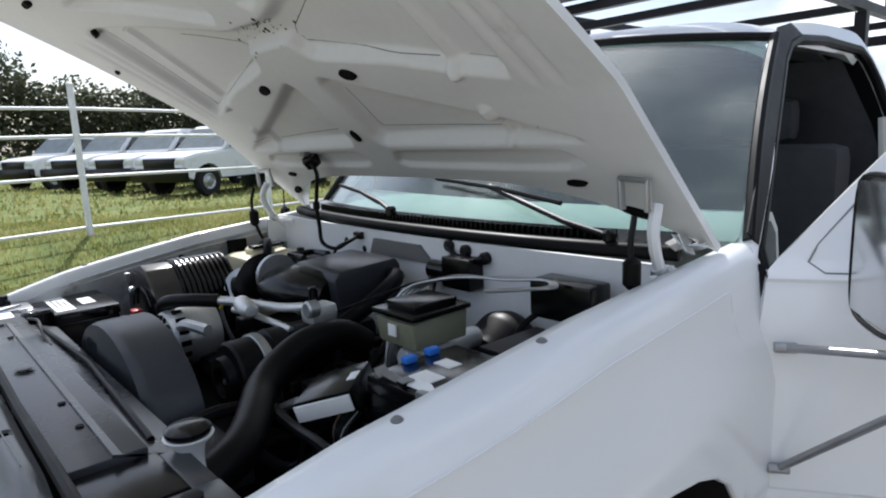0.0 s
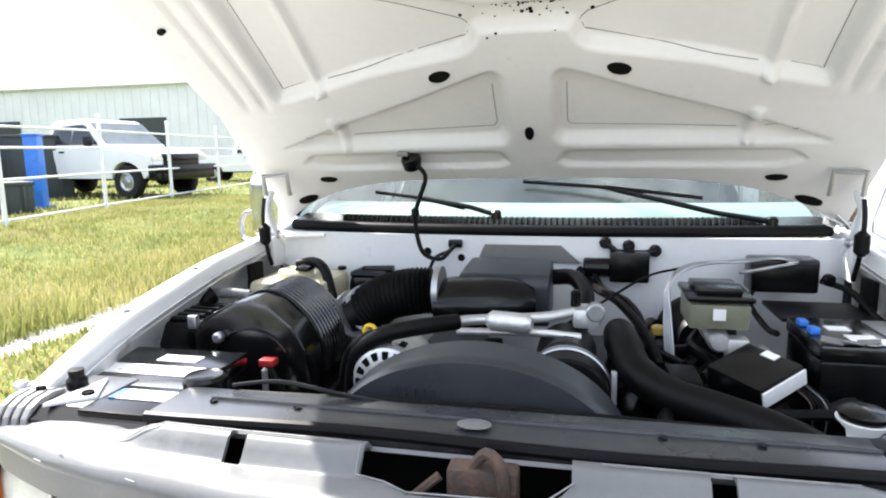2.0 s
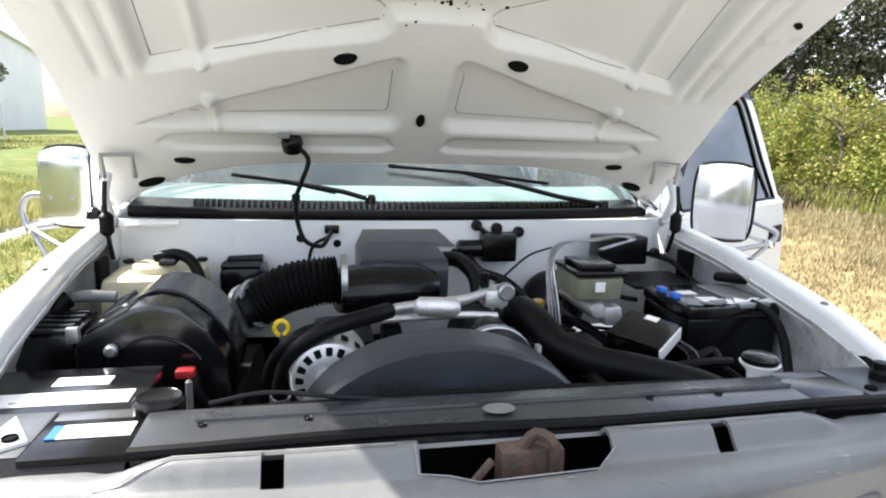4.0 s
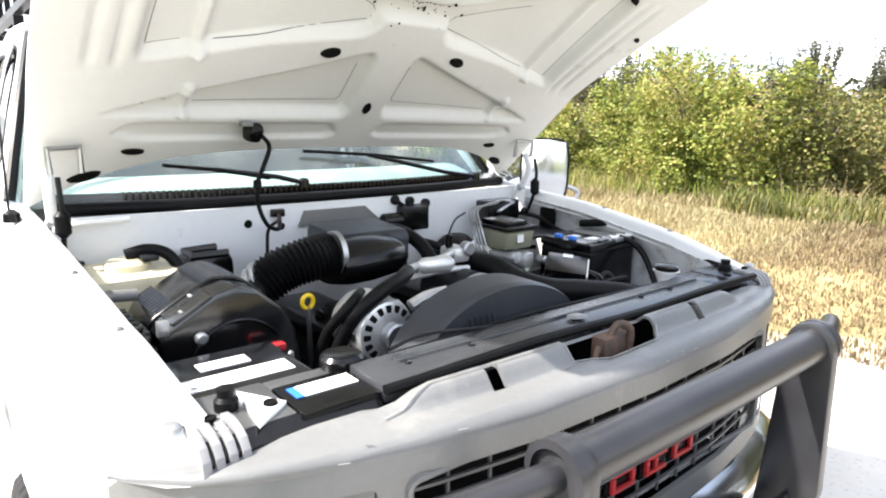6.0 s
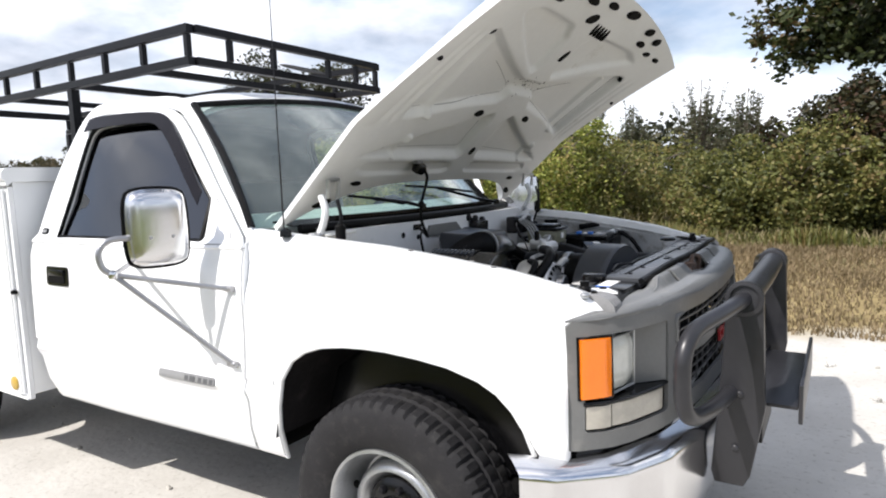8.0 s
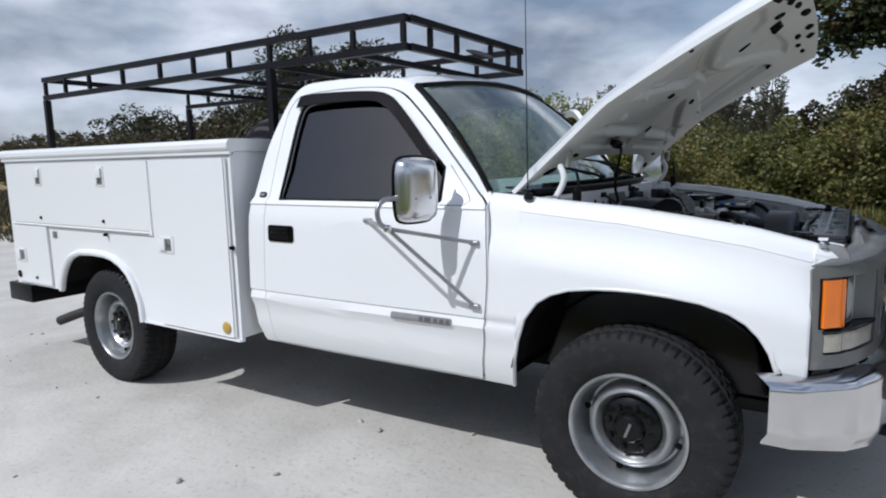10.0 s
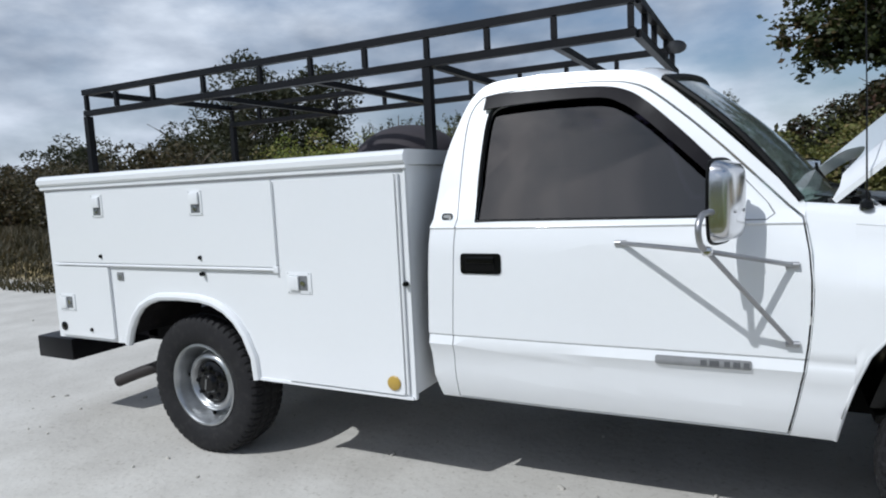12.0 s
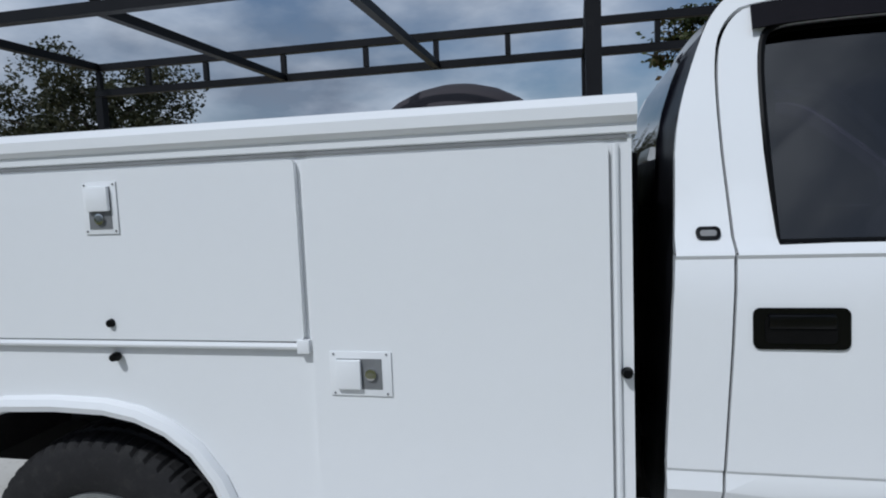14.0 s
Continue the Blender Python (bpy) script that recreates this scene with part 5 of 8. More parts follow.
# bent tin clip at the driver's corner of the cowl
tin = random.Random(33)
for k in range(6):
    x, y, z = 0.46 + tin.uniform(-0.03, 0.03), -0.775 + tin.uniform(-0.03, 0.03), 1.252 + tin.uniform(-0.010, 0.018)
    part("tin_clip", cubes((-0.022, 0.022, -0.015, 0.015, -0.0015, 0.0015), bevel=0, m=pose(x, y, z, tin.uniform(-60, 60), tin.uniform(-60, 60), tin.uniform(0, 180))), ALU, truck)

# radiator support
part("radiator_support", cubes((-0.605, -0.50, -0.50, 0.50, 1.06, 1.09), bevel=0.004), SUPPORT, truck, "black radiator support panel")
part("support_cover", grid(8, 40, lambda u, v: Vector((-0.545 + 0.105 * u, -0.50 + 0.93 * v, 1.094 - 0.035 * u))), SUPPORT, truck, solid=0.004)
part("support_seal", tube(bmesh.new(), [(-0.608, y, 1.086 + 0.003 * math.sin(9 * y)) for y in np.linspace(-0.68, 0.50, 24)], 0.009, 8), BLACK_RUBBER, truck)
part("support_seal", tube(bmesh.new(), [(-0.46 - 0.05 * abs(y), y, 1.075) for y in np.linspace(-0.45, 0.42, 20)], 0.006, 8), BLACK_RUBBER, truck)
part("support_badge", lathe([(0.018, 0.0), (0.022, 0.002), (0.016, 0.004), (0, 0.003)], pose(-0.571, 0.009, 1.0945) @ Matrix.Diagonal((0.8, 1.1, 1, 1)), 24), GREY_PLASTIC, truck, "oval metal plug")
for y in (0.28, -0.24, 0.42, -0.36):
    part("support_bolt", cyl(0.006, 0.004, pose(-0.555, y, 1.089)), BLACK_STEEL, truck)
for side in (1, -1):
    flip = (lambda b: b) if side > 0 else mirrored
    # driver's corner takes the darker support panel colour
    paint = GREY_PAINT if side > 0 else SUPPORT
    corner = part("support_corner", flip(cubes((-0.585, -0.455, 0.632, 0.775, 1.05, 1.078), bevel=0.004)), paint, truck, "painted corner bracket of the radiator support" if side > 0 else "darker corner bracket of the radiator support")
    if side > 0:
        part("corner_gusset", prism([(-0.478, 0.678), (-0.553, 0.634), (-0.600, 0.694)], "z", 1.0785, 1.0835), WHITE_IN, corner, "bright painted gusset")
    part("corner_hole", flip(cyl(0.010, 0.002, pose(-0.548, 0.656, 1.0836 if side > 0 else 1.0775))), UNDER, corner)
    part("corner_hole", flip(cyl(0.009, 0.003, pose(-0.57, 0.735, 1.0775))), UNDER, corner)
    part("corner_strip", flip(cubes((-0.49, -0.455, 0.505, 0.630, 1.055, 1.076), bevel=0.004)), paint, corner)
    part("support_wing", flip(cubes((-0.60, -0.492, 0.502, 0.630, 1.055, 1.080), bevel=0.003)), BLACK_PLASTIC, truck)
    part("corner_slope", flip(prism([(-0.588, 1.05), (-0.612, 1.05), (-0.612, 1.062), (-0.588, 1.077)], "y", 0.505, 0.775)), BLACK_PLASTIC, truck)
part("support_label", cubes((-0.551, -0.513, 0.512, 0.603, 1.0805, 1.082), bevel=0, m=None), LABEL, truck, "white sticker with a blue end")
part("support_label_end", cubes((-0.551, -0.513, 0.6035, 0.616, 1.0805, 1.082), bevel=0), BLUE, truck)
part("hood_latch", cubes((-0.66, -0.625, -0.06, 0.03, 1.00, 1.075), bevel=0.006), RUST, truck, "rusty hood latch")
part("latch_hook", tube(bmesh.new(), [(-0.66, -0.045, 1.03), (-0.665, -0.04, 1.085), (-0.65, -0.02, 1.095), (-0.645, 0.0, 1.07)], 0.008, 8, smooth=3), RUST, truck)
part("latch_lever", tube(bmesh.new(), [(-0.65, 0.04, 1.06), (-0.67, 0.08, 1.03), (-0.68, 0.10, 1.02)], 0.006, 6), RUST, truck)
part("support_rod", tube(bmesh.new(), [(-0.50, 0.42, 1.096), (-0.49, 0.34, 1.104), (-0.50, 0.24, 1.096), (-0.50, 0.16, 1.086)], 0.0035, 6, smooth=4), BLACK_STEEL, truck)

# ---- grille, lamps, brush guard ----
NOSE_Y = [0.0, 0.3, 0.5, 0.62, 0.74, 0.81, 0.845, 0.865]
NOSE_X = [-0.755, -0.745, -0.718, -0.692, -0.645, -0.60, -0.56, -0.525]


def nose_x(y):
    return lerp(abs(y), NOSE_Y, NOSE_X)


def on_nose(off=0.0):
    def f(y, z):
        return Vector((nose_x(y) + off + 0.05 * max(0, z - 0.95) + 0.02 * max(0, 0.78 - z), y, z))
    return f


def round_rect(x0, x1, z0, z1, r, n=4):
    pts = []
    for cx, cz, a in ((x1 - r, z1 - r, 0), (x0 + r, z1 - r, 90), (x0 + r, z0 + r, 180), (x1 - r, z0 + r, 270)):
        for k in range(n + 1):
            t = radians(a + 90 * k / n)
            pts.append((cx + r * math.cos(t), cz + r * math.sin(t)))
    return pts


NOSE_OUT = [(-0.865, 0.70), (0.865, 0.70), (0.865, 1.02), (0.855, 1.035), (-0.855, 1.035), (-0.865, 1.02)]
UPPER, LOWER = round_rect(-0.53, 0.53, 0.915, 0.995, 0.02), round_rect(-0.53, 0.53, 0.755, 0.865, 0.02)
BAY = round_rect(0.575, 0.843, 0.745, 0.995, 0.012)
BAY_L = [(-y, z) for y, z in BAY][::-1]
YC = list(np.linspace(-0.85, 0.85, 29))
nose = part("grille_panel", sheet(NOSE_OUT, [UPPER, LOWER, BAY, BAY_L], YC, [0.78, 0.95], on_nose()), GREY_PLASTIC, truck, "faded grey plastic grille panel", solid=0.012)


def header_at(y, v):
    """From the top of the grille panel (v 0) over a rounded nose and a stepped plateau to the radiator support (v 1)."""
    a = abs(y)
    x0 = nose_x(y) + 0.004
    x1 = lerp(a, [0, 0.5, 0.66, 0.78, 0.865], [-0.618, -0.618, -0.605, -0.575, -0.522])
    low = lerp(a, [0, 0.5, 0.70, 0.80, 0.865], [1.060, 1.060, 1.056, 1.047, 1.036])
    z = 1.033 + (low - 1.033) * smooth(0.0, 0.30, v) ** 0.7
    z += 0.030 * smooth(0.50, 0.76, v) * smooth(0.53, 0.44, a)
    z += (lerp(a, [0.44, 0.70, 0.80, 0.865], [1.07, 1.062, 1.05, 1.036]) - low) * smooth(0.5, 0.9, v) * smooth(0.44, 0.53, a)
    z -= 0.016 * smooth(0.86, 1.0, v) * smooth(0.55, 0.48, a)
    return Vector((x0 + (x1 - x0) * v - 0.010 * math.sin(math.pi * min(1.0, v / 0.3)) * smooth(0.86, 0.78, a), y, z))


header = part("header_panel", sheet([(-0.865, 0.0), (0.865, 0.0), (0.865, 1.0), (-0.865, 1.0)],
                                    [[(-0.125, 0.62), (-0.09, 0.42), (0.07, 0.36), (0.10, 0.50), (0.14, 0.55), (0.14, 0.97), (-0.125, 0.97)], round_rect(0.308, 0.336, 0.52, 0.90, 0.004, 2), round_rect(-0.310, -0.282, 0.52, 0.90, 0.004, 2)],
                                    sorted(YC + [0.44, 0.47, 0.50, 0.53, -0.44, -0.47, -0.50, -0.53]), [0.05, 0.1, 0.15, 0.22, 0.3, 0.40, 0.5, 0.56, 0.63, 0.70, 0.76, 0.86, 0.93], header_at), GREY_PLASTIC, truck, "faded grey header panel with worn edges", solid=0.006, sharp=50)
for pts in ([(y, 0.78) for y in np.linspace(0.17, 0.44, 14)] + [(0.47, 0.72), (0.50, 0.64), (0.53, 0.60)], [(y, 0.78) for y in np.linspace(-0.16, -0.44, 14)],
            [(-0.128, 0.62), (-0.093, 0.41), (0.07, 0.35), (0.104, 0.49), (0.143, 0.54), (0.145, 0.75)]):
    part("worn_edge", tube(bmesh.new(), [header_at(y, v) + Vector((0, 0, 0.0034)) for y, v in pts], 0.0011, 5), WORN, header, "scuffed pale edge")
scuff = random.Random(9)
for k in range(16):
    y, v = scuff.uniform(-0.70, 0.70), scuff.choice((0.06, 0.10, 0.30, 0.20))
    n = scuff.uniform(0.005, 0.02)
    part("scuff", tube(bmesh.new(), [header_at(y, v) + Vector((0, 0, 0.0036)), header_at(y + n, v + 0.01) + Vector((0, 0, 0.0036))], 0.0009, 5), WORN, header)
# added near-black tray: painted shade below the header's openings
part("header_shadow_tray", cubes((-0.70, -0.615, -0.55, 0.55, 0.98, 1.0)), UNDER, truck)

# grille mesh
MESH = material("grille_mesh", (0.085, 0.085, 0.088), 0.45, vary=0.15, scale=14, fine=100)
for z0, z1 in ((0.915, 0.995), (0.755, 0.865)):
    # near-black sheet gives the depth behind the grille its shade
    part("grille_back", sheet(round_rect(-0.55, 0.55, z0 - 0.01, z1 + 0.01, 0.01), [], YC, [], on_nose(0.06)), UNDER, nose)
    n = 3 if z1 > 0.9 else 4
    for k in range(1, n):
        z = z0 + (z1 - z0) * k / n
        part("grille_slat", tube(bmesh.new(), [on_nose(0.016)(y, z) for y in np.linspace(-0.53, 0.53, 18)], 0.0026, square=True), MESH, nose)
    for k in range(1, 14):
        y = -0.53 + 1.06 * k / 14
        part("grille_bar", bar(on_nose(0.020)(y, z0), on_nose(0.020)(y, z1), 0.0024), MESH, nose)
    part("grille_frame", tube(bmesh.new(), [on_nose(-0.002)(y, z) for y, z in (UPPER if z1 > 0.9 else LOWER)] + [on_nose(-0.002)(*(UPPER if z1 > 0.9 else LOWER)[0])], 0.006, 6), GREY_PLASTIC, nose)
# emblem: plain red shapes on the centre bar
for k in range(3):
    yc, xs = 0.09 - 0.10 * k, on_nose()(0.09 - 0.10 * k, 0.86).x
    part("red_emblem", cubes((xs - 0.012, xs - 0.004, yc - 0.034, yc + 0.034, 0.866, 0.873), (xs - 0.012, xs - 0.004, yc - 0.034, yc + 0.034, 0.835, 0.842), (xs - 0.012, xs - 0.004, yc + 0.024, yc + 0.034, 0.843, 0.865), (xs - 0.012, xs - 0.004, yc - 0.034 + 0.03 * (k == 1), yc - 0.024 + 0.03 * (k == 1), 0.843, 0.865), bevel=0.002), RED, nose, "plain red block emblem")
    part("emblem_bed", cubes((xs - 0.004, xs + 0.004, yc - 0.044, yc + 0.044, 0.828, 0.880), bevel=0.003), BLACK_PLASTIC, nose)

# lamps
for side in (1, -1):
    flip = (lambda b: b) if side > 0 else mirrored
    part("lamp_well", flip(sheet(grow([(y, z) for y, z in BAY], 0.004), [], list(np.linspace(0.6, 0.84, 9)), [], lambda y, z: Vector((nose_x(0.70) + 0.10 + 0.20 * max(0, y - 0.70), y, z)))), GREY_PLASTIC, truck)
    part("lamp_shelf", flip(grid(3, 10, lambda u, v: Vector((nose_x(0.575 + 0.268 * v) + 0.004 + 0.09 * u, 0.575 + 0.268 * v, 0.826)))), BLACK_PLASTIC, truck, solid=0.004)
    part("lamp_side", flip(grid(3, 3, lambda u, v: Vector((nose_x(0.577) + 0.006 + 0.085 * u, 0.577 + 0.088 * u, 0.828 + 0.165 * v)))), GREY_PLASTIC, truck, solid=0.004)
    hl = part("headlamp", flip(grid(10, 14, lambda u, v: Vector((-0.632 + 0.045 * max(0, v - 0.3) + 0.012 * (abs(u - 0.5) * 2) ** 4, 0.668 + 0.130 * v, 0.84 + 0.135 * u)))), CLEAR_LENS, truck, "clouded rectangular headlamp", solid=0.02)
    part("headlamp_rim", flip(tube(bmesh.new(), [(-0.632, 0.664, 0.835), (-0.632, 0.664, 0.98), (-0.60, 0.80, 0.98), (-0.60, 0.80, 0.835), (-0.632, 0.664, 0.835)], 0.004, 6)), STEEL, hl)
    amber = part("marker_lamp", flip(grid(8, 10, lambda u, v: on_nose(-0.006)(0.796 + 0.052 * v, 0.838 + 0.150 * u) + Vector((0, 0.012 * v, 0)))), ORANGE, truck, "bright orange marker lamp", solid=0.012)
    part("marker_frame", flip(tube(bmesh.new(), [on_nose(-0.002)(y, z) for y, z in ((0.790, 0.834), (0.852, 0.834), (0.852, 0.992), (0.790, 0.992), (0.790, 0.834))], 0.004, 6)), BLACK_PLASTIC, amber)
    part("parking_lamp", flip(grid(6, 14, lambda u, v: on_nose(0.004)(0.60 + 0.185 * v, 0.755 + 0.058 * u))), PARK_LENS, truck, "yellowed parking lamp", solid=0.012)
    part("parking_lamp_end", flip(grid(6, 6, lambda u, v: on_nose(0.002)(0.79 + 0.05 * v, 0.755 + 0.058 * u))), PARK_LENS, truck, solid=0.012)
    part("lamp_divider", flip(tube(bmesh.new(), [on_nose(0.002)(y, 0.822) for y in np.linspace(0.58, 0.845, 8)], 0.005, 6)), BLACK_PLASTIC, truck)
part("valance", grid(2, 40, lambda u, v: Vector((nose_x(-0.84 + 1.68 * v) + 0.04 - 0.02 * u, -0.84 + 1.68 * v, 0.66 + 0.045 * u))), BLACK_PLASTIC, truck, solid=0.01)

# brush guard
guard = part("brush_guard", tube(bmesh.new(), [(-0.868, 0.405, 1.035), (-0.875, 0.0, 1.04), (-0.868, -0.405, 1.035)], 0.036, 20), GUARD, truck, "black tubular brush guard on the bumper")
for side in (1, -1):
    flip = (lambda b: b) if side > 0 else mirrored
    part("upright", flip(prism([(-0.916, 1.020)] + [(-0.868 + 0.048 * math.cos(a), 1.036 + 0.048 * math.sin(a)) for a in np.linspace(math.pi, 0.0, 13)] + [(-0.820, 1.020), (-0.805, 0.75), (-0.785, 0.52), (-0.795, 0.485), (-0.872, 0.485), (-0.89, 0.52), (-0.925, 0.72)], "y", 0.378, 0.410, 0.006)), GUARD, guard)
    part("side_loop", flip(tube(bmesh.new(), [(-0.866, 0.405, 1.033), (-0.84, 0.56, 1.025), (-0.80, 0.69, 1.008), (-0.786, 0.742, 0.985), (-0.779, 0.766, 0.945), (-0.778, 0.770, 0.88), (-0.781, 0.764, 0.83), (-0.788, 0.738, 0.795), (-0.80, 0.68, 0.778), (-0.82, 0.55, 0.765), (-0.835, 0.41, 0.76)], 0.021, 16, smooth=6)), GUARD, guard)
    part("collar", flip(lathe([(0.038, -0.004), (0.050, -0.002), (0.050, 0.012), (0.038, 0.014)], pose(-0.868, 0.405, 1.035, -90, 0, 0), 28)), GUARD, guard)
    part("mount_bolt", flip(cyl(0.010, 0.010, pose(-0.86, 0.410, 0.76, -90, 0, 0))), GUARD, guard)
    part("mount_bolt", flip(cyl(0.010, 0.010, pose(-0.85, 0.410, 0.60, -90, 0, 0))), GUARD, guard)
part("push_plate", cubes((-0.872, -0.86, -0.377, 0.377, 0.50, 0.70), bevel=0.003), GUARD, guard)
part("tray", cubes((-1.0, -0.861, -0.30, 0.31, 0.701, 0.712), bevel=0.003), GUARD, guard)
part("tray_lip", cubes((-1.012, -1.0005, -0.30, 0.31, 0.66, 0.775), bevel=0.003), GUARD, guard)
part("tow_hook", tube(bmesh.new(), [(-0.66, 0.50, 0.42), (-0.76, 0.50, 0.40), (-0.795, 0.47, 0.395), (-0.76, 0.44, 0.40), (-0.68, 0.44, 0.42)], 0.012, 10, smooth=4), BLACK_STEEL, truck)

# ---- cab details ----
GREY_TRIM = material("grey_trim", (0.22, 0.222, 0.225), 0.45, vary=0.1, scale=12, fine=90)
# near-white base: the windscreen's pale glare is put into the dash colour
DASH = material("dash_vinyl_with_glare", (0.80, 0.83, 0.80), 0.7, vary=0.08, scale=8, fine=120)
ARM = material("dull_plated_tube", (0.36, 0.36, 0.37), 0.34, metal=0.8, vary=0.12, scale=14, fine=110, dirt=(0.16, 0.14, 0.12), dirt_at=0.66)
# latch well, coloured dark for the shade in the gap round the paddle
WELL = material("latch_gap_shade", (0.17, 0.175, 0.18), 0.45, vary=0.1, scale=30, fine=120)
BADGE_DARK = material("badge_dark_paint", (0.085, 0.086, 0.09), 0.5, vary=0.15, scale=40, fine=150)
RAIN = material("smoked_visor", (0.010, 0.009, 0.011), 0.22, vary=0.1, scale=8, fine=90, spec=0.12)
MIRROR = material("mirror_chrome", (0.68, 0.68, 0.69), 0.20, metal=1.0, vary=0.03, scale=9, fine=80)
EXHAUST = material("sooty_steel", (0.028, 0.022, 0.020), 0.7, vary=0.4, scale=20, fine=120, bump=0.3)
BELT = material("seat_belt_web", (0.55, 0.53, 0.50), 0.8, vary=0.1)

def rounded(u, v, a, b):
    """A point of a rectangle with round corners."""
    x, y = 2 * u - 1, 2 * v - 1
    k = 1 - 0.13 * (x * x * y * y) ** 1.5
    return a * x * k, b * y * k


def outer_loop(bm, n):
    bm.verts.ensure_lookup_table()
    vs = bm.verts
    return [vs[i] for i in range(n)] + [vs[n * i + n - 1] for i in range(1, n)] + [vs[n * (n - 1) + i] for i in range(n - 2, -1, -1)] + [vs[n * i] for i in range(n - 2, 0, -1)]


# the driver's door stands open, turned about its front hinge
SWING = pose(0.606, 0.868, 0, 0, 0, 56) @ pose(-0.606, -0.868, 0)


def swing(p):
    return SWING @ Vector(p)


doors[1].matrix_basis = pose(0.606, -0.868, 0, 0, 0, -56) @ pose(-0.606, 0.868, 0)
doors[1]["label"] = "white driver's door standing open with tinted window"
part("door_trim", mirrored(sheet(grow([(x, z) for x, z in DOOR if z < 1.25], -0.04), [], [], Z_CUTS, on_side(-0.07))), CLOTH, doors[1], solid=0.02)
part("pillar_seal", mirrored(sheet([(0.64, 1.245), (0.9, 1.50), (1.09, 1.670), (1.16, 1.715), (1.25, 1.738), (1.20, 1.766), (1.10, 1.746), (1.045, 1.705), (0.855, 1.54), (0.605, 1.275)], [], [], Z_CUTS, on_side(0.004))), BLACK_RUBBER, truck, "black rubber strip along the pillar", solid=0.004)
part("cab_lining", grid(6, 8, lambda u, v: back_at(0.05 + 0.9 * u, 0.03 + 0.94 * v) - Vector((0.05, 0, 0))), CLOTH, truck)
part("weather_strip", mirrored(tube(bmesh.new(), [Vector((x, side_y(z, x) - 0.012, z)) for x, z in grow(DOOR, 0.0)[6:] + DOOR[:1]], 0.016, 8)), BLACK_RUBBER, truck, "black rubber seal of the open doorway")
part("headliner", grid(8, 8, lambda u, v: roof_at(0.06 + 0.9 * u, 0.06 + 0.88 * v) - Vector((0, 0, 0.04))), CLOTH, truck, solid=0.01)

for i, side in enumerate((1, -1)):
    flip = (lambda b: b) if side > 0 else mirrored
    door = doors[i]
    handle = part("handle", flip(sheet(round_rect(1.648, 1.822, 1.0, 1.082, 0.014), [], [], [], on_side(0.006))), BLACK_PLASTIC, door, "black flush door handle", solid=0.008)
    part("handle_cup", flip(sheet(round_rect(1.672, 1.80, 1.012, 1.066, 0.01), [], [], [], on_side(0.009))), UNDER, handle, solid=0.004)
    part("pull", flip(cubes((1.675, 1.795, side_y(1.05) + 0.005, side_y(1.05) + 0.014, 1.042, 1.070), bevel=0.004)), BLACK_PLASTIC, handle)
    strip = part("side_badge", flip(sheet(round_rect(0.765, 1.075, 0.692, 0.724, 0.008), [], [], [0.70, 0.71], on_side(0.008))), GREY_TRIM, door, "plain grey strip badge", solid=0.01)
    for a, b in ((0.772, 0.790), (0.800, 0.822), (0.832, 0.850), (0.866, 0.896), (0.905, 0.925)):
        part("badge_mark", flip(sheet([(a, 0.699), (b, 0.699), (b, 0.717), (a, 0.717)], [], [], [], on_side(0.0095))), BADGE_DARK, strip, "dark bar", solid=0.002)
    visor = [(0.87, 1.385), (1.0, 1.52), (1.12, 1.632), (1.20, 1.685), (1.30, 1.710), (1.50, 1.722), (1.70, 1.725), (1.775, 1.718)]
    inner = [(1.778, 1.660), (1.70, 1.668), (1.50, 1.672), (1.30, 1.665), (1.22, 1.638), (1.14, 1.582), (1.0, 1.452), (0.88, 1.335)]
    visor, inner = ([(p.x, p.z) for p in spline([(x, 0, z) for x, z in c], 5)] for c in (visor, inner))
    part("rain_visor", flip(sheet(visor + inner, [], [], [], lambda x, z: Vector((x, side_y(z, x) + 0.012 + 0.016 * smooth(1.74, 1.60, z), z)))), RAIN, door, "smoked black rain visor", solid=0.004)
    part("window_gasket", flip(tube(bmesh.new(), [Vector((x, side_y(z, x) - 0.004, z)) for x, z in eased(WINDOW) + eased(WINDOW)[:1]], 0.009, 8)), BLACK_RUBBER, door)
    part("quarter_seam", flip(tube(bmesh.new(), [Vector((x, side_y(z, x) + 0.002, z)) for x, z in ((0.815, 1.36), (0.72, 1.25), (0.70, 1.215), (0.725, 1.196), (0.835, 1.196))], 0.0025, 6)), GREY_TRIM, door)
    lampb = part("pillar_badge", flip(sheet(round_rect(1.872, 1.920, 1.216, 1.242, 0.010), [], [], [], on_side(0.006))), BLACK_PLASTIC, truck, "small dark pillar badge", solid=0.006)
    part("badge_plate", flip(sheet(round_rect(1.880, 1.912, 1.223, 1.235, 0.005), [], [], [], on_side(0.008))), GREY_TRIM, lampb, solid=0.002)
    # mirror on three arms; the driver's one is swung forward
    if side > 0:
        c, at, yaw, feet = (0.883, 1.191, 1.125), (0.855, 1.045, 1.268), 252, ((0.650, 0.932, 1.052), (0.647, 0.940, 0.794), (1.189, 0.940, 1.123))
        hoop = [c, (0.90, 1.215, 1.15), (0.905, 1.22, 1.20), (0.895, 1.19, 1.235), (0.87, 1.13, 1.24)]
    else:
        at, yaw = (0.52, 1.095, 1.270), 146
        c = swing((0.883, 1.191, 1.125))
        feet = [swing(p) for p in ((0.650, 0.932, 1.052), (0.647, 0.940, 0.794), (1.189, 0.940, 1.123))]
        hoop = [c, c + Vector((0.0, 0.02, 0.04)), (0.56, 1.245, 1.20), (0.56, 1.20, 1.235), (0.53, 1.12, 1.24)]
    turn = pose(*at, 0, 0, yaw)
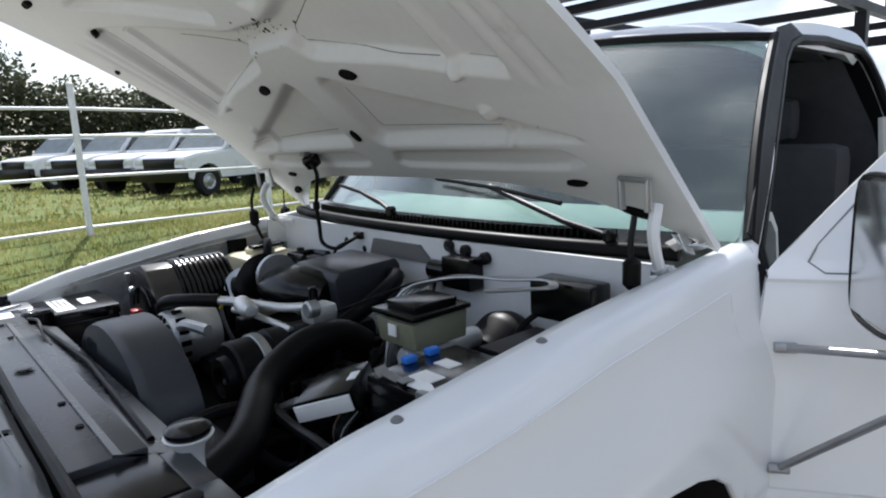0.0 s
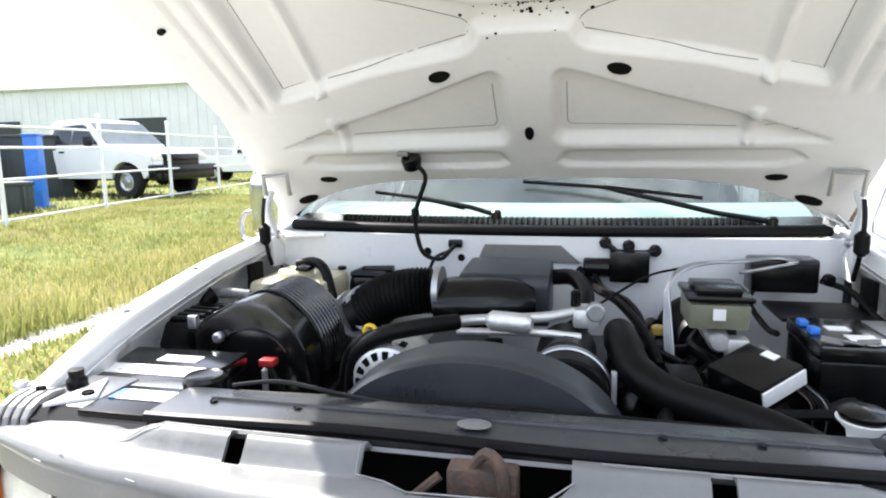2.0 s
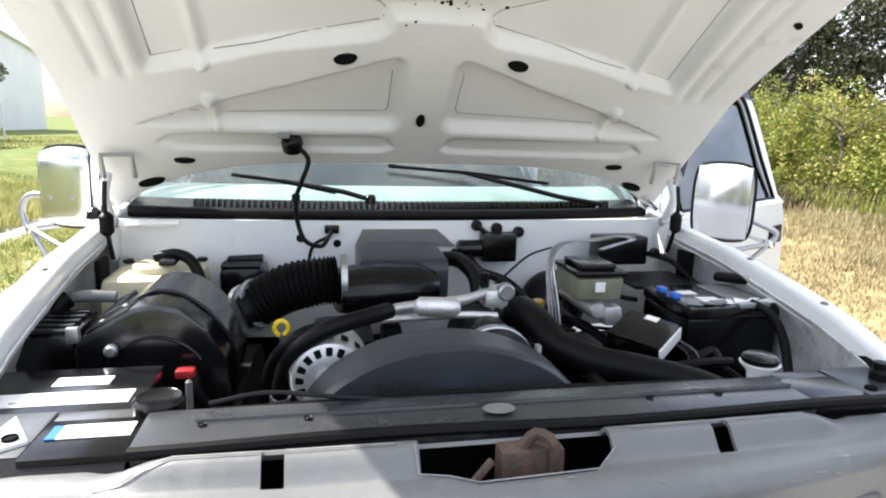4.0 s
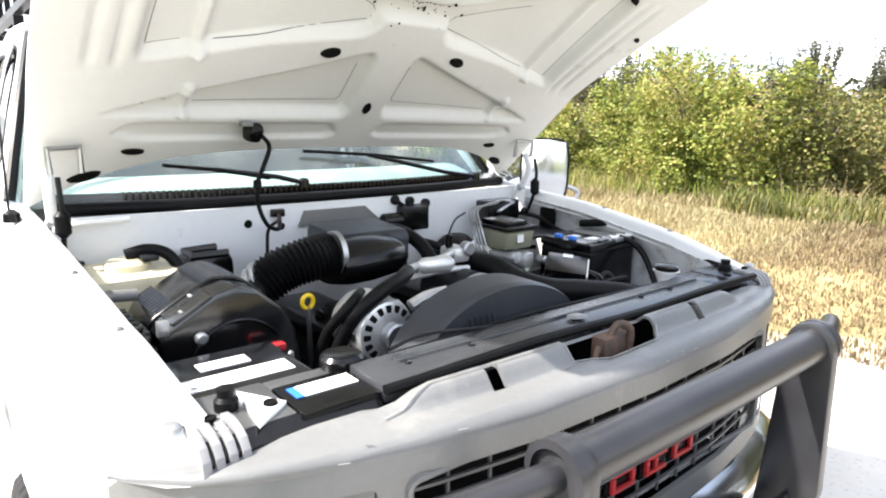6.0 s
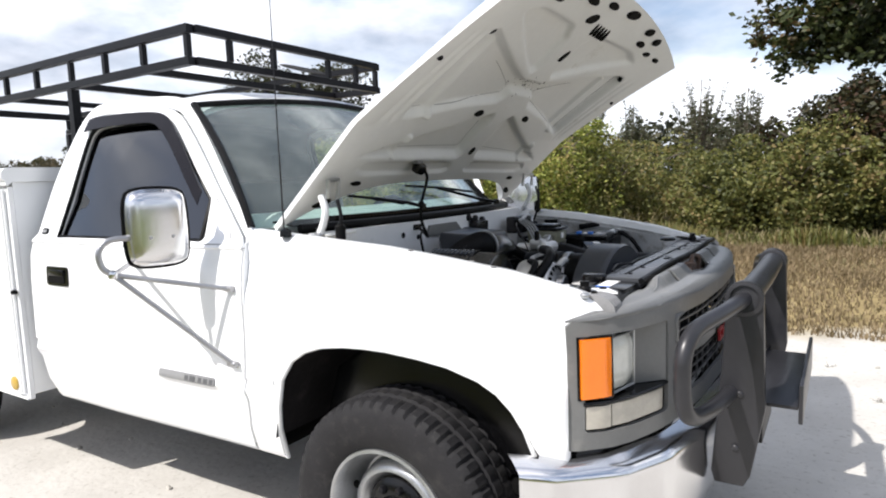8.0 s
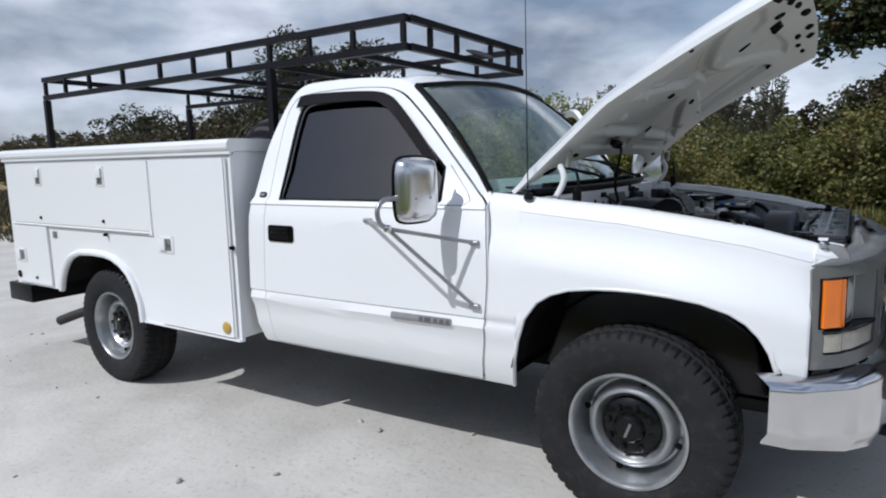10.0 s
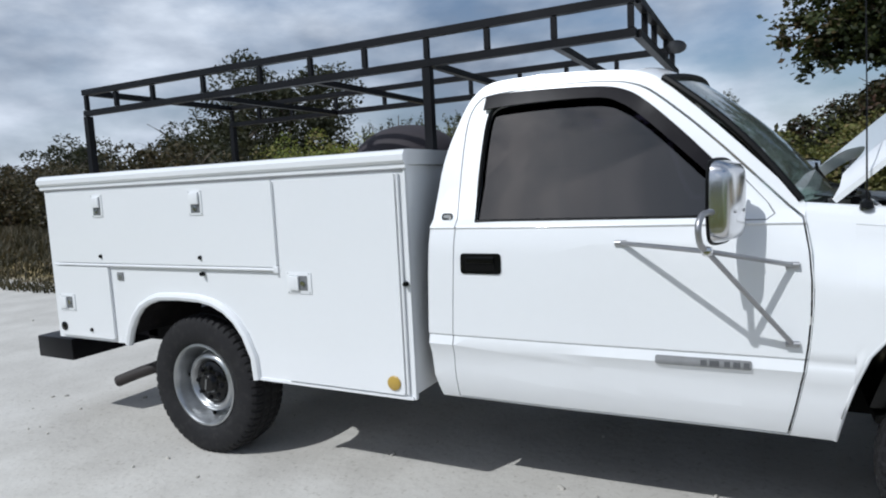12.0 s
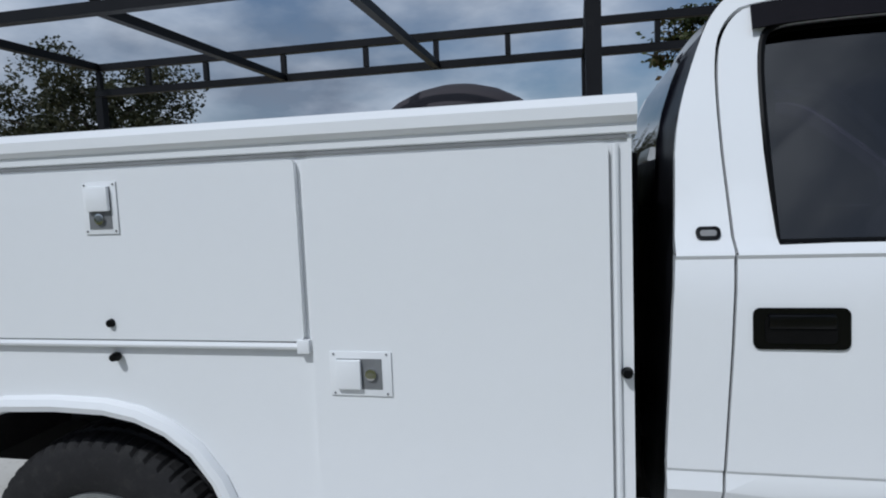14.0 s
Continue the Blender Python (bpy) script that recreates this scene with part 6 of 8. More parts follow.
    head = grid(20, 20, lambda u, v: Vector((rounded(u, v, 0.10, 0.13)[0], -0.052 * (1 - (abs(2 * u - 1)) ** 6) ** 0.5 * (1 - (abs(2 * v - 1)) ** 7) ** 0.5 - 0.008 * (1 - (2 * u - 1) ** 2), rounded(u, v, 0.10, 0.13)[1])))
    for f in [head.faces.new([v for v in rim]) for rim in [outer_loop(head, 20)]]:
        f.smooth = False
    bmesh.ops.transform(head, matrix=turn, verts=head.verts)
    mirror = part("door_mirror", flip(head), MIRROR, truck, "large chromed towing mirror on tubular arms")
    gl = bmesh.new()
    box(gl, -0.09, 0.09, 0.001, 0.005, -0.12, 0.12, 0.002)
    bmesh.ops.transform(gl, matrix=turn, verts=gl.verts)
    part("mirror_glass", flip(gl), MIRROR, mirror)
    rim = [turn @ Vector((rounded(u, v, 0.103, 0.133)[0], 0.0, rounded(u, v, 0.103, 0.133)[1])) for u, v in [(k / 8, 0) for k in range(8)] + [(1, k / 8) for k in range(8)] + [(1 - k / 8, 1) for k in range(8)] + [(0, 1 - k / 8) for k in range(9)]]
    part("mirror_rim", flip(tube(bmesh.new(), rim, 0.005, 8)), BLACK_RUBBER, mirror)
    for dx in (-0.035, 0.035):
        part("screw", flip(lathe([(0.006, 0), (0.005, 0.004), (0, 0.005)], turn @ pose(dx, -0.058, -0.03, 90, 0, 0), 10)), ARM, mirror)
    for end in feet:
        part("arm", flip(tube(bmesh.new(), [c, end], 0.0085, 10)), ARM, mirror)
        along = Vector((0.02, 0, 0)) if side > 0 else SWING.to_3x3() @ Vector((0.02, 0, 0))
        part("foot", flip(tube(bmesh.new(), [Vector(end) - along, Vector(end) + along], 0.011, 10)), ARM, mirror)
    part("hoop", flip(tube(bmesh.new(), hoop, 0.010, 12, smooth=5)), ARM, mirror)
    part("knuckle", flip(lathe([(0, -0.016), (0.014, -0.012), (0.018, 0), (0.014, 0.012), (0, 0.016)], pose(*c), 16)), CHROME, mirror)
    # sill step and weather strips
    part("windscreen_trim", flip(tube(bmesh.new(), [shield_at(u, 0.995) + Vector((0.0, 0.006, 0.004)) for u in np.linspace(0, 1, 10)], 0.014, 8)), BLACK_RUBBER, truck)
part("windscreen_trim", tube(bmesh.new(), [shield_at(0.99, v) + Vector((0, 0, 0.006)) for v in np.linspace(0, 1, 20)], 0.012, 8), BLACK_RUBBER, truck)

# inside of the cab
part("dashboard", grid(8, 20, lambda u, v: Vector((0.50 + 0.15 * (v * 2 - 1) ** 2 + (0.38 - 0.1 * (v * 2 - 1) ** 2) * u, -0.80 + 1.60 * v, 1.243 + 0.045 * math.sin(math.pi * min(1.0, u * 0.75)) - 0.2 * smooth(0.8, 1.0, u)))), DASH, truck, "dashboard top whitened for the windscreen's pale glare", solid=0.02)
seat = part("bench_seat", cubes((1.15, 1.65, -0.72, 0.72, 0.75, 0.92), bevel=0.05), CLOTH, truck, "dark cloth bench seat")
part("backrest", cubes((1.60, 1.76, -0.72, 0.72, 0.90, 1.42), bevel=0.05), CLOTH, seat)
for y in (-0.42, 0.42):
    part("headrest", cubes((1.66, 1.76, y - 0.13, y + 0.13, 1.43, 1.58), bevel=0.04), CLOTH, seat)
part("steering_wheel", tube(bmesh.new(), [Vector((1.03, -0.38, 1.14)) + Matrix.Rotation(radians(-28), 3, "Y") @ Vector((0, 0.19 * math.cos(a), 0.19 * math.sin(a))) for a in np.linspace(0, 2 * math.pi, 33)], 0.015, 8), BLACK_PLASTIC, truck)
part("rear_view_mirror", lathe([(0, -0.03), (0.10, -0.024), (0.11, 0), (0.10, 0.02), (0, 0.03)], pose(1.165, 0.005, 1.712, 0, 90, 0) @ Matrix.Diagonal((0.45, 1, 0.6, 1)), 24), BLACK_PLASTIC, truck, "dark rear-view mirror")
part("seat_belt", tube(bmesh.new(), [(1.72, -0.80, 1.50), (1.70, -0.82, 1.30), (1.66, -0.83, 1.05)], 0.014, 6), BELT, truck)

# cowl, wipers, antenna
def cowl_x(y):
    return 0.385 + 0.10 * (abs(y) / 0.8) ** 2.2


part("cowl_seal", tube(bmesh.new(), [(cowl_x(y) - 0.012, y, 1.243) for y in np.linspace(-0.77, 0.77, 30)], 0.017, 10), BLACK_RUBBER, truck, "thick black cowl seal")
part("cowl_panel", grid(5, 40, lambda u, v: Vector((cowl_x(-0.78 + 1.56 * v) + 0.105 * u, -0.78 + 1.56 * v, 1.255 + 0.014 * u))), BLACK_PLASTIC, truck, "black cowl grille", solid=0.006)
for k in range(74):
    y = -0.60 + 1.2 * k / 73
    part("cowl_louvre", cubes((cowl_x(y) + 0.018, cowl_x(y) + 0.062, y - 0.003, y + 0.003, 1.258, 1.276), bevel=0), BLACK_PLASTIC, truck)
for (px, py, pz), (tx, ty, tz), bx, by in (((0.405, 0.115, 1.284), (0.478, 0.50, 1.345), 0.47, 0.30), ((0.44, -0.62, 1.268), (0.535, 0.05, 1.372), 0.49, -0.30)):
    w = part("wiper", tube(bmesh.new(), [(px, py, pz), (px + 0.02, py + (ty - py) * 0.2, pz + 0.02), (tx - 0.012, ty - (ty - py) * 0.35, tz + 0.004 - 0.02)], 0.0075, 8), BLACK_STEEL, truck, "black windscreen wiper")
    part("blade", tube(bmesh.new(), [(tx - 0.045, ty - (ty - py) * 0.75, tz - 0.045), (tx - 0.02, ty - (ty - py) * 0.4, tz - 0.018), (tx, ty, tz)], 0.006, 6), BLACK_RUBBER, w)
    part("pivot", lathe([(0.016, -0.012), (0.016, 0.008), (0.01, 0.014), (0, 0.014)], pose(px, py, pz), 16), BLACK_PLASTIC, w)
part("antenna", tube(bmesh.new(), [(0.445, 0.86, 1.225), (0.452, 0.855, 1.6), (0.465, 0.84, 2.1)], [0.003, 0.002, 0.0015], 8), BLACK_STEEL, truck, "thin whip antenna")
part("antenna_base", lathe([(0.02, 0), (0.018, 0.02), (0.006, 0.03), (0, 0.03)], pose(0.445, 0.855, 1.225), 16), BLACK_PLASTIC, truck)
# added black block: closes the gap so that it reads as shaded
part("gap_shade_block", cubes((1.995, 2.045, -0.48, 0.48, 0.50, 1.42), bevel=0.004), BLACK_RUBBER, truck, "black block added to keep the gap behind the cab dark")
part("front_plate_bar", cubes((-0.895, -0.881, -0.15, 0.15, 0.52, 0.62), bevel=0.002), BLACK_STEEL, truck)

# ---- service body details ----
def compartment(x0, x1, z0, z1, side, label):
    d = part("compartment_door", sheet(round_rect(x0, x1, z0, z1, 0.012, 3), [], [], [], lambda x, z: Vector((x, BY + 0.016, z))), WHITE, truck, label, solid=0.0155, at=None)
    if side < 0:
        mirrored_mesh(d)
    return d


def mirrored_mesh(ob):
    for v in ob.data.vertices:
        v.co.y = -v.co.y
    ob.data.flip_normals()


def latch(d, x, z, upright, side):
    """A paddle latch in a recessed plate, with its lock."""
    yy = BY + 0.016
    w, h = (0.046, 0.062) if upright else (0.072, 0.050)
    plate = part("latch_plate", cubes((x - w, x + w, yy + 0.0005, yy + 0.004, z - h, z + h), bevel=0.002), WHITE, d)
    made = [plate]
    if upright:
        made.append(part("latch_well", cubes((x - 0.031, x + 0.031, yy + 0.0042, yy + 0.005, z - 0.050, z + 0.050), bevel=0), WELL, d))
        made.append(part("paddle", cubes((x - 0.030, x + 0.030, yy + 0.005, yy + 0.016, z - 0.008, z + 0.050), bevel=0.004), WHITE, d))
        made.append(part("lock", lathe([(0.013, 0), (0.013, 0.006), (0.006, 0.007), (0, 0.006)], pose(x, yy + 0.005, z - 0.026, -90, 0, 0), 16), CHROME, d))
    else:
        made.append(part("latch_well", cubes((x - 0.050, x + 0.054, yy + 0.0042, yy + 0.005, z - 0.034, z + 0.034), bevel=0), WELL, d))
        made.append(part("paddle", cubes((x - 0.004, x + 0.054, yy + 0.005, yy + 0.016, z - 0.033, z + 0.033), bevel=0.004), WHITE, d))
        made.append(part("lock", lathe([(0.013, 0), (0.013, 0.006), (0.006, 0.007), (0, 0.006)], pose(x - 0.026, yy + 0.005, z, -90, 0, 0), 16), CHROME, d))
    for a in (-1, 1):
        for b in (-1, 1):
            made.append(part("rivet", lathe([(0.003, 0), (0.002, 0.002), (0, 0.002)], pose(x + a * w * 0.85, yy + 0.004, z + b * h * 0.88, -90, 0, 0), 8), GREY_TRIM, d))
    if side < 0:
        for o in made:
            mirrored_mesh(o)


for side in (1, -1):
    flip = (lambda b: b) if side > 0 else mirrored
    d1 = compartment(2.095, 2.742, 0.470, 1.418, side, "tall white compartment door")
    latch(d1, 2.631, 0.942, False, side)
    d2 = compartment(2.762, 4.470, 1.012, 1.418, side, "long white flip-down compartment door")
    latch(d2, 3.258, 1.328, True, side)
    latch(d2, 4.03, 1.330, True, side)
    d3 = compartment(3.995, 4.490, 0.575, 0.988, side, "small white rear compartment door")
    latch(d3, 4.39, 0.775, False, side)
    part("hinge_rod", flip(tube(bmesh.new(), [(2.765, BY + 0.012, 1.0), (4.475, BY + 0.012, 1.0)], 0.008, 8)), WHITE, d2)
    part("hinge_end", flip(cubes((2.748, 2.778, BY + 0.002, BY + 0.022, 0.985, 1.016), bevel=0.003)), WHITE, d2)
    part("hinge_rod", flip(tube(bmesh.new(), [(2.082, BY + 0.008, 0.475), (2.082, BY + 0.008, 1.415)], 0.007, 8)), WHITE, d1)
    for x, z in ((3.257, 1.052), (3.257, 0.968), (4.04, 1.05), (4.19, 0.62), (2.064, 0.955)):
        part("rubber_stop", flip(lathe([(0.010, 0), (0.012, 0.006), (0.009, 0.022), (0, 0.023)], pose(x, BY + 0.004, z, -90, 0, 0), 12)), BLACK_RUBBER, truck)
    part("reflector", flip(lathe([(0.032, 0), (0.032, 0.006), (0.028, 0.009), (0, 0.010)], pose(2.146, BY + 0.016, 0.520, -90, 0, 0), 28)), GOLD, truck, "round amber reflector")
    part("rear_reflector", flip(lathe([(0.026, 0), (0.026, 0.006), (0.022, 0.009), (0, 0.010)], pose(4.445, BY + 0.016, 0.628, -90, 0, 0), 28)), BLACK_PLASTIC, truck)
    fuel = part("fuel_lock_plate", flip(cubes((3.885, 3.935, BY + 0.001, BY + 0.006, 0.915, 0.960), bevel=0.002)), GREY_TRIM, truck, "small grey lock plate")
    part("lock", flip(cubes((3.898, 3.922, BY + 0.006, BY + 0.010, 0.925, 0.950), bevel=0.002)), STEEL, fuel)
    part("body_skirt", flip(cubes((2.06, 2.94, BY - 0.02, BY + 0.008, 0.448, 0.462), bevel=0.002)), WHITE, truck)
    part("top_gutter", flip(cubes((2.06, 4.52, BY + 0.001, BY + 0.006, 1.424, 1.434), bevel=0.002)), GREY_TRIM, truck)
part("rear_bumper", cubes((4.62, 4.98, -0.86, 0.86, 0.36, 0.50), bevel=0.01), BLACK_STEEL, truck, "black rear step bumper")
part("bumper_arm", cubes((4.40, 4.62, -0.40, -0.32, 0.42, 0.49)), BLACK_STEEL, truck)
part("bumper_arm", cubes((4.40, 4.62, 0.32, 0.40, 0.42, 0.49)), BLACK_STEEL, truck)
part("exhaust_pipe", tube(bmesh.new(), [(2.6, 0.5, 0.42), (3.1, 0.62, 0.40), (3.7, 0.72, 0.42), (3.95, 0.82, 0.36), (4.14, 0.90, 0.29)], 0.034, 14, smooth=5), EXHAUST, truck, "rusty brown exhaust pipe")

# round tank in the bed, and beacon bracket on the rack
TANK = material("dusty_brown_tank", (0.032, 0.026, 0.030), 0.8, vary=0.15, scale=3, fine=40)
tank = tagged(new("drum_tank"), "dark round-topped tank standing in the truck bed", "tank")
part("tank_body", lathe([(0, 0.75), (0.30, 0.752), (0.312, 0.78), (0.312, 1.50), (0.302, 1.555), (0.27, 1.605), (0.22, 1.645), (0.15, 1.680), (0.08, 1.699), (0, 1.705)], pose(2.56, 0.05, 0.0), 48), TANK, tank, sharp=80)
part("tank_rim", lathe([(0.312, 1.44), (0.32, 1.45), (0.32, 1.47), (0.312, 1.48)], pose(2.56, 0.05, 0.0), 40), BLACK_PLASTIC, tank)

# ---- surroundings ----
def leaf_material(name, stops, rough=0.6):
    m = bpy.data.materials.new(name)
    m.use_nodes = True
    nt, n = m.node_tree, m.node_tree.nodes
    b = n["Principled BSDF"]
    geo, ramp, co, ns = n.new("ShaderNodeNewGeometry"), n.new("ShaderNodeValToRGB"), n.new("ShaderNodeTexCoord"), n.new("ShaderNodeTexNoise")
    ns.inputs["Scale"].default_value, ns.inputs["Detail"].default_value = 0.8, 5.0
    nt.links.new(co.outputs["Object"], ns.inputs["Vector"])
    mix = n.new("ShaderNodeMath")
    mix.operation = "MULTIPLY_ADD"
    mix.inputs[1].default_value = 0.55
    nt.links.new(geo.outputs["Random Per Island"], mix.inputs[0])
    sub = n.new("ShaderNodeMath")
    sub.operation = "SUBTRACT"
    sub.inputs[1].default_value = 0.27
    nt.links.new(ns.outputs["Fac"], sub.inputs[0])
    nt.links.new(sub.outputs[0], mix.inputs[2])
    while len(ramp.color_ramp.elements) < len(stops):
        ramp.color_ramp.elements.new(0.5)
    for e, (p, c) in zip(ramp.color_ramp.elements, stops):
        e.position, e.color = p, (*c, 1)
    nt.links.new(mix.outputs[0], ramp.inputs["Fac"])
    nt.links.new(ramp.outputs["Color"], b.inputs["Base Color"])
    b.inputs["Roughness"].default_value = rough
    tr, add = n.new("ShaderNodeBsdfTranslucent"), n.new("ShaderNodeMixShader")
    add.inputs["Fac"].default_value = 0.35
    nt.links.new(ramp.outputs["Color"], tr.inputs["Color"])
    nt.links.new(b.outputs["BSDF"], add.inputs[1])
    nt.links.new(tr.outputs["BSDF"], add.inputs[2])
    nt.links.new(add.outputs["Shader"], n["Material Output"].inputs["Surface"])
    return m


BUSH = leaf_material("bush_leaves", [(0.1, (0.045, 0.066, 0.013)), (0.33, (0.135, 0.175, 0.030)), (0.58, (0.29, 0.32, 0.058)), (0.85, (0.40, 0.31, 0.12))])
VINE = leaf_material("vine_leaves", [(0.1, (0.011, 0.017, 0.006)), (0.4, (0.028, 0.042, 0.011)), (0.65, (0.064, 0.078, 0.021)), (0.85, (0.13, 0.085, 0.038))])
THICKET = leaf_material("thicket_leaves", [(0.1, (0.030, 0.036, 0.011)), (0.36, (0.088, 0.102, 0.024)), (0.62, (0.19, 0.19, 0.05)), (0.85, (0.23, 0.165, 0.068))])
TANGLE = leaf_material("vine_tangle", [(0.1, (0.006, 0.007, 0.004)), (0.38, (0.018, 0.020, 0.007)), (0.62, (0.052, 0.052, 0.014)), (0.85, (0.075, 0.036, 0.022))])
FAR = leaf_material("tree_leaves", [(0.1, (0.016, 0.020, 0.009)), (0.5, (0.038, 0.044, 0.018)), (0.9, (0.085, 0.078, 0.036))])
BROWN = leaf_material("brown_brush", [(0.1, (0.018, 0.016, 0.008)), (0.4, (0.045, 0.042, 0.018)), (0.65, (0.09, 0.075, 0.035)), (0.85, (0.14, 0.10, 0.05))])
# tree leaf colours lifted and greyed, so distance haze sits in the colour
WOODS = leaf_material("hazy_woods", [(0.1, (0.030, 0.036, 0.020)), (0.5, (0.070, 0.082, 0.042)), (0.9, (0.13, 0.13, 0.075))])
RUSSET = leaf_material("brown_dry_grass", [(0.1, (0.080, 0.060, 0.030)), (0.4, (0.185, 0.138, 0.072)), (0.7, (0.30, 0.23, 0.135)), (0.95, (0.10, 0.115, 0.035))], 0.8)
STRAW = leaf_material("dry_grass", [(0.1, (0.13, 0.11, 0.05)), (0.4, (0.28, 0.23, 0.115)), (0.7, (0.42, 0.36, 0.215)), (0.95, (0.17, 0.185, 0.065))], 0.8)
GRASS = leaf_material("green_grass", [(0.1, (0.12, 0.14, 0.035)), (0.4, (0.27, 0.285, 0.08)), (0.65, (0.42, 0.38, 0.15)), (0.95, (0.52, 0.45, 0.24))], 0.8)
BARK = material("bark", (0.12, 0.10, 0.08), 0.9, vary=0.35, scale=9, fine=60, bump=0.6)
PIPE_WHITE = material("white_pipe_paint", (0.72, 0.73, 0.73), 0.45, vary=0.08, scale=6, fine=50, dirt=(0.40, 0.37, 0.33), dirt_at=0.66)
CAR_WHITE = material("car_white", (0.78, 0.79, 0.80), 0.3, vary=0.03, scale=2, fine=20, coat=0.3)
SHED = material("metal_siding", (0.70, 0.71, 0.72), 0.55, vary=0.06, scale=0.6, fine=6)
SHED_ROOF = material("metal_roof", (0.76, 0.77, 0.78), 0.5, vary=0.05, scale=0.5, fine=6)
CONTAINER = material("dark_green_steel", (0.035, 0.045, 0.045), 0.6, vary=0.25, scale=3, fine=30)
CAR_GLASS = material("car_glass", (0.13, 0.155, 0.165), 0.08, vary=0.2, scale=3, fine=20)
CAR_SIDE = material("dark_car_glass", (0.02, 0.024, 0.028), 0.08, vary=0.2, scale=3, fine=20)
rng = np.random.default_rng(7)


def leaf_net(points, size, flat=0.5, long=1.6):
    """Small pointed leaves at the points, each turned its own way."""
    n = len(points)
    a = rng.normal(size=(n, 3))
    a[:, 2] *= flat
    a /= np.linalg.norm(a, axis=1)[:, None] + 1e-9
    b = rng.normal(size=(n, 3))
    b -= (b * a).sum(1)[:, None] * a
    b /= np.linalg.norm(b, axis=1)[:, None] + 1e-9
    s = size * rng.uniform(0.6, 1.4, n)[:, None]
    droop = np.zeros((n, 3))
    droop[:, 2] = -0.25
    p = points
    v = np.stack([p - a * s * long / 2, p + b * s * 0.5 + droop * s * 0.2, p + a * s * long / 2 + droop * s, p - b * s * 0.5 + droop * s * 0.2], 1).reshape(-1, 3)
    f = np.arange(n * 4).reshape(-1, 4)
    return v, f


def crown_points(n, centre, radii, lumps, seed, low=0.0):
    """Points in a ragged cluster of lumps about an ellipsoid."""
    r = np.random.default_rng(seed)
    c = []
    for _ in range(lumps):
        d = r.normal(size=3)
        d /= np.linalg.norm(d)
        c.append(d * r.uniform(0.35, 0.95))
    c = np.array(c)
    which = r.integers(0, lumps, n)
    rad = r.uniform(0.13, 0.40, lumps)
    d = r.normal(size=(n, 3))
    d /= np.linalg.norm(d, axis=1)[:, None]
    q = c[which] + d * (rad[which] * r.uniform(0.45, 1.08, n) ** 0.6)[:, None]
    p = np.array(centre) + q * np.array(radii)
    return p[p[:, 2] > low]


def net_object(name, v, f, mat, parent=None, label=""):
    me = bpy.data.meshes.new(name)
    me.from_pydata(v.tolist(), [], f if isinstance(f, list) else f.tolist())
    me.materials.append(mat)
    ob = new(name, me)
    if parent:
        ob.parent = parent
    if label:
        ob["label"] = label
    return ob


def tree(name, x, y, h, crown_r, n, size, mat, label, category, seed, trunk=0.12, base=0.35, lumps=40, group=""):
    """Trunk with limbs, and a crown of many small leaves."""
    r = random.Random(seed)
    z0 = ground_z(x, y)
    t = tagged(new(name), label, category, group)
    zc = h * (1 + base) / 2
    bm = bmesh.new()
    top = (x + r.uniform(-0.2, 0.2), y + r.uniform(-0.2, 0.2), z0 + h * 0.8)
    tube(bm, [(x, y, z0 - 0.1), (x + r.uniform(-0.1, 0.1), y, z0 + h * 0.35), top], [trunk, trunk * 0.75, trunk * 0.3], 8, smooth=4)
    for k in range(9):
        a, hh = r.uniform(0, 6.28), r.uniform(0.25, 0.65) * h
        e = Vector((x + crown_r * 0.75 * math.cos(a), y + crown_r * 0.75 * math.sin(a), z0 + min(h * 0.92, hh + r.uniform(0.1, 0.35) * h)))
        s = Vector((x, y, z0 + hh))
        tube(bm, [s, s.lerp(e, 0.5) + Vector((0, 0, 0.04 * h)), e], [trunk * 0.45, trunk * 0.3, trunk * 0.1], 6, smooth=3)
    part("trunk", bm, BARK, t)
    pts = crown_points(n, (x, y, z0 + zc), (crown_r, crown_r, h * (1 - base) / 2), lumps, seed, z0 + 0.05)
    v, f = leaf_net(pts, size)
    net_object("crown", v, f, mat, t)
    return t


# hedge of bushes behind the driver's side
for k in range(13):
    x = 13.5 - 1.55 * k + 0.5 * math.sin(2.1 * k)
    y = -10.6 - 0.7 * math.cos(1.7 * k) - 0.05 * abs(x)
    h = 2.25 + 0.25 * math.sin(1.3 * k + 0.5) + (0.25 if k % 4 == 1 else 0) + 0.27 * smooth(2.6, 4.0, x) + 0.15 * smooth(6.0, 8.5, x) - 0.42 * smooth(3.4, 1.8, x)
    tree("bush", x, y, h, 1.45, 15000, 0.046, BUSH if x > 3.2 else THICKET, "dense yellow-green bush beyond the dry grass", "bush", 20 + k, trunk=0.04, base=-0.25, lumps=44, group="bushes along the lot")
for k in range(9):
    x = 18 - 2.1 * k
    y = -15.0 + 0.8 * math.sin(2.7 * k)
    tree("bush", x, y, (2.75 + 0.35 * math.sin(1.9 * k)) * (1 - 0.34 * smooth(4.6, 2.8, x)), 1.7, 9000, 0.062, THICKET, "tall ragged bush behind the hedge", "bush", 60 + k, trunk=0.06, base=-0.1, lumps=45, group="bushes along the lot")
# dark brush farther along, beyond the tail of the truck
for k in range(13):
    x = 15.5 + 2.3 * k
    y = -9.6 - 0.22 * (x - 15) + 0.7 * math.sin(2.3 * k)
    tree("bush", x, y, 2.9 + 0.5 * math.sin(1.7 * k + 1), 1.8, 6500, 0.085, BROWN, "dark brown brush at the far end of the lot", "bush", 140 + k, trunk=0.05, base=-0.2, lumps=44, group="brush beyond the truck")
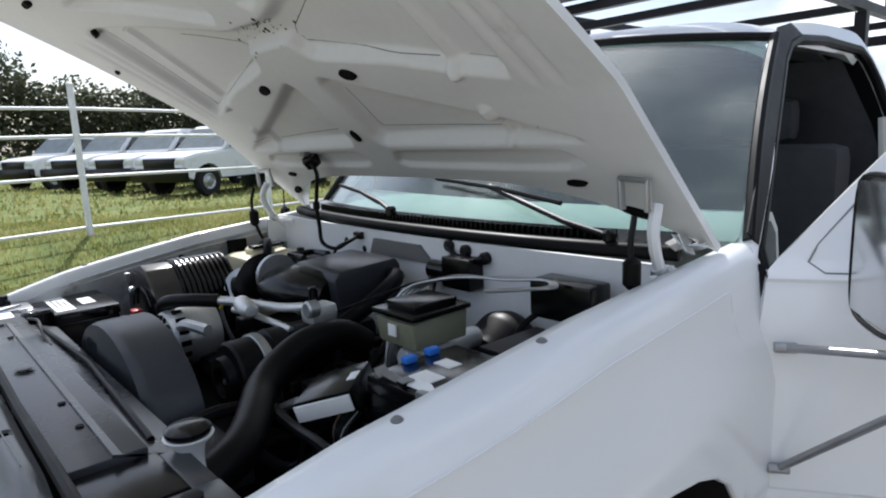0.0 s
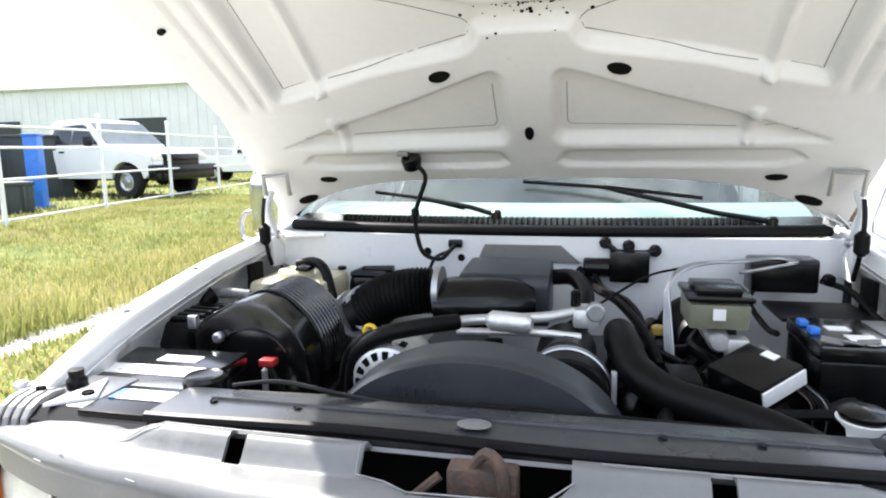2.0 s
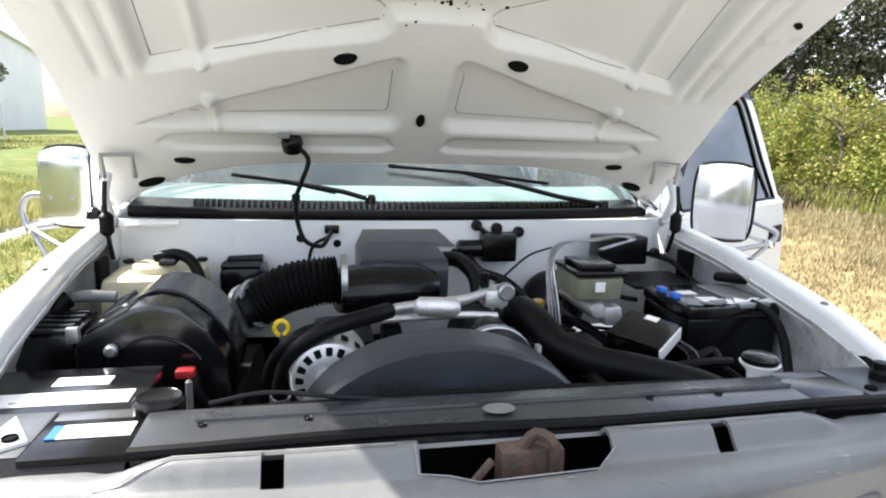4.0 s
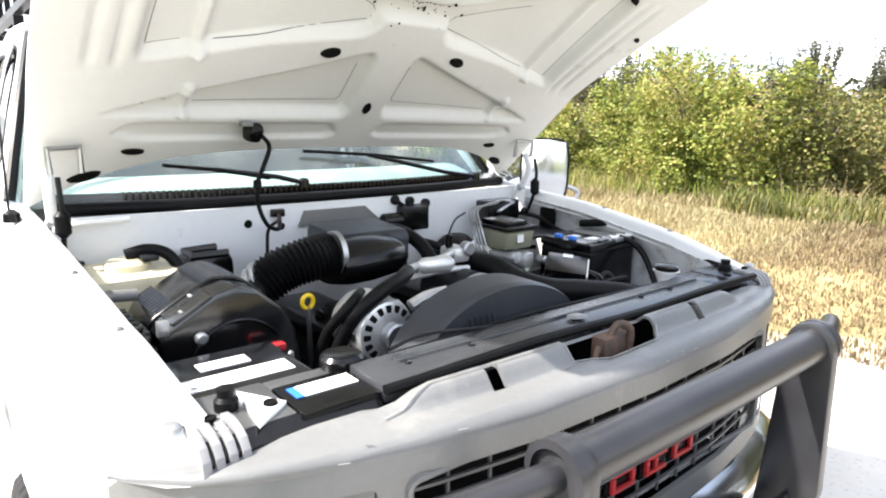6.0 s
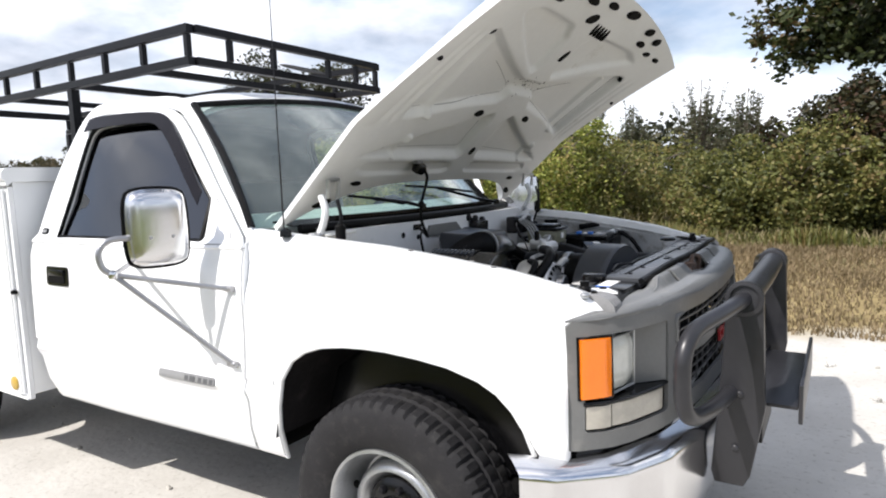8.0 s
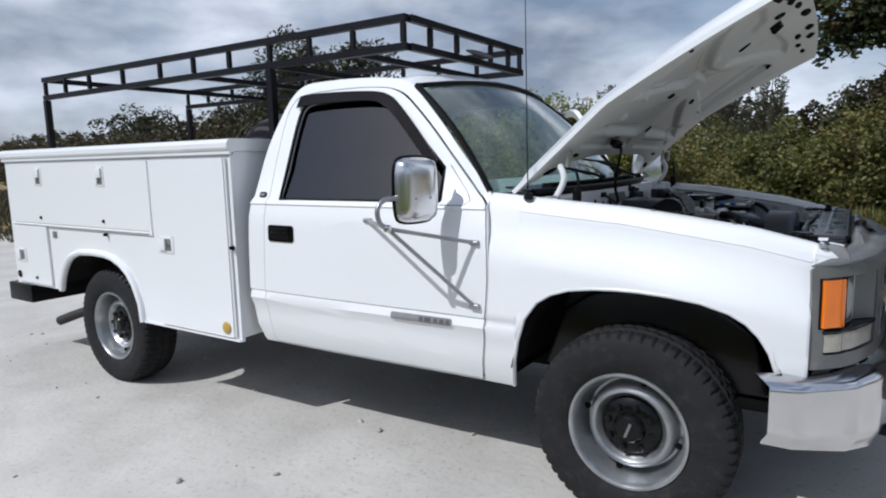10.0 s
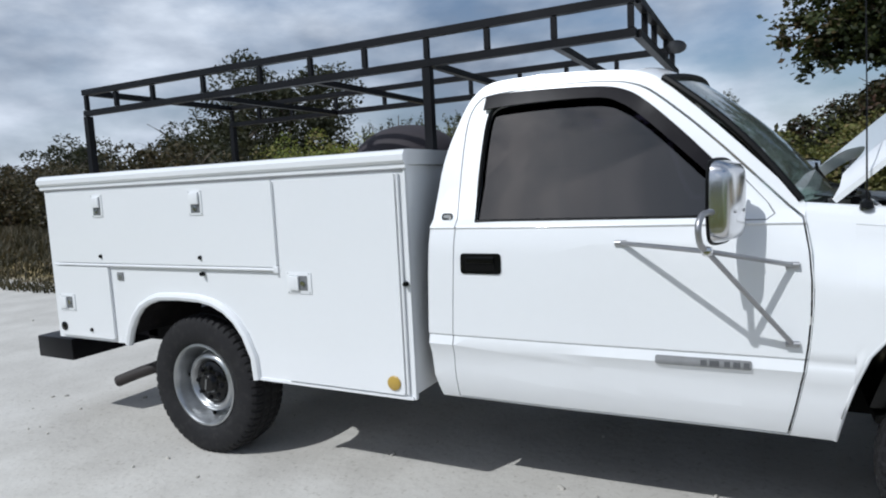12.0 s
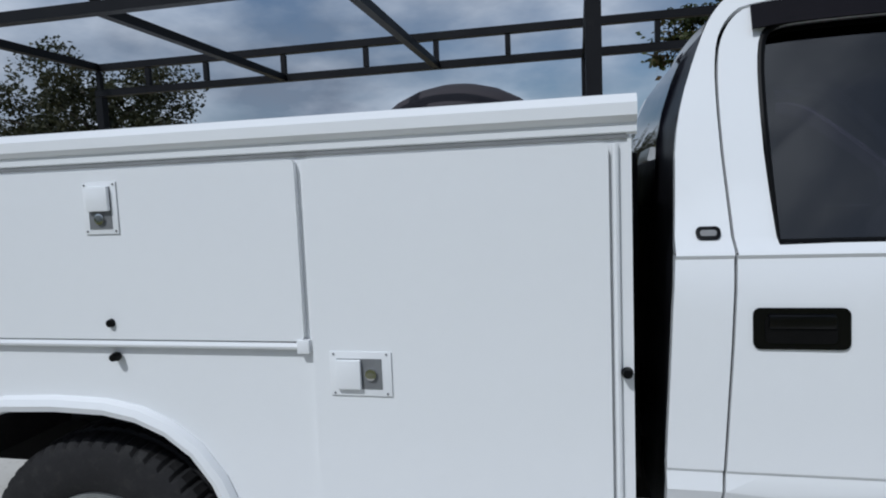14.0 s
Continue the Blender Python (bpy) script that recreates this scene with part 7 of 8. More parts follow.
# big vine-covered tree and its skirt
def limb_tree(x, y, h, tips, r0, n, size, seed, low):
    """A broad tree: forking limbs that end in ragged sprays of larger leaves, with gaps between them."""
    r = random.Random(seed)
    z0 = ground_z(x, y)
    t = tagged(new("tree"), "large dark tree with overhanging limbs", "tree")
    bm = bmesh.new()
    fork = Vector((x + 0.1, y, z0 + h * 0.38))
    tube(bm, [(x, y, z0 - 0.1), (x - 0.08, y + 0.05, z0 + h * 0.2), fork], [0.24, 0.20, 0.17], 10, smooth=4)
    ends = [Vector(p) for p in tips]
    while len(ends) < 46:
        d = Vector((r.gauss(0, 1), r.gauss(0, 1), r.gauss(0, 1))).normalized() * r.uniform(0.45, 1.0)
        e = Vector((x + r0 * d.x, y + 0.8 * r0 * d.y, z0 + low + (h - low) * (0.5 + 0.5 * d.z)))
        if e.z > low + 0.55 * abs(e.x - x):
            ends.append(e)
    pts = []
    for e in ends:
        mid = fork.lerp(e, 0.5) + Vector((0, 0, 0.25))
        tube(bm, [fork, mid, e], [0.07, 0.04, 0.012], 6, smooth=4)
        for k in range(9):
            s = mid.lerp(e, r.uniform(0.35, 1.0))
            q = s + Vector((r.gauss(0, 0.30), r.gauss(0, 0.30), r.gauss(-0.03, 0.20)))
            tube(bm, [s, q], [0.012, 0.005], 4)
            for j in range(n):
                p = s.lerp(q, r.uniform(0.3, 1.15))
                pts.append((p.x + r.gauss(0, 0.10), p.y + r.gauss(0, 0.10), p.z + r.gauss(0, 0.075)))
    part("trunk", bm, BARK, t)
    v, f = leaf_net(np.array(pts), size)
    net_object("crown", v, f, VINE, t)


limb_tree(-2.9, -12.5, 7.6, [(0.65, -12.2, 4.10), (0.25, -12.0, 4.45), (-0.05, -12.1, 3.55), (-0.45, -12.3, 3.85), (-0.5, -11.9, 4.6), (-0.95, -12.0, 3.55), (-1.3, -12.1, 4.2), (-1.6, -12.0, 3.6), (-0.2, -12.7, 5.1), (-1.0, -12.4, 5.0), (-1.9, -11.9, 4.6), (-2.2, -11.8, 3.9)], 3.0, 62, 0.085, 5, 2.9)
tree("tree", -5.8, -13.0, 8.0, 3.2, 18000, 0.095, VINE, "large dark tree hung with vines", "tree", 6, trunk=0.22, base=-0.05, lumps=60)
tree("bush", 0.35, -10.7, 1.5, 1.1, 15000, 0.050, THICKET, "olive bush overgrown with brownish vines", "bush", 18, trunk=0.05, base=-0.2, lumps=50)
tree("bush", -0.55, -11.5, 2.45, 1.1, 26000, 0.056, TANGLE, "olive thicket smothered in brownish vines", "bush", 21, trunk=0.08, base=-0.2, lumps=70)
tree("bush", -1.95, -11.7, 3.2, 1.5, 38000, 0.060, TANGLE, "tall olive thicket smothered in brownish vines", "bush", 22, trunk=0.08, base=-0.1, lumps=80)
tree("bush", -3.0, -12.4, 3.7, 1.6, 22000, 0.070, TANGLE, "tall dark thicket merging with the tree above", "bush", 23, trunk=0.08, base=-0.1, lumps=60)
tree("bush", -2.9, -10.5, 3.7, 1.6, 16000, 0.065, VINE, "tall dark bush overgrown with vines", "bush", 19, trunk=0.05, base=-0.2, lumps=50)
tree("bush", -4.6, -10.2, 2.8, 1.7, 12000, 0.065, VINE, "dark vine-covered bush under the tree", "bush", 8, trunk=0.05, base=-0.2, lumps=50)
# wispy and rounded trees farther off
for x, y, h, r, n, s, kind in ((17.5, -16.5, 6.6, 3.0, 9000, 0.13, 0.1),
                               (21.0, -17.5, 6.0, 2.6, 6000, 0.13, 0.1), (26, -19, 5.2, 2.5, 4000, 0.15, 0.1), (36, -20, 5.0, 2.4, 3000, 0.17, 0.1), (31, -16, 4.2, 2.2, 3000, 0.17, 0.0)):
    tree("tree", x, y, h, r, int(n * 2.2), s * 0.66, FAR, "dark-leaved tree in the distance", "tree", int(x * 10 + 400), trunk=0.14, base=kind, lumps=36, group="distant trees")


def wispy_tree(x, y, h, spread, seed):
    """A thin tree of upright feathery branches with small leaves along them."""
    r = random.Random(seed)
    t = tagged(new("tree"), "thin feathery grey-green tree behind the bushes", "tree", "distant trees")
    z0 = ground_z(x, y)
    bm = bmesh.new()
    tube(bm, [(x, y, z0 - 0.1), (x + 0.1, y, z0 + h * 0.45), (x, y, z0 + h * 0.95)], [0.10, 0.07, 0.02], 6, smooth=3)
    pts = []
    for k in range(64):
        a, b = r.uniform(0, 6.283), r.uniform(0.12, 0.62)
        reach = spread * r.uniform(0.25, 1.25) * (1.1 - b)
        s = Vector((x, y, z0 + h * b))
        e = s + Vector((reach * math.cos(a), reach * math.sin(a), h * r.uniform(0.20, 0.42)))
        e.z = min(e.z, z0 + h * r.uniform(0.86, 1.0))
        m = s.lerp(e, 0.5) + Vector((0.12 * math.cos(a), 0.12 * math.sin(a), -0.05 * h))
        tube(bm, [s, m, e], [0.025, 0.015, 0.006], 4, smooth=3)
        for j in range(54):
            q = m.lerp(e, r.uniform(-0.3, 1.05))
            pts.append((q.x + r.gauss(0, 0.045), q.y + r.gauss(0, 0.045), q.z + r.gauss(0, 0.06)))
    part("trunk", bm, BARK, t)
    v, f = leaf_net(np.array(pts), 0.055, long=2.6)
    net_object("crown", v, f, WOODS, t)


for x, y, h, spread, seed in ((4.2, -27.0, 5.5, 1.5, 901), (2.4, -27.2, 4.9, 1.1, 902), (7.1, -27.0, 4.7, 0.8, 903), (12.0, -21.0, 4.5, 1.5, 904), (10.2, -21.5, 4.0, 1.4, 905), (13.6, -21.0, 4.3, 1.5, 906), (8.6, -22.0, 3.9, 1.2, 907), (15.2, -21.0, 4.6, 1.6, 908), (16.9, -21.5, 4.3, 1.6, 909), (7.3, -21.5, 4.3, 1.0, 910)):
    wispy_tree(x, y, h, spread, seed)


def far_woods(name, line, n, h, size, seed, label, mat=FAR):
    """A belt of woods far off, too dense to count."""
    r = np.random.default_rng(seed)
    (x0, y0), (x1, y1) = line
    t = r.uniform(0, 1, n)
    top = h * (0.62 + 0.38 * np.abs(np.sin(t * 31 + seed) * np.sin(t * 13.7)) + 0.12 * r.normal(size=n).clip(-1, 1))
    z = top * r.uniform(0, 1, n) ** 0.7
    depth = r.uniform(-2.5, 2.5, n)
    d = np.array([y1 - y0, x0 - x1], float)
    d /= np.linalg.norm(d)
    p = np.stack([x0 + (x1 - x0) * t + d[0] * depth, y0 + (y1 - y0) * t + d[1] * depth, z], 1)
    v, f = leaf_net(p, size)
    return tagged(net_object(name, v, f, mat), label, "woods", kind="stuff")


far_woods("woods", ((75, -38), (-45, -42)), 40000, 4.6, 0.28, 3, "belt of dark woods beyond the lot")
far_woods("woods", ((75, -40), (80, 14)), 9000, 5.0, 0.5, 4, "belt of dark woods beyond the lot")
far_woods("woods", ((-30, 52), (34, 58)), 60000, 8.6, 0.26, 9, "belt of grey-green woods beyond the yard", WOODS)
far_woods("woods", ((-60, -45), (-60, 50)), 9000, 6.0, 0.6, 12, "belt of dark woods beyond the lot")


def blade_faces(n):
    """A four-sided stem and a pointed tip for each blade of five points."""
    f = []
    for k in range(0, 5 * n, 5):
        f.append((k, k + 1, k + 2, k + 4))
        f.append((k + 4, k + 2, k + 3))
    return f


def blades(name, n, xr, yr, hfun, mat, label, seed, width=0.010):
    r = np.random.default_rng(seed)
    x, y = r.uniform(*xr, n), r.uniform(*yr, n)
    keep = np.array([noise.noise(Vector((a * 0.9, b * 0.9, seed))) for a, b in zip(x, y)]) > r.uniform(-0.9, 0.35, n)
    x, y = x[keep], y[keep]
    z = np.array([ground_z(a, b) for a, b in zip(x, y)])
    h = np.array([hfun(a, b) for a, b in zip(x, y)]) * r.uniform(0.5, 1.3, len(x))
    a = r.uniform(0, 6.283, len(x))
    lean = r.uniform(0.1, 0.8, len(x)) * h
    dx, dy = np.cos(a), np.sin(a)
    w = width * r.uniform(0.6, 1.5, len(x))
    p0 = np.stack([x - dy * w, y + dx * w, z - 0.01], 1)
    p1 = np.stack([x + dy * w, y - dx * w, z - 0.01], 1)
    p2 = np.stack([x + dx * lean * 0.45 + dy * w * 0.9, y + dy * lean * 0.45 - dx * w * 0.9, z + h * 0.6], 1)
    p3 = np.stack([x + dx * lean, y + dy * lean, z + h * 0.95], 1)
    p4 = np.stack([x + dx * lean * 0.45 - dy * w * 0.9, y + dy * lean * 0.45 + dx * w * 0.9, z + h * 0.6], 1)
    v = np.stack([p0, p1, p2, p3, p4], 1).reshape(-1, 3)
    return tagged(net_object(name, v, blade_faces(len(x)), mat), label, "grass", kind="stuff")


blades("dry_grass", 72000, (1.4, 13), (-9.8, -3.3), lambda x, y: 0.045 + 0.18 * smooth(-4.5, -9.0, y) * (0.6 + 0.5 * noise.noise(Vector((x, y, 3)))), STRAW, "short dry straw-coloured grass beside the lot", 3, width=0.006)
blades("brown_grass", 90000, (-7, 1.8), (-9.8, -3.3), lambda x, y: 0.045 + 0.12 * smooth(-4.5, -9.0, y) * (0.6 + 0.5 * noise.noise(Vector((x, y, 3)))), RUSSET, "short brown dry grass beside the lot", 33, width=0.006)
blades("green_weeds", 16000, (-6, 3.5), (-10.4, -8.3), lambda x, y: 0.26 + 0.25 * noise.noise(Vector((x, y, 6))), THICKET, "low green weeds at the foot of the thicket", 35, width=0.010)
blades("dry_grass", 9000, (-6, 15), (-10.6, -8.6), lambda x, y: 0.24, STRAW, "taller weeds at the foot of the bushes", 5)
blades("dry_grass", 60000, (9, 32), (-11.5, -2.6), lambda x, y: 0.10 + 0.35 * smooth(-3.5, -8.0, y), BROWN, "dull brown grass beyond the tail of the truck", 31, width=0.012)
blades("green_grass", 150000, (-7, 16), (4.6, 11.5), lambda x, y: 0.07 + 0.17 * smooth(7.5, 5.2, y), GRASS, "rough yellow-green grass along the fence", 4, width=0.0055)
blades("green_grass", 17000, (-7, 12), (2.9, 4.1), lambda x, y: 0.07, GRASS, "thin grass at the edge of the sand", 6)
blades("green_grass", 32000, (-7, 40), (11, 30), lambda x, y: 0.10, GRASS, "mown grass in the yard", 7, width=0.02)

blades("tall_stalks", 3000, (2, 15), (-10.4, -9.4), lambda x, y: 0.45 + 0.35 * noise.noise(Vector((x * 0.8, y, 8))), STRAW, "tall dry stalks in front of the bushes", 15, width=0.0045)
blades("tall_stalks", 6000, (2, 15), (-10.2, -9.2), lambda x, y: 0.38 + 0.30 * noise.noise(Vector((x * 0.8, y, 5))), BUSH, "green stalks in front of the bushes", 16, width=0.007)

# scattered dry tufts on the sand
tr = np.random.default_rng(44)
tv, tuft_faces = [], []
for k in range(46):
    cx, cy = tr.uniform(-2.5, 9.0), tr.choice([tr.uniform(1.2, 3.4), tr.uniform(-3.2, -1.6)])
    for j in range(16):
        a, h, ln = tr.uniform(0, 6.283), tr.uniform(0.008, 0.03), tr.uniform(0.01, 0.04)
        x, y = cx + tr.normal() * 0.018, cy + tr.normal() * 0.018
        z, dx, dy = ground_z(x, y), math.cos(a), math.sin(a)
        i = len(tv)
        tv += [(x - dy * 0.002, y + dx * 0.002, z), (x + dy * 0.002, y - dx * 0.002, z), (x + dx * ln, y + dy * ln, z + h)]
        tuft_faces.append((i, i + 1, i + 2))
tagged(net_object("dry_tufts", np.array(tv), tuft_faces, BROWN), "small dry brown tufts scattered on the sand", "weeds", kind="stuff")

# pebbles on the sand
peb = bmesh.new()
pr = random.Random(11)
for k in range(260):
    x, y = pr.uniform(-3, 9), pr.uniform(-3.2, 3.6)
    s = pr.uniform(0.006, 0.022)
    bmesh.ops.create_icosphere(peb, subdivisions=1, radius=s, matrix=pose(x, y, ground_z(x, y) + s * 0.2, pr.uniform(0, 90), 0, pr.uniform(0, 180)) @ Matrix.Diagonal((1, pr.uniform(0.6, 1), 0.6, 1)))
tagged(part("pebbles", peb, material("pebble", (0.42, 0.40, 0.36), 0.9, vary=0.3, scale=30)), "small scattered stones on the sand", "pebbles", kind="stuff")


# pipe fence
def fence():
    f = tagged(new("pipe_fence"), "white pipe fence with four rails along the grass", "fence")
    xs = [-7.5, -4.5, -1.5, 1.45, 4.6, 7.8, 11.0, 14.3, 17.8, 21.4, 25.2, 29.0, 33.0]
    pos = [(x, 8.45 + 0.2 * x) for x in xs]
    for x, y in pos:
        z = ground_z(x, y)
        part("post", tube(bmesh.new(), [(x, y, z - 0.1), (x, y, z + 2.12)], 0.045, 12), PIPE_WHITE, f)
        part("post_cap", lathe([(0.05, 0), (0.05, 0.02), (0.03, 0.04), (0, 0.045)], pose(x, y, z + 2.12), 12), PIPE_WHITE, f)
    for (x0, y0), (x1, y1) in zip(pos, pos[1:]):
        for h in (0.12, 0.85, 1.42, 1.80):
            part("rail", tube(bmesh.new(), [(x0 + 0.04, y0, ground_z(x0, y0) + h), (x1 - 0.04, y1, ground_z(x1, y1) + h)], 0.024, 8), PIPE_WHITE, f)


fence()


# parked vehicles
def pickup(x, y, yaw, label, scale=1.0):
    """A parked pickup: body, cab, glass, grille, lamps, bumpers and wheels; its nose points along +x before the turn."""
    v = tagged(new("pickup_truck"), label, "truck", "vehicles parked in the yard")

    def arch(cx):
        return [(cx + 0.46 * math.cos(a), 0.40 + 0.46 * math.sin(a)) for a in np.linspace(0.15, math.pi - 0.15, 9)]
    lower = [(-2.80, 0.55), (-2.80, 1.16), (-0.80, 1.18), (0.90, 1.20), (1.25, 1.19), (2.0, 1.13), (2.36, 1.05), (2.46, 0.92), (2.47, 0.62), *arch(1.72), *arch(-1.72)]
    b = prism(lower, "y", -0.96, 0.96)
    for q in b.verts:
        q.co.y *= 1 - 0.05 * smooth(0.9, 0.5, q.co.z) - 0.06 * smooth(1.6, 2.47, q.co.x)
    bmesh.ops.bevel(b, geom=[e for e in b.edges if e.calc_face_angle(0) > 0.9 and max(q.co.z for q in e.verts) > 0.9], offset=0.05, segments=2, affect="EDGES")
    part("body", b, CAR_WHITE, v)
    c = prism([(-0.82, 1.17), (-0.70, 1.74), (-0.58, 1.83), (0.30, 1.86), (0.48, 1.82), (1.18, 1.19)], "y", -0.92, 0.92)
    for q in c.verts:
        q.co.y *= 1 - 0.16 * smooth(1.17, 1.86, q.co.z)
    bmesh.ops.bevel(c, geom=c.edges[:], offset=0.04, segments=2, affect="EDGES")
    part("cab", c, CAR_WHITE, v)
    for s in (1, -1):
        def pane(px, pz):
            return Vector((px, s * (0.928 - 0.147 * smooth(1.17, 1.86, pz)), pz))
        part("side_glass", sheet([(-0.60, 1.26), (-0.54, 1.68), (0.36, 1.73), (0.46, 1.70), (0.92, 1.26)], [[(0.08, 1.27), (0.10, 1.715), (0.06, 1.715), (0.04, 1.27)]], [], [1.4, 1.55], pane), CAR_SIDE, v, solid=0.006)
        part("headlamp", cubes((2.36, 2.475, s * 0.72 - 0.13, s * 0.72 + 0.13, 0.86, 1.0), bevel=0.02), CLEAR_LENS, v)
        part("door_mirror", cubes((0.74, 0.82, s * 1.06 - 0.09, s * 1.06 + 0.09, 1.22, 1.44), bevel=0.02), BLACK_PLASTIC, v)
        part("door_handle", cubes((-0.28, -0.12, *sorted((s * 0.955, s * 0.985)), 1.07, 1.11), bevel=0.01), BLACK_PLASTIC, v)
        for wx in (1.72, -1.72):
            w = part("wheel", lathe([(0.22, -0.10), (0.36, -0.115), (0.39, -0.07), (0.39, 0.07), (0.36, 0.115), (0.22, 0.10), (0.20, 0.05), (0.0, 0.05)], pose(wx, s * 0.84, 0.39, -90 * s, 0, 0), 28), TYRE, v)
            part("rim", lathe([(0.215, 0.085), (0.19, 0.095), (0.15, 0.06), (0.07, 0.07), (0.05, 0.09), (0.0, 0.095)], pose(wx, s * 0.845, 0.39, -90 * s, 0, 0), 20), STEEL, w)
    part("wheel_housing", cubes((-2.3, 2.3, -0.72, 0.72, 0.42, 0.90)), UNDER, v)
    part("windscreen", grid(5, 6, lambda p, q: Vector((1.10 - 0.54 * p, (-0.84 + 1.68 * q) * (1 - 0.10 * p), 1.265 + 0.50 * p + 0.012))), CAR_GLASS, v, solid=0.01)
    part("grille", cubes((2.40, 2.49, -0.56, 0.56, 0.74, 1.02), bevel=0.02), BLACK_PLASTIC, v)
    part("bumper", cubes((2.38, 2.62, -0.95, 0.95, 0.42, 0.78), bevel=0.05), BLACK_PLASTIC, v)
    part("rear_bumper", cubes((-2.95, -2.79, -0.90, 0.90, 0.50, 0.66), bevel=0.03), BLACK_PLASTIC, v)
    v.matrix_basis = pose(x, y, ground_z(x, y), 0, 0, yaw) @ Matrix.Scale(scale, 4)
    return v


pickup(6.95, 16.4, 202, "white pickup with a black front bumper in the yard")
pickup(6.5, 19.4, 204, "white pickup parked behind another in the yard")
pickup(5.9, 22.4, 206, "white pickup parked far back in the yard")
pickup(5.0, 25.6, 206, "white pickup parked far back in the yard")
pickup(10.6, 15.6, 205, "low white car parked by the trailer", 0.82)
pickup(15.6, 14.6, 262, "tall white work truck facing along the fence", 1.25)
pickup(20.6, 18.6, 275, "white pickup parked past the work truck")
pickup(25.0, 14.6, 285, "white pickup parked near the grey building")


def box_trailer(x, y, yaw):
    """A tall white box on a low chassis with a pair of wheels."""
    t = tagged(new("box_trailer"), "tall white box trailer parked behind the pickups", "trailer", "vehicles parked in the yard")
    part("body", cubes((-2.6, 2.6, -1.1, 1.1, 0.75, 3.05), bevel=0.03), CAR_WHITE, t)
    part("roof_rail", cubes((-2.62, 2.62, -1.13, -1.09, 2.98, 3.09), (-2.62, 2.62, 1.09, 1.13, 2.98, 3.09), bevel=0.005), STEEL, t)
    part("floor_rail", cubes((-2.62, 2.62, -1.13, -1.09, 0.70, 0.84), bevel=0.005), STEEL, t)
    for k in range(5):
        part("panel_seam", cubes((-2.08 + 1.04 * k - 0.015, -2.08 + 1.04 * k + 0.015, -1.112, -1.098, 0.86, 2.96), bevel=0), SHED, t)
    part("chassis", cubes((-3.3, 2.4, -0.5, 0.5, 0.50, 0.70), bevel=0.02), UNDER, t)
    for wx in (-0.45, 0.45):
        w = part("wheel", lathe([(0.20, -0.10), (0.34, -0.11), (0.36, -0.07), (0.36, 0.07), (0.34, 0.11), (0.20, 0.10), (0.0, 0.05)], pose(wx, -0.98, 0.36, 90, 0, 0), 24), TYRE, t)
        part("rim", lathe([(0.20, 0.09), (0.14, 0.06), (0.05, 0.09), (0.0, 0.09)], pose(wx, -0.98, 0.36, 90, 0, 0), 20), STEEL, w)
    t.matrix_basis = pose(x, y, ground_z(x, y), 0, 0, yaw)


box_trailer(11.7, 21.2, 0)


def bin_thing(x, y, z0, sx, sy, sz, yaw, mat, name, label, category):
    t = tagged(new(name), label, category)
    part("body", cubes((-sx / 2, sx / 2, -sy / 2, sy / 2, 0, sz), bevel=0.02), mat, t)
    part("rim", cubes((-sx / 2 - 0.03, sx / 2 + 0.03, -sy / 2 - 0.03, sy / 2 + 0.03, sz, sz + 0.08), bevel=0.01), mat, t)
    for k in range(4):
        xx = -sx / 2 + sx * (k + 0.5) / 4
        part("rib", cubes((xx - 0.03, xx + 0.03, -sy / 2 - 0.05, sy / 2 + 0.05, 0.05, sz - 0.02), bevel=0.005), mat, t)
    t.matrix_basis = pose(x, y, z0, 0, 0, yaw)
    return t


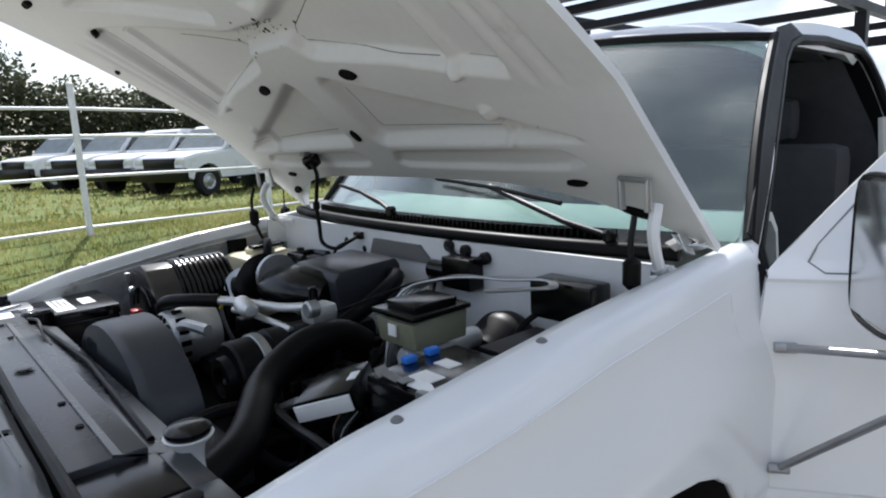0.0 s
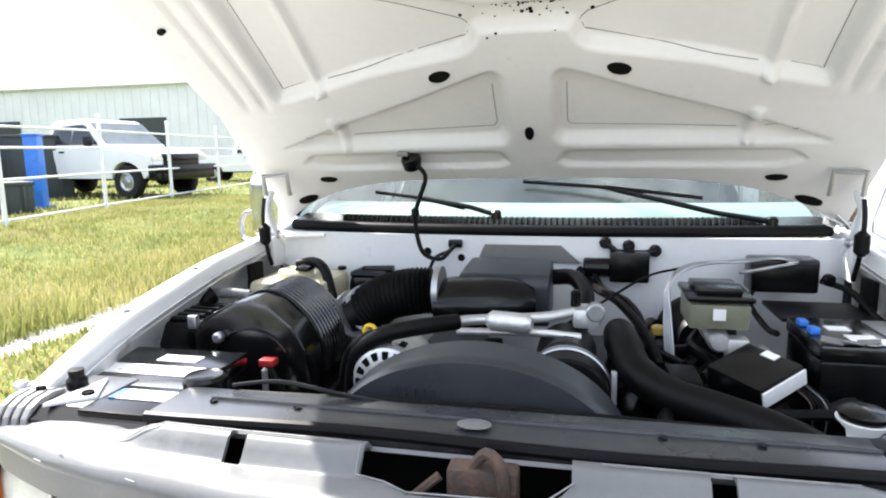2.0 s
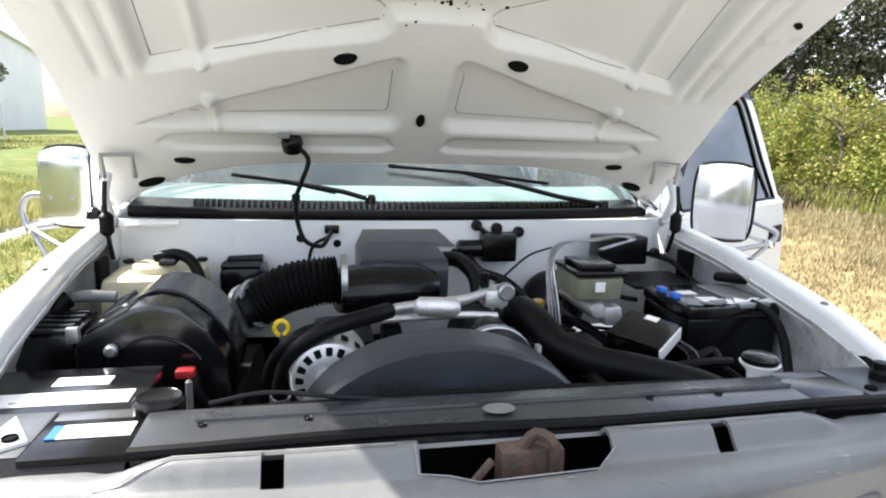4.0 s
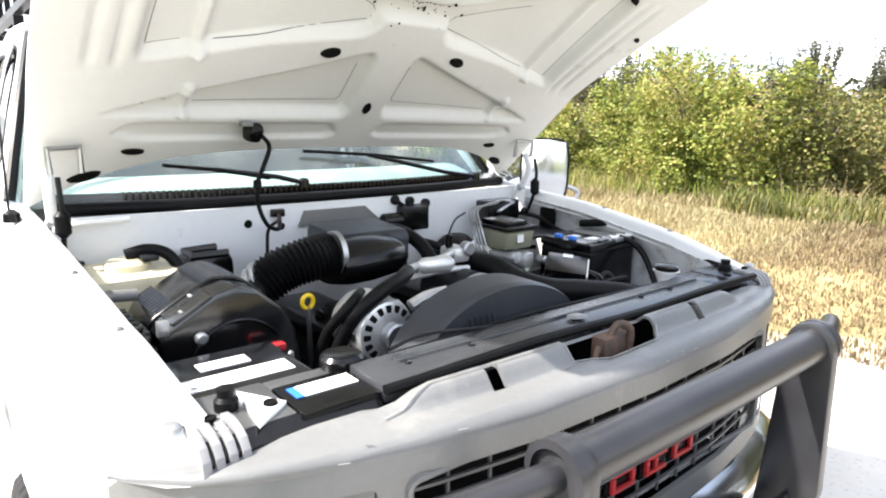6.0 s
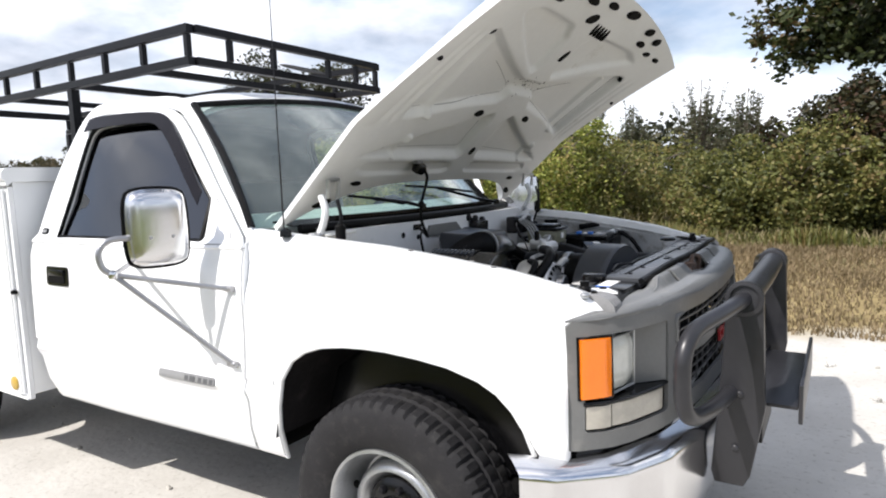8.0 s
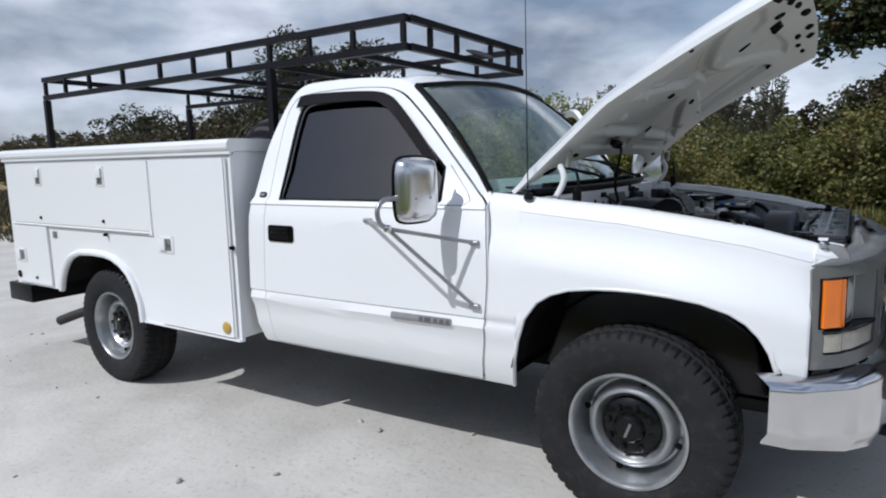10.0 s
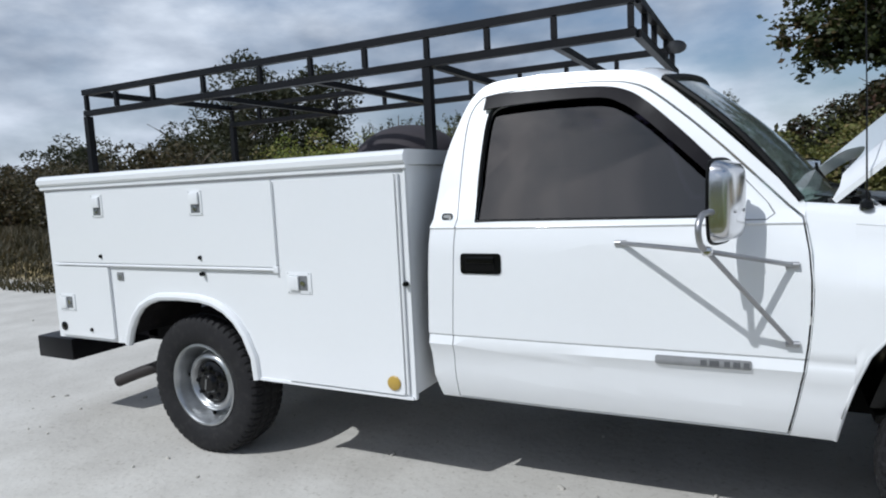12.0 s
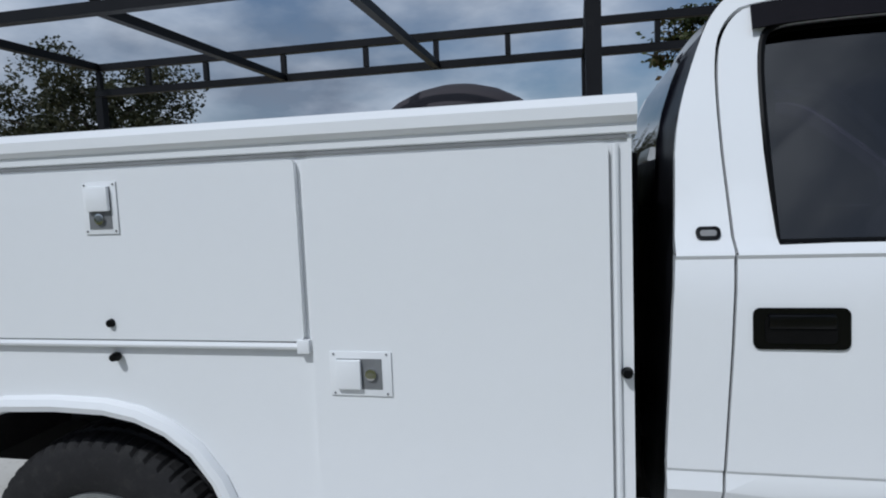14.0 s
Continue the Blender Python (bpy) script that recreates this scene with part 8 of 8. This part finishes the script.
bin_thing(9.9, 12.7, ground_z(9.9, 12.7), 1.5, 1.1, 0.62, -32, CONTAINER, "low_trailer", "low dark steel trailer in the yard", "trailer")
bin_thing(9.3, 17.6, ground_z(9.3, 17.6), 2.6, 1.5, 1.0, -31, CONTAINER, "steel_crate", "dark steel crate beside the pickup", "crate")
bin_thing(14.5, 16.6, ground_z(14.5, 16.6), 2.6, 1.8, 1.8, -43, CONTAINER, "skip_container", "dark steel skip container in the yard", "container")
for x, y in ((11.6, 13.1), (13.0, 16.0)):
    d = tagged(new("lift_post"), "blue upright steel post standing in the yard", "post", "blue posts in the yard")
    part("column", cubes((-0.20, 0.20, -0.16, 0.16, 0.0, 1.75), bevel=0.03), BLUE, d)
    part("foot", cubes((-0.26, 0.26, -0.24, 0.24, 0.0, 0.04), bevel=0.005), BLUE, d)
    part("cap", cubes((-0.22, 0.22, -0.18, 0.18, 1.75, 1.80), bevel=0.01), BLUE, d)
    d.matrix_basis = pose(x, y, ground_z(x, y), 0, 0, 25)


# long metal building
def shed():
    b = tagged(new("metal_building"), "long grey metal building with ribbed siding", "building")
    x0, x1, y0, y1, h = 40.0, 62.0, 24.0, 70.0, 6.6
    part("wall", cubes((x0, x0 + 0.2, y0, y1, -0.2, h), bevel=0.0), SHED, b)
    part("wall", cubes((x0 + 0.2, x1, y0, y0 + 0.2, -0.2, h), bevel=0.0), SHED, b)
    part("wall", cubes((x1 - 0.2, x1, y0 + 0.2, y1, -0.2, h), bevel=0.0), SHED, b)
    part("gable", prism([(x0, h), (x1, h), ((x0 + x1) / 2, h + 1.6)], "y", y0, y0 + 0.2), SHED, b)
    part("roof", prism([(x0 - 0.4, h - 0.06), (x0 - 0.4, h + 0.08), ((x0 + x1) / 2, h + 1.72), (x1 + 0.4, h + 0.08), (x1 + 0.4, h - 0.06), ((x0 + x1) / 2, h + 1.58)], "y", y0 - 0.3, y1 + 0.3), SHED_ROOF, b)
    for k in range(60):
        y = y0 + 0.4 + (y1 - y0 - 0.8) * k / 59
        part("siding_rib", cubes((x0 - 0.05, x0, y - 0.05, y + 0.05, 0.0, h - 0.1), bevel=0), SHED, b)
    for y in (32.0, 45.0, 58.0):
        part("bay_door", cubes((x0 - 0.06, x0 - 0.051, y - 2.0, y + 2.0, 0.0, 4.2), bevel=0), CONTAINER, b)


shed()
tree("tree", 32.5, 16.9, 4.8, 2.1, 14000, 0.085, WOODS, "small tree beside the grey building", "tree", 77, trunk=0.1, base=0.15, lumps=26)
